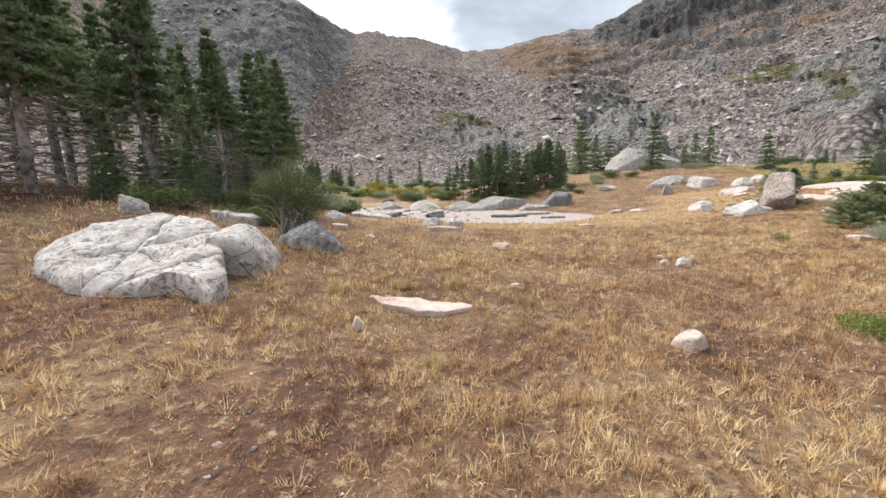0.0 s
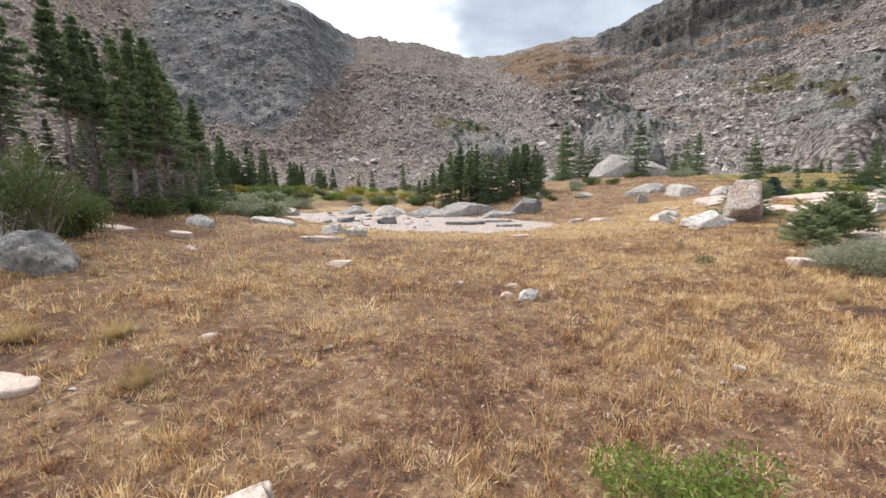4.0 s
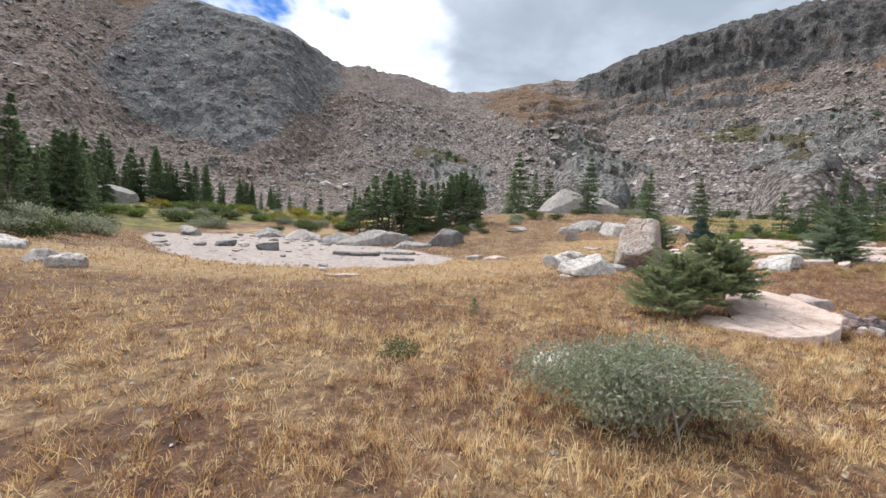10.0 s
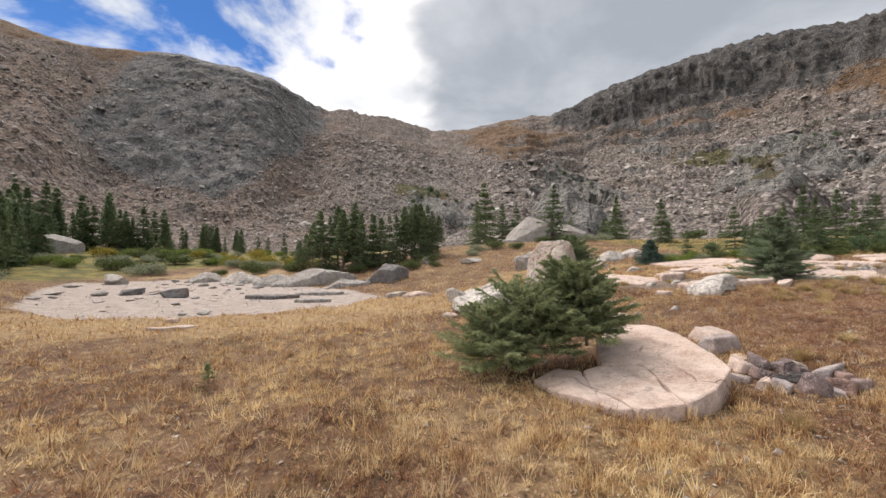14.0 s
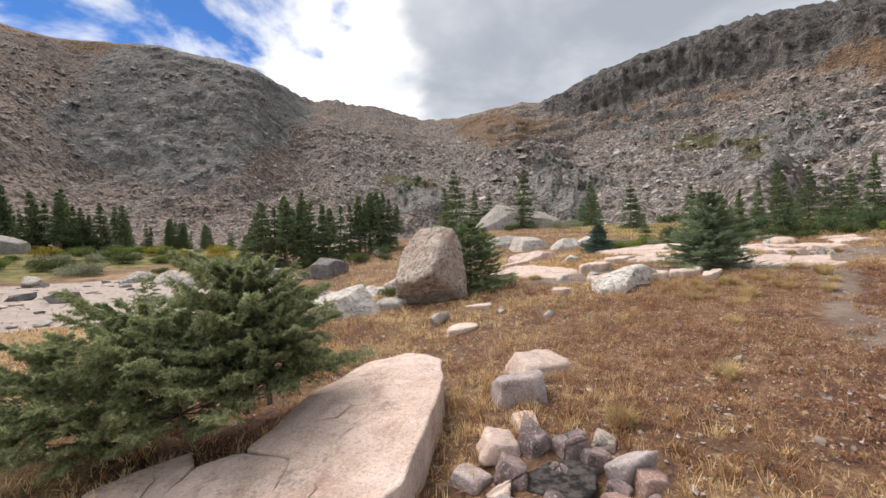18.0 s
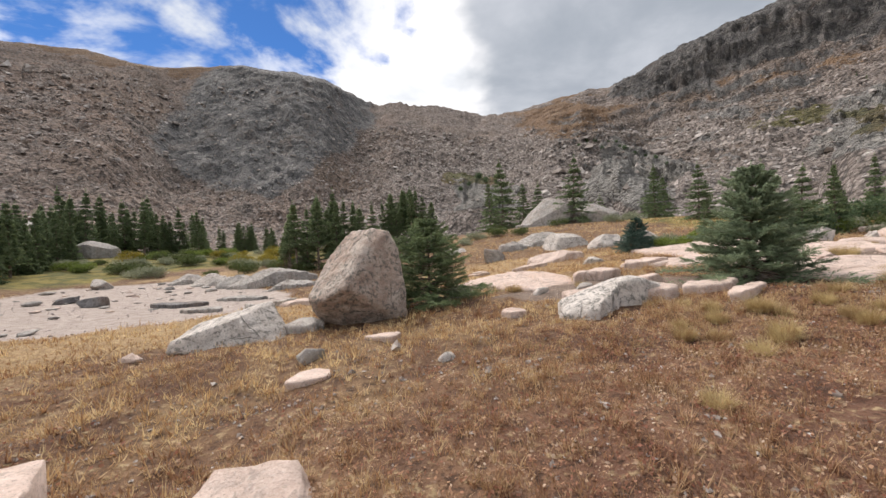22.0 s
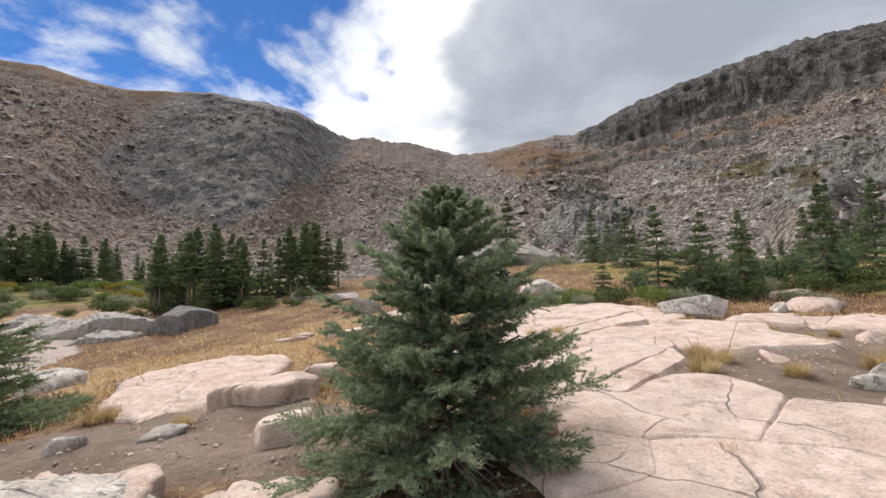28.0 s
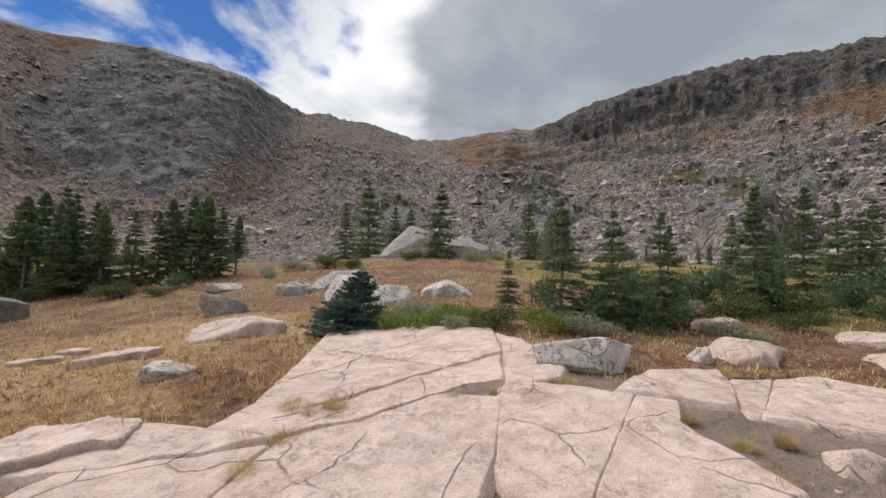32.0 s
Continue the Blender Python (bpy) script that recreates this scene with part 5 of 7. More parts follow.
ledge(29.5, 52.5, 6.0, 4.0, 2.6, -8, 119, ROCK_GREY, "smooth grey granite outcrop below the slope", "slab", dome=0.5, facets=10)
ledge(-31.5, 55.5, 6.0, 4.5, 2.8, 0, 120, ROCK_GREY, "large rounded grey boulder among distant firs", "boulder", dome=0.5, facets=10)

# ---- slab with the low fir, wedge and block beside it ----
def cracked_slab():
    ob = thing("granite_slab", pose(14.0, 11.4, 0), "broad pink granite slab, cracked across, under a low fir", "boulder")
    for i, ring in enumerate((
            [(13.94, 10.35), (14.28, 10.48), (14.8, 10.9), (15.06, 11.9), (15.1, 12.6), (14.8, 12.92), (14.45, 12.75), (14.0, 12.3), (13.76, 11.6), (14.13, 11.37), (14.11, 11.06), (13.95, 10.62)],
            [(13.5, 10.42), (13.92, 10.34), (13.93, 10.62), (14.09, 11.06), (14.11, 11.35), (13.74, 11.57), (13.49, 11.5), (13.39, 11.06), (13.49, 10.65)],
            [(12.88, 11.45), (13.05, 10.95), (13.31, 10.5), (13.48, 10.43), (13.47, 10.65), (13.375, 11.06), (13.47, 11.5), (13.3, 11.8)])):
        b = part("slab_piece", slab_mesh(ring, 130, 0.19 - 0.01 * i, 0.4, 0.02, grow=0.002, uneven=0.05, wear=0.016, core=(np.array([14.0, 11.4]), 1.2), tilt=(0.115, 0.02, 0.29)), ob)
        b.matrix_local = pose(-14.0, -11.4, 0)
    BARE.append((14.0, 11.2, 0.75))
    BARE.append((14.7, 12.1, 0.45))


cracked_slab()
rock("rock", 16.1, 12.8, (0.74, 0.5, 0.18), 22, 132, ROCK_PINK, "flat pale wedge-shaped stone beside the fire ring", edge=90, rough=0.035, planes=WEDGE)
rock("rock", 15.74, 12.2, (0.50, 0.34, 0.25), -8, 133, ROCK_MAUVE, "blocky grey-pink stone beside the fire ring", edge=90, rough=0.035, planes=BLOCK)


def fire_ring():
    """A ring of fire-blackened stones laid round a sunken hearth."""
    r = random.Random(5)
    words = {ROCK_BRICK: "fire-reddened stone of a campfire ring", ROCK_SOOT: "soot-darkened stone of a campfire ring", ROCK_RUST: "rust-coloured stone of a campfire ring", ROCK_PINK: "pink granite stone of a campfire ring", ROCK_MAUVE: "grey-pink stone of a campfire ring"}
    stones = ((15.67, 11.77, 0.28, 0.07, ROCK_PINK), (15.38, 11.47, 0.31, 0.17, ROCK_PINK), (15.63, 11.49, 0.30, 0.20, ROCK_SOOT), (15.86, 11.38, 0.25, 0.17, ROCK_SOOT), (16.10, 11.46, 0.22, 0.12, ROCK_RUST),
              (16.10, 11.14, 0.29, 0.22, ROCK_MAUVE), (15.17, 11.26, 0.27, 0.09, ROCK_MAUVE), (15.41, 11.22, 0.27, 0.12, ROCK_SOOT), (15.69, 11.22, 0.17, 0.07, ROCK_SOOT), (15.31, 10.88, 0.21, 0.13, ROCK_MAUVE),
              (15.21, 10.96, 0.17, 0.10, ROCK_MAUVE), (15.53, 10.77, 0.33, 0.23, ROCK_SOOT), (15.84, 10.78, 0.30, 0.18, ROCK_BRICK), (16.13, 10.97, 0.21, 0.12, ROCK_BRICK), (16.02, 10.76, 0.21, 0.14, ROCK_SOOT),
              (15.96, 11.29, 0.23, 0.12, ROCK_SOOT), (15.69, 10.68, 0.16, 0.09, ROCK_MAUVE), (15.33, 11.05, 0.19, 0.08, ROCK_PINK), (15.97, 11.02, 0.15, 0.08, ROCK_SOOT))
    for n, (x, y, w, h, m) in enumerate(stones):
        rock("fire_ring_stone", x, y, (w * 0.95, w * r.uniform(0.62, 0.8), h * 0.82), r.uniform(0, 360), 200 + n, m, words[m], "stone", 0.03, None, (r.uniform(-9, 9), r.uniform(-9, 9)), "stones of the campfire ring", 0, planes=(BLOCK, WEDGE, None)[n % 3], faces=8, edge=r.uniform(14, 34), rough=0.07, level=4)
    ledge(15.7, 11.12, 0.46, 0.36, 0.03, 0, 230, ASH, "black ash and charcoal bed of a campfire", "ash_bed", cracks=0)
    BARE.append((15.7, 11.12, 0.5))


fire_ring()


# ---- dry pond ----
def pond_stones():
    r = random.Random(8)
    shapes = [rock_mesh("pond_stone", (1.0, 0.72, 0.26), 300 + i, (ROCK_PINK, ROCK_GREY, ROCK_GREY)[i % 3], level=2, faces=8, edge=14) for i in range(9)]
    words = ("flat pink stone on the dry pond bed", "flat grey granite stone on the dry pond bed", "flat grey stone on the dry pond bed")
    n = 0
    while n < 64:
        x, y = r.uniform(-13, 10), r.uniform(18.5, 40)
        if inside(np.array([x]), np.array([y]), POND, 0.6)[0] < 0.9:
            continue
        if r.random() > 0.35 + 0.65 * min(1, max(0, (3.5 - x) / 6)):
            continue
        s = r.choice((0.2, 0.3, 0.3, 0.4, 0.5, 0.8)) * r.uniform(0.8, 1.3)
        k = r.randrange(9)
        ob = new("pond_stone", shapes[k])
        ob.matrix_world = pose(x, y, height(x, y) - 0.03 * s, 0, 0, r.uniform(0, 360)) @ Matrix.Diagonal((s, s, s * r.uniform(0.6, 1.3), 1))
        tagged(ob, words[k % 3], "stone", "stones on the dry pond bed")
        n += 1


pond_stones()
rock("boulder", -0.5, 27.0, (1.25, 0.85, 0.46), 10, 140, ROCK_DARK, "dark pyramid-shaped boulder on the dry pond bed", "boulder", bare=0)
rock("boulder", -3.6, 28.4, (1.2, 0.85, 0.36), -10, 141, ROCK_DARK, "low dark boulder on the dry pond bed", "boulder", bare=0)
rock("boulder", -11.0, 37.0, (2.2, 1.5, 0.75), 0, 142, ROCK_WHITE, "white boulder on the far shore of the dry pond", "boulder")
ledge(4.6, 26.2, 2.3, 1.0, 0.16, 0, 143, ROCK_DARK, "dark wet slab on the dry pond bed")
ledge(7.0, 24.4, 1.6, 0.7, 0.14, 10, 144, ROCK_GREY, "flat grey slab on the dry pond bed")
ledge(6.4, 27.6, 2.6, 1.0, 0.22, -5, 145, ROCK_GREY, "flat grey ledge on the dry pond bed")
ledge(-5.0, 38.6, 3.0, 1.6, 0.7, 5, 146, ROCK_GREY, "grey granite hump on the pond shore", "boulder", dome=0.75, strata=0.10)
ledge(-1.6, 36.6, 3.4, 2.0, 0.9, 0, 147, ROCK_WHITE, "pale granite hump on the pond shore", "boulder", dome=0.75, strata=0.10)
ledge(4.6, 33.6, 5.6, 2.6, 1.15, 8, 148, ROCK_GREY, "layered grey gneiss outcrop on the pond shore", "outcrop", dome=0.75, strata=0.10)
ledge(1.8, 34.4, 4.0, 2.0, 0.8, -6, 149, ROCK_GREY, "low layered grey outcrop on the pond shore", "outcrop", dome=0.75, strata=0.10)
ledge(9.3, 32.2, 3.0, 2.0, 1.25, 12, 150, ROCK_DARK, "dark cracked gneiss outcrop on the pond shore", "outcrop", dome=0.75)
ledge(7.0, 30.9, 3.0, 1.4, 0.45, 4, 151, ROCK_GREY, "low grey ledge on the pond shore", "outcrop", dome=0.75, strata=0.10)


# ---- pink bedrock pavement ----
BACK_PLATES = (
    [(22.7, 21.6), (22.7, 25.1), (23.2, 25.9), (25.6, 24.4), (25.4, 22.88), (24.5, 22.36), (23.6, 21.66), (23.2, 21.36)],
    [(25.48, 22.8), (25.65, 24.1), (25.9, 23.5), (26.1, 22.4), (25.85, 21.88), (25.45, 21.65), (25.22, 21.75)],
    [(22.6, 21.1), (23.4, 21.3), (24.5, 22.22), (25.36, 22.74), (25.12, 21.75), (24.7, 21.72), (23.8, 21.08), (23.2, 20.9)],
    [(22.62, 18.5), (22.85, 19.3), (23.18, 20.75), (23.8, 20.98), (24.55, 21.55), (25.03, 21.3), (24.7, 20.3), (24.5, 19.85), (23.5, 18.95), (22.98, 18.5)],
    [(21.7, 20.2), (21.85, 20.5), (22.6, 20.62), (23.08, 20.7), (22.8, 19.3), (22.56, 18.5), (22.3, 18.9)],
    [(21.3, 20.6), (21.0, 21.2), (21.3, 21.45), (22.15, 21.15), (22.6, 21.05), (23.05, 20.85), (22.6, 20.72), (21.9, 20.55)],
)
MIDDLE_PLATES = (
    [(22.5, 21.12), (22.72, 21.55), (23.2, 21.28), (23.6, 21.25), (23.1, 20.9)],
    [(22.95, 18.42), (23.6, 18.9), (24.45, 19.78), (24.3, 19.25), (23.75, 18.75), (23.25, 18.33)],
    [(25.12, 21.55), (25.5, 21.6), (26.7, 21.15), (26.4, 20.75), (26.5, 19.8), (24.95, 19.65), (24.76, 20.2)],
    [(26.3, 21.45), (27.0, 21.97), (27.9, 22.05), (27.5, 21.4), (27.2, 21.05), (26.8, 21.2)],
    [(27.78, 21.7), (28.9, 21.75), (29.4, 21.3), (28.9, 20.45), (28.3, 20.4), (27.2, 20.85), (27.35, 21.1)],
    [(22.6, 17.75), (22.62, 18.4), (22.95, 18.36), (23.25, 18.25), (23.8, 18.62), (24.2, 18.6), (24.35, 18.05), (23.62, 17.42), (23.0, 17.55)],
)
FRONT_PLATES = (
    [(23.7, 17.38), (24.38, 17.96), (24.9, 17.6), (24.3, 17.1)],
    [(22.15, 17.32), (22.58, 17.68), (22.98, 17.48), (22.82, 17.1), (22.3, 16.92)],
    [(22.42, 16.88), (22.86, 17.06), (23.02, 17.46), (23.62, 17.34), (24.25, 17.04), (24.1, 16.6), (23.5, 16.2), (22.6, 16.3)],
    [(30.0, 21.6), (30.6, 22.5), (31.6, 22.4), (31.4, 21.7)],
    [(31.2, 23.3), (31.9, 23.9), (33.0, 23.6), (32.4, 23.0)],
)
PLATES = BACK_PLATES + MIDDLE_PLATES + FRONT_PLATES


def pavement():
    ob = thing("granite_pavement", pose(24.5, 20.5, 0), "pink granite bedrock pavement split by long joints", "bedrock")
    r = random.Random(17)
    for i, ring in enumerate(PLATES):
        mid = np.mean(ring, 0)
        pieces = [[tuple(mid + (np.array(q) - mid) * (1 + 0.046 / np.linalg.norm(np.array(q) - mid))) for q in ring]]
        for k in range(3):
            cx, cy = np.mean(ring, 0) + np.array([r.uniform(-0.4, 0.4), r.uniform(-0.4, 0.4)])
            turn = (r.gauss(40, 7), r.gauss(128, 14), r.gauss(42, 7))[k]
            pieces = [h for p in pieces for h in (cut(p, cx, cy, turn) if area(p) > (1.9, 3.6, 3.0)[k] else [p])]
        for p in pieces:
            if area(p) > 0.02:
                b = part("bedrock_slab", slab_mesh(p, 400, 0.065 + r.uniform(-0.008, 0.012), edge=0.018, grow=-0.003, uneven=0.045, wear=0.009, foot=0.06, dip=0.05, core=(np.array([24.5, 20.5]), 1.0)), ob)
                b.matrix_local = pose(-24.5, -20.5, 0)


pavement()
rock("boulder", 26.35, 22.4, (1.25, 0.7, 0.36), -15, 163, ROCK_WHITE, "smooth grey boulder at the edge of the bedrock", "boulder")
ledge(28.9, 22.75, 1.3, 0.8, 0.3, 10, 161, ROCK_PINK, "low rounded pink boulder beside shrubs", "boulder", dome=0.75)
rock("rock", 28.1, 22.6, (0.35, 0.3, 0.18), 0, 162, ROCK_WHITE, "small pale rock beside the bedrock")
ledge(30.0, 24.5, 1.1, 0.6, 0.16, 10, 163, ROCK_PINK, "flat pink slab among low shrubs")
rock("rock", 27.3, 20.15, (0.5, 0.34, 0.16), 30, 164, ROCK_PINK, "pale pink block on bare soil")
rock("stone", 25.35, 19.2, (0.36, 0.28, 0.12), 0, 165, ROCK_PINK, "rounded pink stone on bare soil")
rock("stone", 25.28, 18.28, (0.28, 0.18, 0.1), -30, 166, ROCK_WHITE, "white stone on bare soil")
rock("rock", 25.7, 18.45, (0.36, 0.28, 0.17), 10, 167, ROCK_GREY, "grey angular stone on bare soil")
rock("stone", 26.2, 18.65, (0.2, 0.16, 0.1), 10, 168, ROCK_GREY, "small grey stone on bare soil")
rock("stone", 26.9, 19.3, (0.3, 0.2, 0.1), 10, 169, ROCK_WHITE, "white stone in dry grass")
ledge(21.4, 20.9, 1.3, 0.7, 0.16, 20, 171, ROCK_PINK, "pink granite ledge in golden grass")

# ---- firs near the path ----
plant_fir(21.68, 17.45, fir_parts(1.82, 2.15, 11, 34, 7, 66, 30, 0.027, 0.0095, bare=0.09, shape=0.78, skirt=0.12, dead=22, loft=0.5, plump=0.66, rise0=-0.12, needles_mat=YOUNG), "dense young fir on bare dark soil beside bedrock", name="fir_tree")
plant_fir(16.3, 18.8, fir_parts(1.75, 2.2, 12, 26, 8, 40, 26, 0.034, 0.012, bare=0.05, shape=0.62, skirt=0.5, dead=18, loft=0.4, plump=0.7, needles_mat=NEEDLES_MID), "bushy dark fir growing against a tall boulder")
LOW = fir_parts(1.0, 1.45, 13, 18, 9, 62, 26, 0.027, 0.0095, bare=0.16, shape=0.40, sweep=(-0.2, 0.05), dead=14, loft=0.5, plump=0.66, rise0=-0.04)
plant_fir(13.76, 12.0, LOW, "low wind-swept fir growing over a granite slab", z=0.24)
plant_fir(13.15, 11.95, fir_parts(0.78, 1.6, 19, 12, 9, 56, 26, 0.027, 0.0095, bare=0.16, shape=0.36, sweep=(-0.3, 0.0), dead=10, loft=0.45, plump=0.66, rise0=0.0), "low spreading fir crowding a granite slab", z=0.12)
plant_fir(13.5, 12.2, fir_parts(1.2, 0.75, 14, 13, 5, 26, 22, 0.027, 0.009, bare=0.2, shape=0.9, sweep=(-0.1, 0), dead=6, plump=0.75), "thin upright fir stem in a low fir thicket", z=0.1)
plant_fir(12.65, 11.8, fir_parts(0.68, 1.35, 15, 10, 9, 50, 26, 0.027, 0.0085, bare=0.12, shape=0.4, sweep=(-0.4, 0), dead=4, plump=0.7, rise0=0.0), "low spreading fir branches beside a granite slab", z=0.02)
plant_fir(23.15, 25.75, fir_parts(1.2, 1.45, 16, 26, 6, 20, 24, 0.042, 0.013, shape=0.75, needles_mat=NEEDLES_BLUE), "small blue-green fir beside the bedrock")
plant_fir(22.9, 25.3, fir_parts(0.65, 1.4, 17, 16, 7, 18, 22, 0.042, 0.013, shape=0.5, needles_mat=NEEDLES_BLUE), "low blue-green fir beside the bedrock")
plant_fir(9.2, 11.65, fir_parts(0.30, 0.26, 18, 7, 6, 6, 12, 0.03, 0.008), "tiny fir seedling in golden grass", name="fir_seedling")

# ---- firs in the middle distance ----
MID = [fir_parts(5.0, w, 20 + i, 22, 7, 15, 10, 0.12, 0.06, bare=b, shape=s, dead=d, needles_mat=NEEDLES_MID, fine=False, tiers=0.45, plump=0.8, rise0=-0.42, loft=0.15) for i, (w, b, s, d) in enumerate(((2.9, 0.04, 1.0, 4), (2.1, 0.16, 0.95, 8), (3.4, 0.03, 0.95, 4), (2.3, 0.38, 0.75, 20), (2.6, 0.05, 1.1, 6)))]
SPIRE = [fir_parts(8.0, w, 30 + i, 20, 7, 12, 7, 0.26, 0.13, bare=b, shape=s, needles_mat=NEEDLES_FAR, fine=False, tiers=0.4, plump=0.8, rise0=-0.45, loft=0.12) for i, (w, b, s) in enumerate(((3.4, 0.04, 1.0), (2.8, 0.06, 1.05), (3.9, 0.03, 0.95), (2.9, 0.22, 0.8)))]
TALL = [fir_parts(7.0, w, 40 + i, 21, 7, 20, 10, 0.12, 0.052, bare=b, shape=s, dead=44, needles_mat=NEEDLES_MID, fine=False, tiers=0.25, plump=0.7, rise0=-0.5, loft=0.12, pale=True) for i, (w, b, s) in enumerate(((2.9, 0.42, 0.85), (2.4, 0.34, 0.9), (2.7, 0.50, 0.8)))]

rnd = random.Random(21)


def stand(places, meshes, base, label, group):
    for i, (x, y, h) in enumerate(places):
        k = rnd.randrange(len(meshes))
        plant_fir(x, y, meshes[k], label, h / base, rnd.uniform(0, 360), group=group, stretch=rnd.uniform(0.94, 1.06))


stand([(-5.6, 14.1, 5.2), (-5.5, 13.0, 4.7), (-6.3, 14.3, 5.4), (-7.1, 12.9, 5.2), (-6.4, 15.6, 5.3), (-7.3, 15.8, 5.6), (-7.9, 17.5, 5.4), (-7.2, 18.6, 4.6), (-8.8, 19.5, 5.4), (-9.8, 21.5, 5.6), (-10.5, 23.5, 5.6), (-11.5, 22.0, 6.0),
       (-8.9, 12.1, 8.0), (-9.4, 9.0, 7.4), (-9.6, 13.4, 6.6), (-10.6, 11.0, 7.2), (-11.6, 12.4, 7.0), (-8.4, 15.2, 5.6), (-7.6, 14.2, 5.2), (-10.9, 9.6, 7.8), (-13.4, 12.6, 7.4), (-14.2, 16.0, 6.8), (-15.5, 13.0, 7.6), (-9.9, 8.0, 7.0), (-12.5, 10.0, 7.2), (-12.4, 15.0, 6.6), (-11.2, 18.0, 6.2), (-14.5, 18.0, 6.2), (-13.0, 21.0, 6.0)], TALL, 7.0, "tall dark fir with bare lower trunk at forest edge", "firs of the forest edge")
stand([(-6.0, 16.8, 1.5), (-5.3, 14.3, 1.3), (-6.6, 18.6, 1.7), (-7.0, 11.8, 1.5), (-6.0, 18.9, 1.4), (-7.4, 20.8, 2.0), (-6.7, 10.2, 1.2), (-8.2, 22.5, 2.4), (-5.9, 12.4, 1.3), (-5.6, 15.4, 1.4), (-5.2, 13.3, 1.2), (-6.2, 17.7, 1.6), (-8.0, 10.6, 1.6), (-8.4, 9.6, 1.4), (-9.2, 10.8, 2.0), (-10.0, 12.0, 2.2), (-8.2, 12.8, 1.8), (-9.0, 14.2, 2.2), (-7.6, 13.4, 1.6), (-10.8, 8.6, 2.0), (-8.0, 16.2, 2.0), (-9.6, 18.0, 2.4), (-10.2, 20.0, 2.6), (-6.6, 20.0, 1.5), (-5.9, 16.0, 1.3)], [MID[2], MID[4]], 5.0, "young bushy fir below the tall firs", "young firs of the forest edge")
stand([(3.0, 39.0, 4.2), (3.9, 38.2, 4.8), (4.8, 40.0, 5.2), (5.5, 38.4, 5.0), (6.3, 39.5, 5.5), (7.0, 38.3, 4.9), (7.6, 40.4, 4.6), (8.4, 39.2, 4.2), (5.0, 41.5, 4.6), (10.4, 41.6, 4.6), (11.2, 42.2, 4.9), (12.0, 41.2, 4.5), (12.8, 42.4, 4.2),
       (11.0, 43.6, 4.8), (13.4, 43.2, 3.6), (2.2, 40.2, 3.4), (4.3, 39.2, 4.9), (5.9, 40.6, 5.1), (6.6, 41.2, 4.7), (7.9, 39.6, 4.4), (3.4, 40.4, 3.9), (9.0, 40.6, 4.4), (9.6, 41.8, 4.2), (1.4, 41.2, 2.8), (0.6, 43.0, 2.4), (10.9, 41.2, 4.3), (11.7, 42.9, 4.8), (12.4, 41.8, 4.6), (10.2, 42.6, 4.0)], [MID[1], MID[3], MID[3], MID[4]], 5.0, "slim dark fir with bare trunk beyond the pond", "firs of the grove beyond the pond")
stand([(20.2, 56.8, 8.0), (22.8, 58.5, 5.6), (24.4, 57.5, 5.2), (18.6, 53, 5.4), (26.8, 50, 6.4), (42.5, 66, 7.0), (39.6, 64, 4.2), (41, 67, 4.4), (33, 40, 3.7), (34, 40.8, 2.8), (35.1, 51.7, 5.4), (30.5, 54, 3.0)],
      [MID[0], MID[2]], 5.0, "pointed dark fir standing alone on the rocky slope", "firs on the rocky slope")
stand([(27.3, 25.4, 2.5), (28.0, 24.7, 2.2), (29.1, 24.8, 2.35), (28.5, 25.6, 1.7), (32.1, 25.8, 3.1), (30.1, 26.0, 2.1), (35.7, 27.0, 2.6), (36.6, 25.6, 3.3), (37.4, 29.4, 3.4), (39.2, 26.4, 3.0), (38.2, 28.4, 2.6), (40, 29.4, 3.0), (38.2, 23.6, 3.6), (41, 24.5, 3.4), (40.5, 33.5, 2.3), (42, 34.2, 2.5), (27.0, 28.4, 1.6)],
      [MID[0], MID[2], MID[4]], 5.0, "dark green fir behind the bedrock among low shrubs", "firs behind the bedrock")
stand([(-18.6, 29.0, 10.4)], SPIRE[:1], 8.0, "tall spire-shaped fir above the tree line", "firs along the far tree line")
stand([(-13.0 - 18 * t + rnd.uniform(-5, 0.6), 25 + 27 * t + rnd.uniform(-0.6, 4.5), rnd.uniform(3.8, 6.4)) for t in [i / 63 for i in range(64)]], SPIRE, 8.0, "dark spire-shaped fir of the tree line beyond the pond", "firs along the far tree line")
stand([(-38 + 17 * t + rnd.uniform(-2.5, 2.5), 56 + 27 * t + rnd.uniform(-4, 4), rnd.uniform(0.7, 1.25) * (7.5 - 4.0 * t)) for t in [i / 45 for i in range(46)]], SPIRE, 8.0, "distant dark fir at the foot of the scree", "firs along the far tree line")
stand([(-70 + 30 * t + rnd.uniform(-3, 3), 92 - 30 * t + rnd.uniform(-6, 6), rnd.uniform(6, 10)) for t in [i / 17 for i in range(18)]], SPIRE, 8.0, "distant dark fir at the foot of the scree", "firs along the far tree line")
stand([(-20 + 24 * t + rnd.uniform(-2, 2), 72 + rnd.uniform(-8, 8), rnd.uniform(2.5, 4.5)) for t in [i / 6 for i in range(7)]], SPIRE, 8.0, "small distant fir on the valley floor", "small firs on the valley floor")
stand([(48 + rnd.uniform(-8, 26), 45 + rnd.uniform(-14, 30), rnd.uniform(2.5, 4.5)) for i in range(11)], SPIRE, 8.0, "small distant fir below the scree slope", "small firs below the scree")

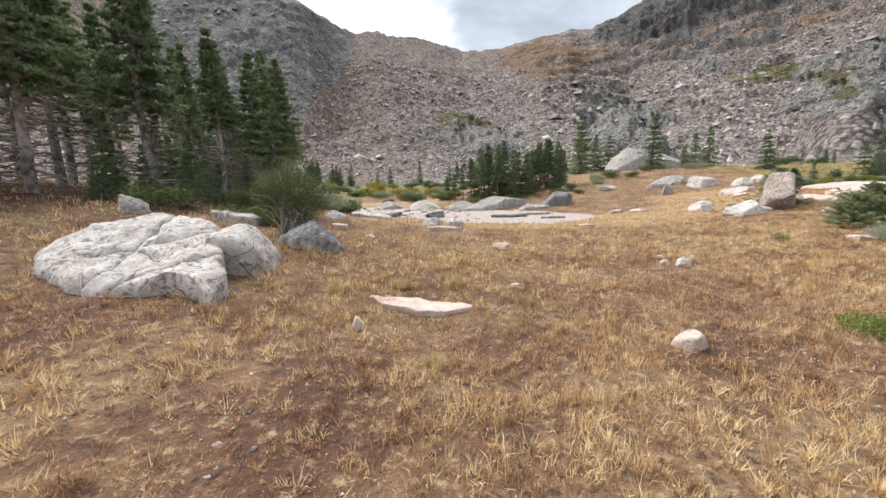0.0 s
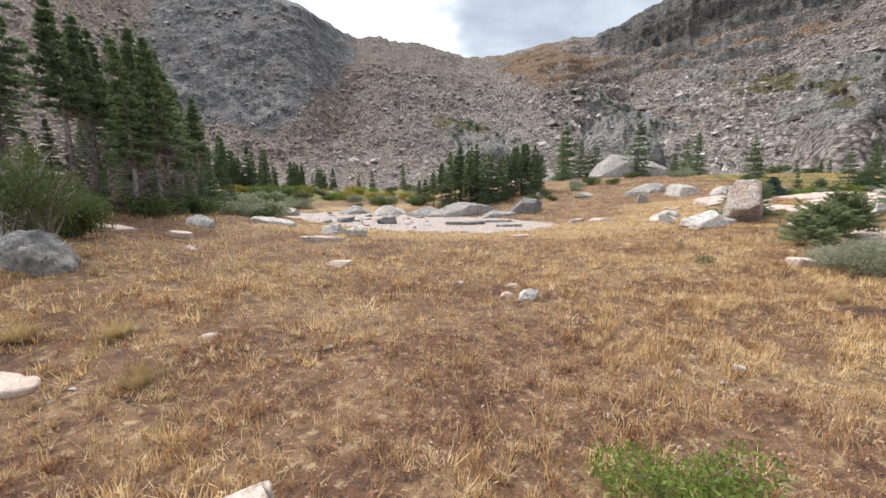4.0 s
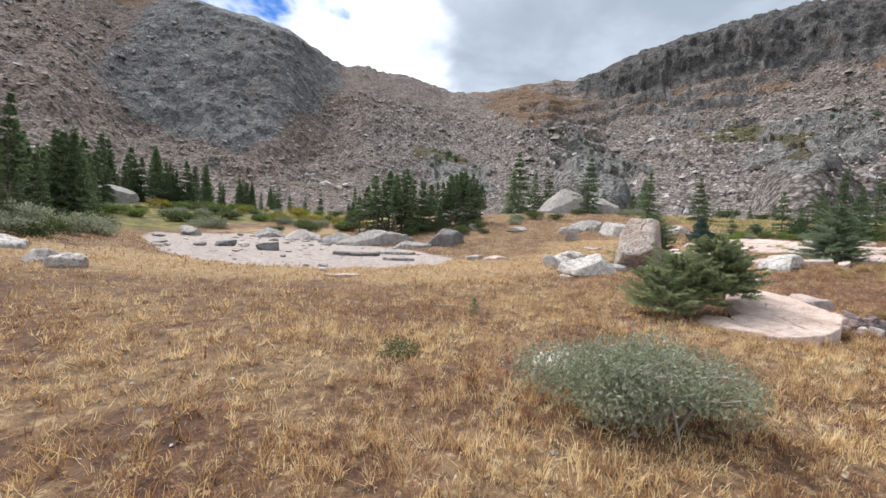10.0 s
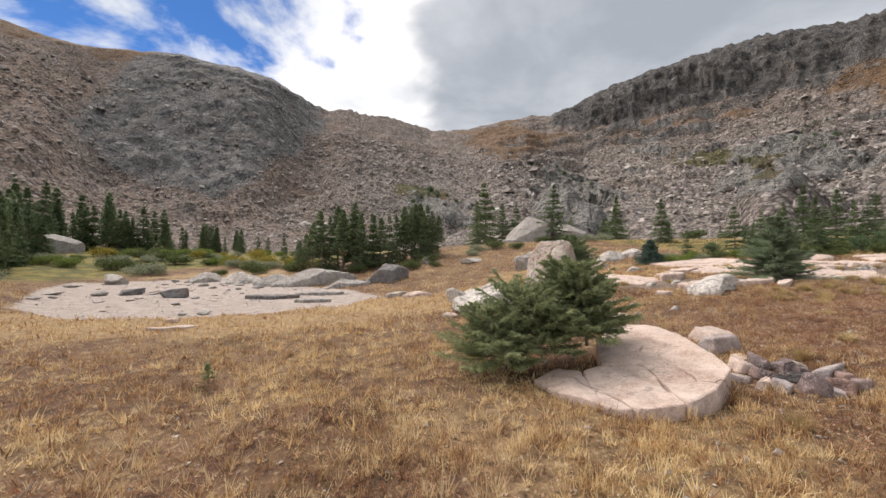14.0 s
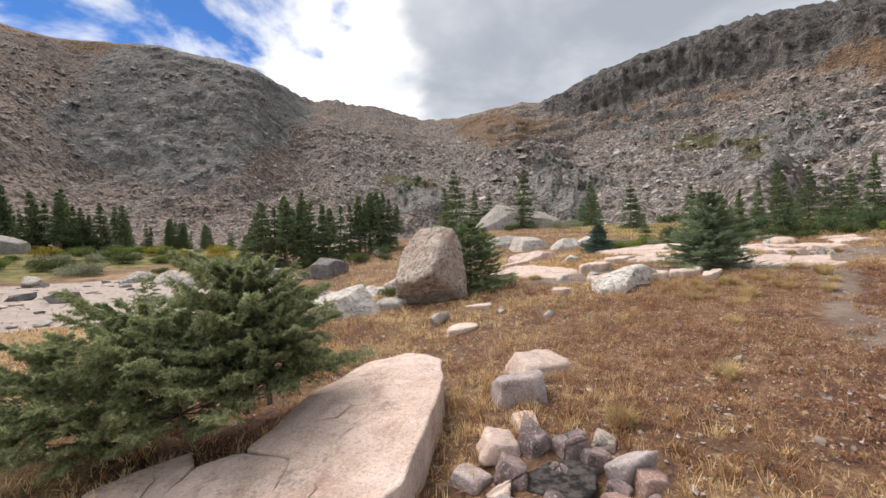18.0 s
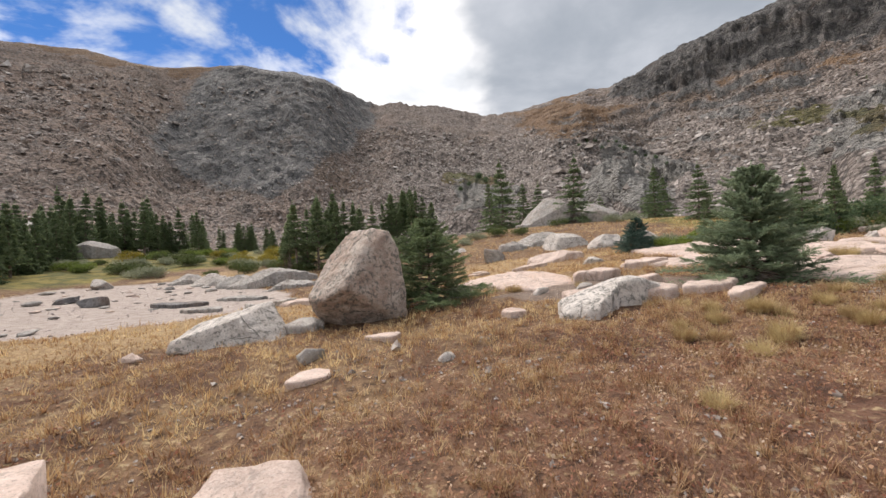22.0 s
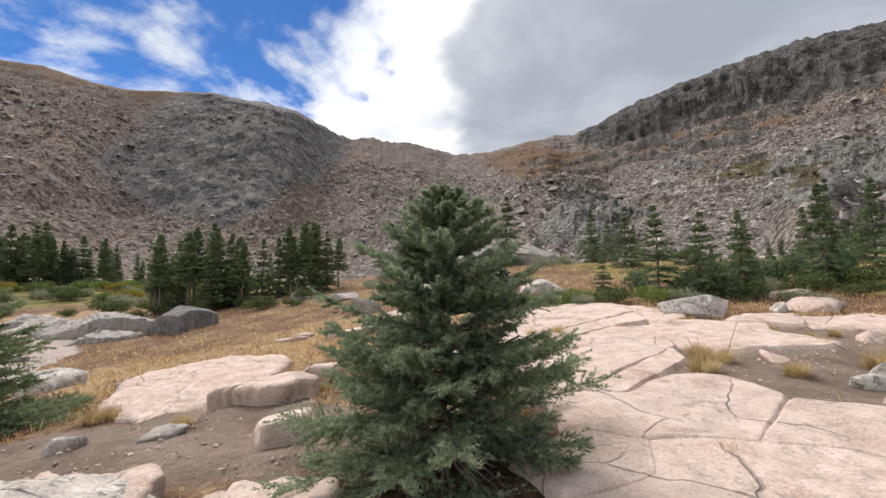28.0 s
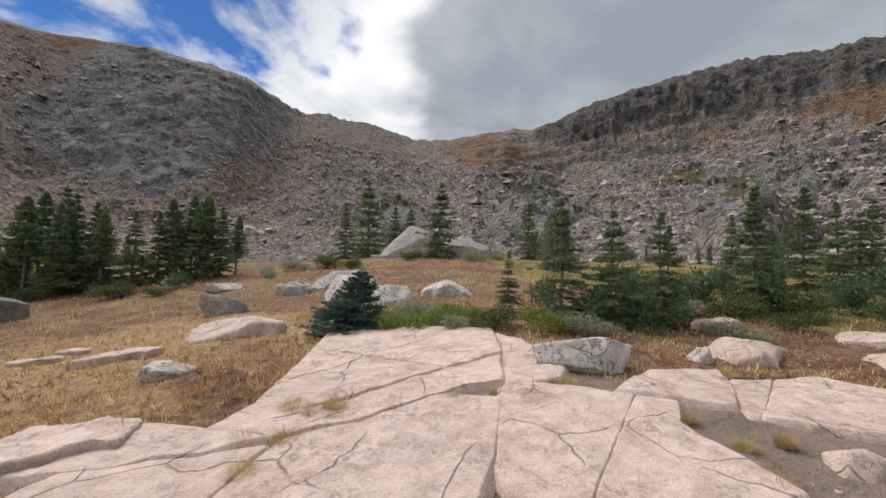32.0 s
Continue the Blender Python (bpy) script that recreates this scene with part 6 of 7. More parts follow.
# ---- shrubs ----
plant_shrub(9.98, 8.05, shrub_parts(2.1, 1.35, 0.80, 51, 13000, 0.042, LEAF_WILLOW, 70, 60, 0.13), "silvery grey-green willow bush beside a pale slab", name="willow_bush")
plant_shrub(4.35, 3.55, shrub_parts(0.85, 0.6, 0.34, 52, 3000, 0.035, LEAF_GREEN, 14, 10), "fresh green low shrub in the meadow", name="shrub")
plant_shrub(-2.95, 7.7, shrub_parts(1.7, 1.3, 1.85, 53, 9000, 0.055, LEAF_DULL, 60, 48, 0.15), "dull green bush with bare lower twigs behind boulders", name="shrub")
plant_shrub(-3.5, 9.0, shrub_parts(1.5, 1.2, 0.9, 56, 9000, 0.065, LEAF_DULL, 20, 16), "low dull green bush below a taller bush", name="shrub")
plant_shrub(8.1, 9.2, shrub_parts(0.6, 0.45, 0.22, 54, 900, 0.03, LEAF_DULL, 12, 7), "small half-bare brown shrub in the grass", name="shrub")
plant_shrub(9.35, 11.5, shrub_parts(0.7, 0.4, 0.2, 55, 700, 0.03, HERB, 14, 8), "low russet shrub beside a fir seedling", name="shrub")
BUSH = [shrub_parts(2.0, 1.6, 0.8, 60 + i, 1500, 0.13, m, 10, 12) for i, m in enumerate((LEAF_DULL, LEAF_WILLOW, LEAF_YELLOW, LEAF_GREEN))]


def bushes(places, kinds, label, group):
    for x, y, s in places:
        plant_shrub(x, y, BUSH[rnd.choice(kinds)], label, s, rnd.uniform(0, 360), "shrub", group)


bushes([(-6.6, 21.6, 1.1), (-7.6, 24.0, 1.2), (-9.4, 26.5, 1.2), (-5.8, 22.4, 0.9), (-8.6, 25.2, 1.1), (-6.9, 23.2, 1.0), (-10.6, 28.0, 1.2), (-4.9, 17.6, 1.0), (-4.4, 18.6, 0.9), (-5.5, 15.8, 0.9), (-6.2, 19.8, 1.2), (-5.2, 13.0, 0.8), (-5.8, 11.2, 0.8), (-6.8, 9.4, 0.9), (-4.7, 8.9, 0.6), (-5.4, 20.8, 1.1)], (0, 1), "green bush at the edge of the firs", "bushes of the forest edge")
bushes([(23.9, 25.4, 0.55), (24.5, 25.1, 0.55), (24.4, 26.0, 0.7), (25.2, 25.2, 0.62), (25.0, 24.8, 0.45), (25.8, 24.6, 0.6), (26.6, 24.2, 0.55), (27.2, 23.9, 0.5), (24.9, 26.6, 0.5), (28.2, 25.4, 0.7), (29.2, 25.0, 0.7), (30.2, 25.6, 0.7), (31.2, 25.2, 0.7), (32.4, 25.2, 0.8), (29.8, 23.9, 0.5), (31.4, 24.2, 0.5), (33.4, 24.2, 0.7), (34.8, 23.4, 0.7)], (0, 3, 1), "low green shrub behind the bedrock", "low shrubs behind the bedrock")
bushes([(rnd.uniform(2, 13), rnd.uniform(36.2, 38.6), rnd.uniform(0.6, 1.0)) for i in range(9)], (0,), "low green shrub below the grove", "shrubs below the grove")
bushes([(rnd.uniform(-26, 2), rnd.uniform(42, 62), rnd.uniform(0.8, 1.5)) for i in range(84)], (0, 0, 2, 3, 1), "green and yellow willow shrub on the valley floor", "willow shrubs on the valley floor")
bushes([(17.2, 43, 1.0), (19, 44, 1.2), (20.6, 42.5, 0.9), (16.2, 40.6, 0.8), (24.5, 46.5, 1.0), (29, 45.5, 1.0), (31, 47, 1.1), (17.0, 19.2, 0.35), (16.9, 19.6, 0.4), (14.2, 18.6, 0.35)], (0, 1), "low green shrub among pale rocks", "shrubs among the rocks")
bushes([(rnd.uniform(40, 62), rnd.uniform(24, 60), rnd.uniform(0.9, 1.5)) for i in range(16)], (0,), "low green shrub below the scree slope", "shrubs below the scree")


# ---- low dark firs on the ribs of the slope ----
def slope_point(az, el):
    grid = CIRQUE[0][:, 20:200].reshape(-1, 3)
    d = grid - np.array([HUB[0], HUB[1], 1.5])
    a, e = np.degrees(np.arctan2(d[:, 0], d[:, 1])), np.degrees(np.arctan2(d[:, 2], np.hypot(d[:, 0], d[:, 1])))
    return grid[np.argmin((a - az) ** 2 + (e - el) ** 2)]


MAT_FIR = shrub_parts(2.2, 2.0, 2.0, 66, 900, 0.26, NEEDLES_MID, 8, 10)
for az, el, size in ((15.9, 12.9, 1.6), (16.8, 13.4, 2.2), (17.8, 12.9, 1.9), (18.6, 12.2, 1.3), (21.5, 11.4, 1.8), (22.6, 10.9, 1.4), (20.6, 12.0, 1.2), (17.2, 12.5, 1.2), (19.4, 12.9, 1.5), (20.2, 12.6, 1.4), (16.3, 12.0, 1.3), (23.6, 10.3, 1.6), (24.8, 9.8, 1.3), (26.2, 9.2, 1.2), (5.4, 8.4, 1.3), (6.2, 8.0, 1.2), (-0.8, 8.3, 1.4), (47, 12.6, 1.6), (48.5, 12.9, 1.5), (50, 12.4, 1.7), (51.5, 11.8, 1.4), (49.2, 11.6, 1.2), (0.2, 8.9, 1.8), (1.4, 9.5, 2.2), (2.8, 9.3, 2.0), (4.2, 9.0, 1.4), (3.4, 9.7, 1.2)):
    az, el = az + rnd.uniform(-0.3, 0.3), el + rnd.uniform(-0.25, 0.25)
    x, y, z = slope_point(az, el)
    plant_shrub(x, y, MAT_FIR, "dark matted low fir on a rock rib of the slope", size * rnd.uniform(0.85, 1.15), rnd.uniform(0, 360), "matted_fir", "matted firs on the slope", z=z - 0.8)

for x, y, size in ((27.7, 24.7, 0.8), (28.5, 24.5, 0.9), (29.4, 25.2, 1.0), (30.6, 26.2, 1.0), (31.4, 26.6, 1.1), (29.9, 27.2, 1.2), (32.6, 26.2, 1.0), (34.2, 25.6, 1.0), (36.0, 25.4, 1.1), (37.6, 27.0, 1.2), (27.8, 27.6, 0.9), (33.8, 28.6, 1.1), (35.6, 28.8, 1.2)):
    plant_shrub(x, y, MAT_FIR, "low dark fir thicket below taller firs", 0.48 * size, rnd.uniform(0, 360), "low_fir", "low firs behind the bedrock")

for i in range(16):
    x, y, z = slope_point(rnd.uniform(42, 55), rnd.gauss(13.2, 0.9))
    plant_fir(x, y, SPIRE[i % 3], "small dark fir on a rock rib high on the slope", rnd.uniform(0.25, 0.55), rnd.uniform(0, 360), z=z - 0.2, group="firs high on the slope")

# ---- ground cover ----
TRAIL = np.array([(x, y) for _, x, y, *_ in PATH])


def off_trail(x, y):
    best = np.full(len(x), 1e9)
    for (ax, ay), (bx, by) in zip(TRAIL[:-1], TRAIL[1:]):
        dx, dy = bx - ax, by - ay
        t = np.clip(((x - ax) * dx + (y - ay) * dy) / (dx * dx + dy * dy + 1e-9), 0, 1)
        best = np.minimum(best, np.hypot(x - ax - t * dx, y - ay - t * dy))
    return best


def growing(x, y):
    """Which places are turf: not pond, bare soil, bedrock or boulder."""
    ok = (inside(x, y, POND, 1.0) < 0.5)
    for ring in DIRT:
        ok &= inside(x, y, ring, 1.0) + 0.35 * fractal(x, y, 96, 0.7, 3) < 0.5
    for ring in PLATES:
        ok &= inside(x, y, np.array(ring), 0.1) < 0.3
    for cx, cy, cr in BARE:
        ok &= np.hypot(x - cx, y - cy) > cr
    return ok


def scatter(seed, near, far, per, bounds=(-14, 44, -5, 48)):
    """Random places between two distances from the trail, per square metre."""
    r = np.random.RandomState(seed)
    x0, x1, y0, y1 = bounds
    n = int((x1 - x0) * (y1 - y0) * per)
    x, y = r.uniform(x0, x1, n), r.uniform(y0, y1, n)
    d = off_trail(x, y)
    keep = (d >= near) & (d < far)
    x, y = x[keep], y[keep]
    keep = growing(x, y)
    return x[keep], y[keep], r


def grass_blades(x, y, r, tall, wide, droop, plain):
    n = len(x)
    z = land(x, y)
    a = r.uniform(0, 6.283, n)
    lean = r.uniform(0.1, 1.0, n) * droop
    patch = 0.75 + 0.3 * waves(x, y, 91, 2.6) + 0.40 * waves(x, y, 94, 0.4) + 0.55 * grain(x / 0.13, y / 0.13, 97)
    h = tall * r.uniform(0.45, 1.25, n) * np.clip(patch, 0.18, 1.9) * (1 - 0.45 * russet(x, y))
    base = np.stack([x, y, z - 0.01], -1)
    side = np.stack([np.cos(a), np.sin(a), 0 * a], -1) * (wide * r.uniform(0.6, 1.3, n))[:, None]
    b = r.uniform(0, 6.283, n)
    bend = np.stack([np.cos(b), np.sin(b), 0 * b], -1)
    mid = base + bend * (h * lean * 0.35)[:, None] + np.array([0, 0, 1.0]) * (h * 0.6)[:, None]
    tip = base + bend * (h * lean)[:, None] + np.array([0, 0, 1.0]) * (h * (1 - 0.35 * lean))[:, None]
    if plain:
        v = np.stack([base - side / 2, base + side / 2, tip], 1).reshape(-1, 3)
        return v, np.arange(len(v)).reshape(-1, 3)
    v = np.stack([base - side / 2, base + side / 2, mid + side * 0.35, mid - side * 0.35, tip], 1).reshape(-1, 3)
    i = np.arange(n)[:, None] * 5
    f = np.concatenate([i + [0, 1, 2], i + [0, 2, 3], i + [3, 2, 4]])
    return v, f


def leaves(x, y, r, size):
    n = len(x)
    p = np.stack([x, y, land(x, y) + r.uniform(0.005, 0.05, n)], -1)
    to = r.normal(size=(n, 3)) * np.array([1, 1, 0.55]) + np.array([0, 0, 0.25])
    to /= np.linalg.norm(to, axis=1)[:, None]
    side = np.cross(to, r.normal(size=(n, 3)))
    side /= np.linalg.norm(side, axis=1)[:, None]
    s = (size * r.uniform(0.5, 1.4, n))[:, None]
    v = np.stack([p, p + to * s * 0.5 + side * s * 0.32, p + to * s, p + to * s * 0.5 - side * s * 0.32], 1).reshape(-1, 3)
    return v, np.concatenate([np.arange(n)[:, None] * 4 + [0, 1, 2], np.arange(n)[:, None] * 4 + [0, 2, 3]])


def clumped(x, y, r, size, seed, floor=0.15):
    keep = r.uniform(0, 1, len(x)) < np.clip(0.5 + 0.5 * waves(x, y, seed, size) + 0.7 * grain(x / 0.13, y / 0.13, 97), floor, 1)
    return x[keep], y[keep]


def cover():
    pieces = []
    for seed, near, far, per, tall, wide in ((1, 0, 2.6, 2000, 0.12, 0.0066), (2, 2.6, 6.5, 900, 0.13, 0.011), (3, 6.5, 14, 230, 0.14, 0.022), (4, 14, 32, 50, 0.15, 0.05)):
        x, y, r = scatter(seed, near, far, per)
        x, y = clumped(x, y, r, 0.9, 92, 0.12)
        pieces.append(grass_blades(x, y, r, tall, wide, 1.1, near > 0))
    v, f = join(pieces)
    me = mesh_of("dry_grass", v, f, GRASS, smooth=False)
    field(me, "russet", russet(v[:, 0], v[:, 1]))
    tagged(new("dry_grass", me), "short dry golden-brown sedge covering the meadow", "grass", kind="stuff")
    pieces = []
    for seed, near, far, per, size in ((5, 0, 3.0, 1100, 0.024), (6, 3.0, 8, 240, 0.034)):
        x, y, r = scatter(seed, near, far, per)
        keep = r.uniform(0, 1, len(x)) < 0.15 + 0.85 * russet(x, y)
        x, y = x[keep], y[keep]
        pieces.append(leaves(x, y, r, size))
    v, f = join(pieces)
    tagged(new("ground_leaves", mesh_of("ground_leaves", v, f, HERB, smooth=False)), "small russet autumn leaves of low ground plants", "ground plants", kind="stuff")


cover()


def tuft_mesh(seed, n, tall, wide):
    r = np.random.RandomState(seed)
    a, q = r.uniform(0, 6.283, n), np.sqrt(r.uniform(0, 1, n)) * 0.10
    base = np.stack([np.cos(a) * q, np.sin(a) * q, 0 * a], -1)
    out = np.stack([np.cos(a), np.sin(a), 0 * a], -1) * r.uniform(0.2, 1, (n, 1)) + r.normal(size=(n, 3)) * 0.45
    h = tall * r.uniform(0.6, 1.2, n)[:, None]
    up = np.array([0, 0, 1.0])
    side = np.stack([-np.sin(a), np.cos(a), 0 * a], -1) * wide
    mid = base + out * h * 0.35 + up * h * 0.55
    tip = base + out * h * 0.85 + up * h * 0.75
    v = np.stack([base - side, base + side, mid + side * 0.7, mid - side * 0.7, tip], 1).reshape(-1, 3)
    i = np.arange(n)[:, None] * 5
    return mesh_of("grass_tuft", v, np.concatenate([i + [0, 1, 2], i + [0, 2, 3], i + [3, 2, 4]]), TUFT, smooth=False)


TUFTS = [tuft_mesh(70 + i, 700, 0.15, 0.0022) for i in range(4)]
BEDROCK_TUFTS = [(24.62, 19.5, 1.1), (24.75, 19.3, 0.9), (23.3, 17.22, 0.7), (23.42, 17.25, 0.6), (22.2, 15.4, 1.2), (22.4, 15.6, 1), (20.15, 14.75, 1.1), (21.1, 15, 1), (19.75, 14.45, 0.9), (20.6, 15.4, 0.8), (26.1, 18.95, 1.2), (26.4, 19.1, 1), (24.25, 18.85, 1.1), (24.9, 18.55, 0.8), (21.6, 15.9, 0.9), (23.2, 20.82, 0.8), (22.9, 20.85, 0.7), (23.5, 21.2, 0.6), (26.75, 21.3, 0.7), (25.9, 21.75, 0.7), (27, 19.2, 0.9), (26.7, 20.4, 0.6), (18.9, 13.6, 0.8), (19.4, 15, 0.9), (17.6, 12.2, 0.8)]
MEADOW_TUFTS = [(9, 6.4, 1), (8.6, 5.9, 1.1), (8.9, 5.3, 0.9), (8.2, 6.7, 0.8), (1, 4.6, 0.8), (-0.6, 5.3, 1), (0.2, 5.4, 0.9), (-1.4, 4.9, 0.9), (-0.1, 3, 0.7), (20.2, 19.45, 0.8), (19.3, 19.2, 0.8), (18, 18.9, 0.8), (16.3, 11.6, 0.8), (16.1, 10.3, 0.9), (14.6, 10, 0.8)]
TRAIL_TUFTS = [(20.43, 15.48, 0.99), (21.22, 15.61, 0.87), (22.62, 16.28, 1.12), (20.09, 15.74, 0.74), (19.96, 15.46, 0.81), (21.42, 15.23, 0.62), (19.98, 16.17, 0.68), (20.43, 15.49, 0.93), (19.97, 15.42, 0.74), (20.06, 14.64, 0.74), (19.69, 14.96, 0.81), (20.12, 15.82, 0.62), (21.12, 15.22, 0.74), (21.23, 15.69, 0.68), (21.78, 14.87, 0.74), (21.26, 14.51, 0.81), (19.54, 15.39, 0.68)]
JOINT_TUFTS = [(25.03, 21.45, 0.6), (25.73, 21.6, 0.9), (26.58, 20.9, 0.7), (23.47, 21.34, 0.8), (23.06, 20.36, 0.7), (24.59, 21.53, 0.6), (27.06, 20.42, 0.6), (27.97, 21.96, 0.7), (26.48, 19.92, 0.7), (23.09, 21.42, 0.8), (23.28, 21.25, 0.6), (19.24, 18.45, 0.7), (19.29, 19.07, 0.7), (18.11, 19.01, 0.8)]
for i, (x, y, s) in enumerate(BEDROCK_TUFTS + MEADOW_TUFTS + TRAIL_TUFTS + JOINT_TUFTS):
    ob = new("grass_tuft", TUFTS[i % 4])
    ob.matrix_world = pose(x, y, height(x, y) - 0.01, 0, 0, i * 57) @ Matrix.Scale(s, 4)
    tagged(ob, "straw-yellow tuft of dry bunch grass", "grass tuft", "tufts of bunch grass")


def tussocks(name, seed, per, far, bounds, mat, tall, label, floor=0.0, blades_each=26, near=0.0, wide=0.004, spread=0.055):
    """Many small clumps of grass in one mesh."""
    x, y, r = scatter(seed, near, far, per, bounds)
    keep = r.uniform(0, 1, len(x)) < np.clip(0.5 + 0.9 * fractal(x, y, seed, 1.7, 3), floor, 1)
    x, y = x[keep], y[keep]
    n = len(x)
    size = r.uniform(0.5, 1.3, n)
    a, q = r.uniform(0, 6.283, (n, blades_each)), np.sqrt(r.uniform(0, 1, (n, blades_each))) * spread * size[:, None]
    bx, by = (x[:, None] + np.cos(a) * q).ravel(), (y[:, None] + np.sin(a) * q).ravel()
    base = np.stack([bx, by, land(bx, by) - 0.01], -1)
    h = (tall * size[:, None] * r.uniform(0.5, 1.2, (n, blades_each))).ravel()[:, None]
    out = np.stack([np.cos(a), np.sin(a), 0 * a], -1).reshape(-1, 3) * r.uniform(0.1, 0.9, (n * blades_each, 1)) + r.normal(size=(n * blades_each, 3)) * 0.25
    tip = base + out * h + np.array([0, 0, 0.85]) * h
    side = np.stack([-np.sin(a), np.cos(a), 0 * a], -1).reshape(-1, 3) * wide
    v = np.stack([base - side, base + side, tip], 1).reshape(-1, 3)
    me = mesh_of(name, v, np.arange(len(v)).reshape(-1, 3), mat, smooth=False)
    field(me, "tone", np.repeat(r.uniform(-0.24, 0.24, n), blades_each * 3))
    field(me, "russet", np.repeat(0.8 * russet(x, y), blades_each * 3))
    tagged(new(name, me), label, "grass", kind="stuff")


tussocks("sedge_tussock", 105, 70, 3.2, (-6, 28, -5, 22), GRASS, 0.085, "dense brown and straw clumps of sedge beside the path", 0.45, 15, 0.0, 0.0042, 0.035)
tussocks("meadow_tussock", 106, 24, 8.5, (-10, 30, -5, 28), GRASS, 0.11, "brown and straw clumps of sedge across the meadow", 0.4, 10, 3.2, 0.008, 0.06)
tussocks("straw_tussock", 101, 10, 6.5, (-14, 34, -5, 30), STRAW, 0.085, "pale straw-coloured clumps of sedge in the turf")
tussocks("golden_sedge", 104, 16, 9, (6.5, 13.2, 7.2, 13.5), STRAW, 0.12, "long golden sedge beside the cracked slab")
tussocks("green_sedge", 102, 30, 8, (-5.5, 1.6, 3.6, 8.6), TUFT, 0.10, "yellow-green sedge round the white outcrop", 0.1)
tussocks("trailside_sedge", 103, 14, 6, (17.2, 25, 11, 16.9), TUFT, 0.085, "yellow clumps of sedge beside the trail", 0.1)


def loose_stones(name, x, y, z, size, seed, mat, label):
    """Many small angular stones in one mesh."""
    r = np.random.RandomState(seed)
    n = len(x)
    shape = np.array([(1, 0, 0), (-1, 0, 0), (0, 1, 0), (0, -1, 0), (0, 0, 1), (0, 0, -1), (0.62, 0.62, 0.5), (-0.62, 0.5, 0.55), (0.1, -0.7, 0.6)])
    faces = np.array([(4, 6, 7), (4, 7, 8), (4, 8, 6), (0, 2, 6), (2, 7, 6), (2, 1, 7), (1, 8, 7), (1, 3, 8), (3, 0, 8), (0, 6, 8)])
    v = shape[None] * (1 + 0.35 * r.normal(size=(n, 9, 1))) * r.uniform(0.55, 1.2, (n, 1, 3)) * (size * np.exp(r.normal(size=n) * 0.45))[:, None, None] * np.array([1, 1, 0.95])
    a = r.uniform(0, 6.283, n)
    c, s = np.cos(a)[:, None], np.sin(a)[:, None]
    v = np.stack([v[..., 0] * c - v[..., 1] * s, v[..., 0] * s + v[..., 1] * c, v[..., 2]], -1) + np.stack([x, y, z], -1)[:, None]
    f = faces[None] + (np.arange(n) * 9)[:, None, None]
    return tagged(new(name, mesh_of(name, v.reshape(-1, 3), f.reshape(-1, 3), mat, smooth=False)), label, "stones", kind="stuff")


def talus_stone(k):
    p = place(k)
    tone = k.ramp(island(k), (0.0, (0.22, 0.19, 0.17)), (0.45, (0.33, 0.285, 0.255)), (0.8, (0.43, 0.38, 0.35)), (1.0, (0.52, 0.48, 0.45)))
    return k.mix(k.math("MULTIPLY", k.step(k.noise(p, 1.6, 4, 0.7), 0.5, 0.7), 0.4), tone, (0.12, 0.115, 0.11)), 0.9, None


TALUS = material("talus_stone", talus_stone)


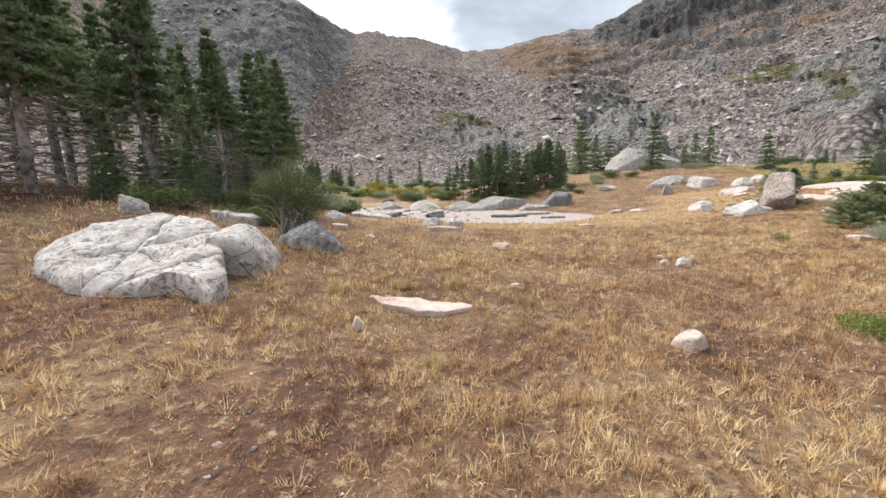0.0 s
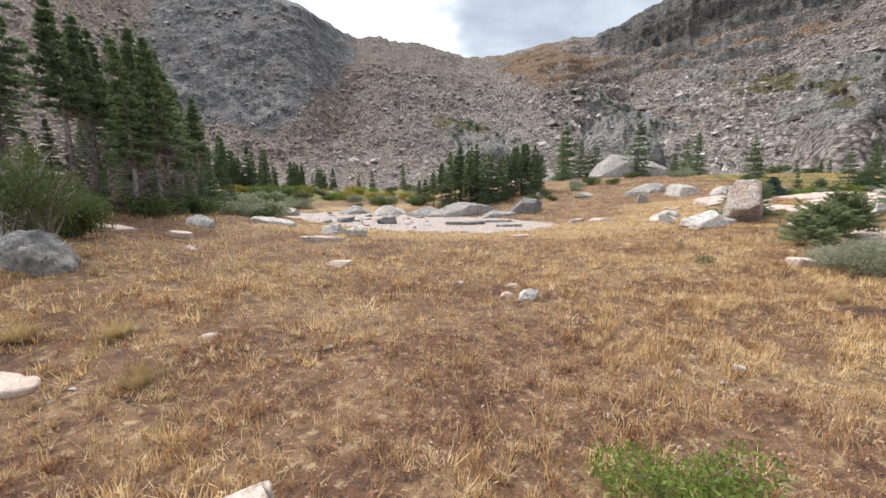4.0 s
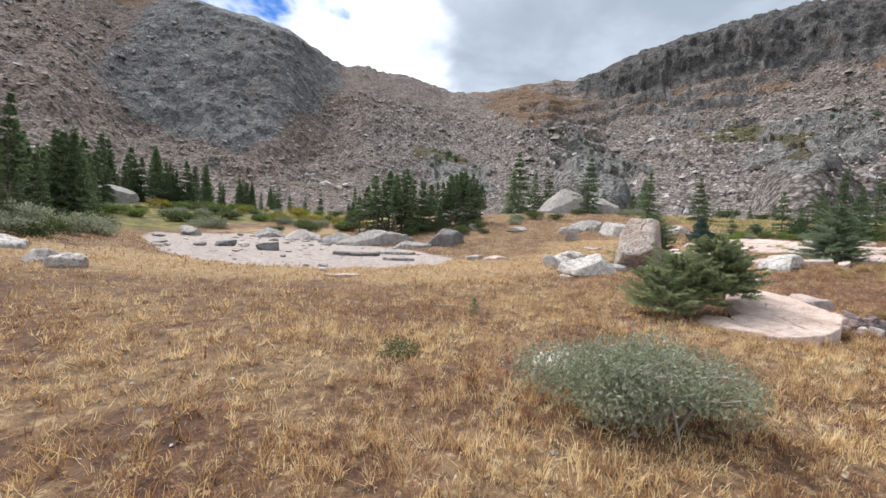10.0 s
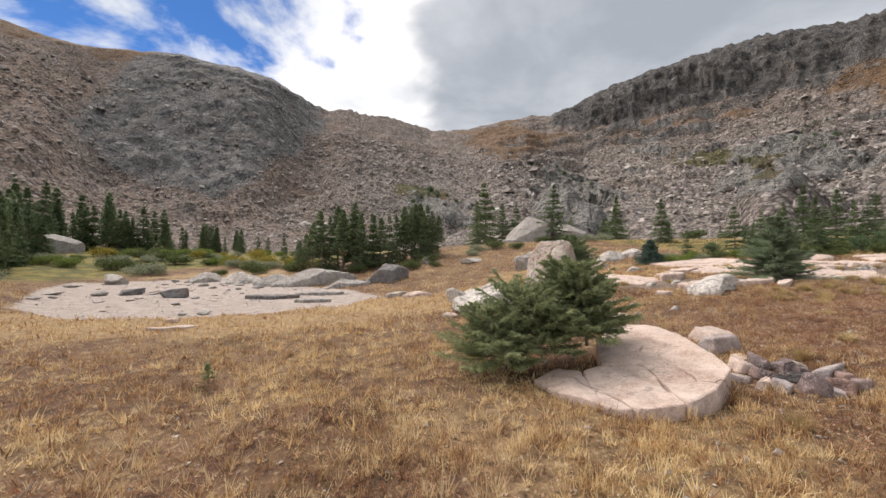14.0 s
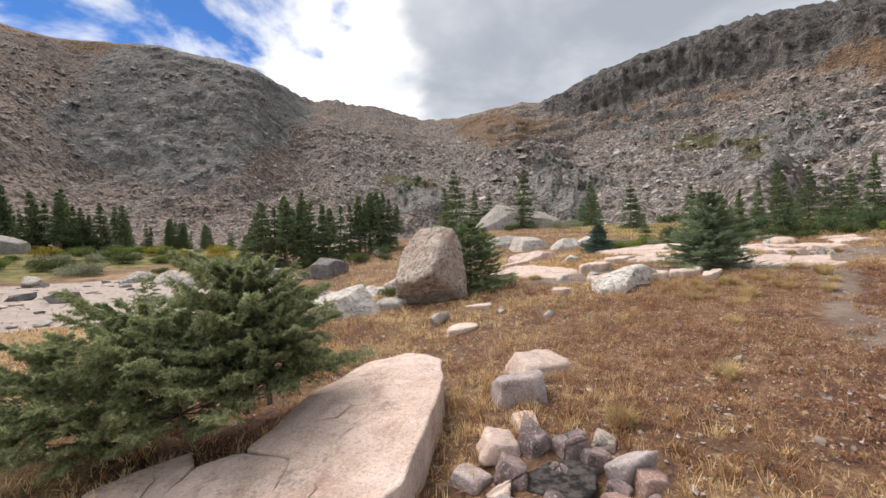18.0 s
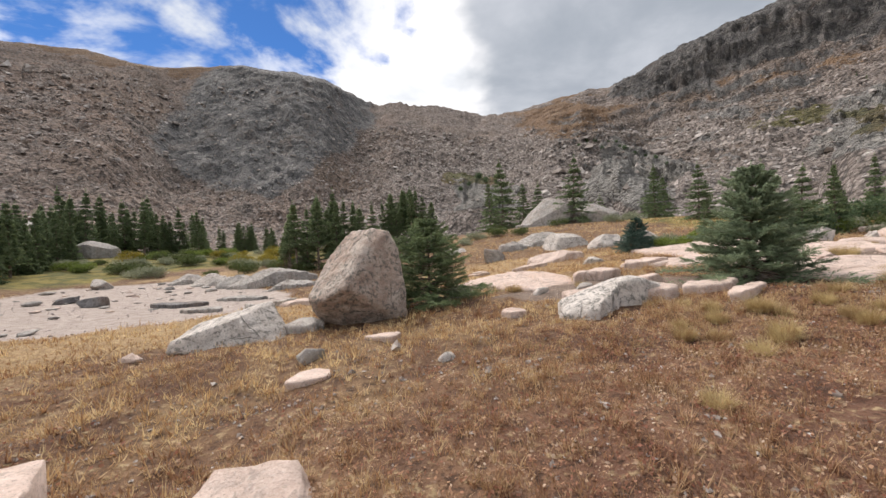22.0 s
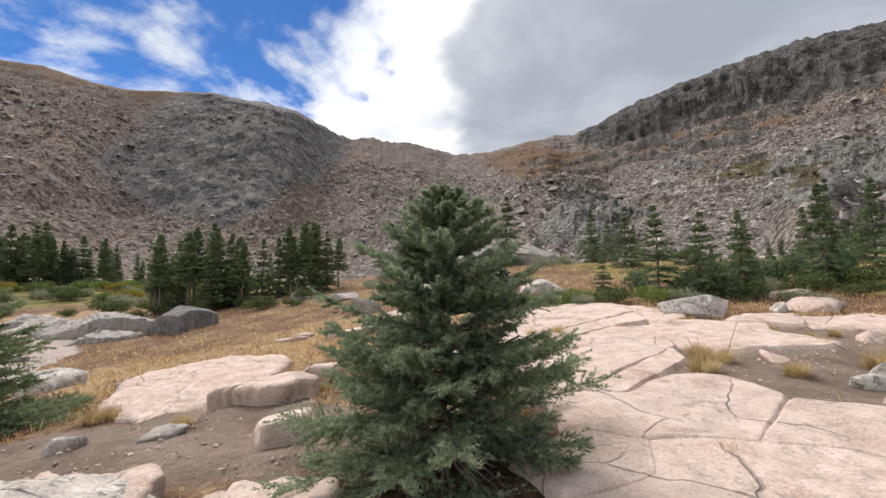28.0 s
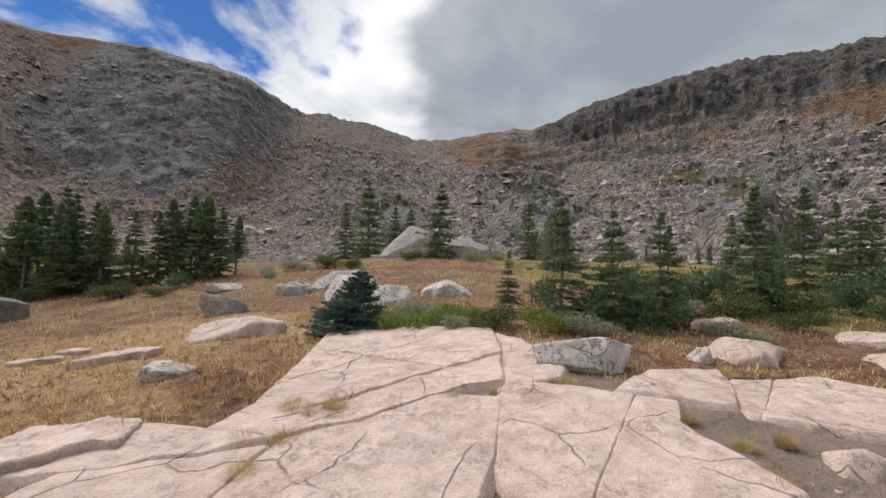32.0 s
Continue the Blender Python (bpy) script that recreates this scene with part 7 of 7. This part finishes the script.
def talus():
    r = np.random.RandomState(77)
    grid, cliff, sward = CIRQUE
    dist = np.hypot(grid[..., 0] - 12, grid[..., 1] - 12)
    weight = np.where((dist < 330) & (dist > 70), (1 - 0.85 * cliff) * (1 - 0.9 * np.clip(1.6 * sward, 0, 1)) * dist ** 0.5, 0).ravel()
    d = grid.reshape(-1, 3) - np.array([12, 12, 1.5])
    az, el = np.degrees(np.arctan2(d[:, 0], d[:, 1])), np.degrees(np.arctan2(d[:, 2], np.hypot(d[:, 0], d[:, 1])))
    weight = np.where(el < np.interp(az, SKY_AZ, SKY_EL) - 1.6, weight, 0)
    pick = r.choice(len(weight), 32000, p=weight / weight.sum())
    p = grid.reshape(-1, 3)[pick] + r.normal(size=(len(pick), 3)) * np.array([1.2, 1.2, 0])
    far = dist.ravel()[pick]
    lower = np.where((az > 12) & (az < 75) & (el > 3) & (el < 12), 1 - 0.9 * cliff.ravel(), 0) + np.where((az > -25) & (az <= 12) & (el > 2) & (el < 6), 0.6 * (1 - cliff.ravel()), 0)
    big = r.choice(len(lower), 2000, p=lower / lower.sum())
    b = grid.reshape(-1, 3)[big]
    loose_stones("scree_boulders", b[:, 0], b[:, 1], b[:, 2] - 0.002 * dist.ravel()[big], 0.0036 * dist.ravel()[big] + 0.1, 79, TALUS, "pale boulders strewn over the lower slopes")
    loose_stones("scree_stones", p[:, 0], p[:, 1], p[:, 2] - 0.0012 * far, 0.0023 * far + 0.05, 78, TALUS, "pale angular stones of the scree slopes")


talus()


def gravel():
    x, y, r = scatter(81, 0, 5, 18)
    loose_stones("turf_gravel", x, y, land(x, y), np.full(len(x), 0.010), 82, TALUS, "tiny pale pebbles in the turf")
    x, y, r = scatter(86, 0, 4.5, 70, (13, 27, 8, 21))
    keep = r.uniform(0, 1, len(x)) < np.clip(0.35 + 0.9 * fractal(x, y, 98, 1.3, 3), 0.05, 1)
    x, y = x[keep], y[keep]
    loose_stones("turf_pebbles", x, y, land(x, y) + 0.006, np.full(len(x), 0.013), 87, TALUS, "pale pebbles among the russet turf")
    r = np.random.RandomState(83)
    x, y = r.uniform(17, 33, 9000), r.uniform(9, 20, 9000)
    ok = np.zeros(len(x), bool)
    for ring in DIRT:
        ok |= inside(x, y, ring, 0.8) > 0.6
    x, y = x[ok], y[ok]
    loose_stones("soil_gravel", x, y, land(x, y), np.full(len(x), 0.011), 84, ROCK_PINK, "fine pink gravel on bare soil")
    x, y = r.uniform(-13, 10, 5000), r.uniform(18, 41, 5000)
    ok = inside(x, y, POND, 0.8) > 0.7
    x, y = x[ok], y[ok]
    loose_stones("pond_gravel", x, y, land(x, y), np.full(len(x), 0.018), 85, ROCK_MAUVE, "pale gravel on the dry pond bed")


gravel()
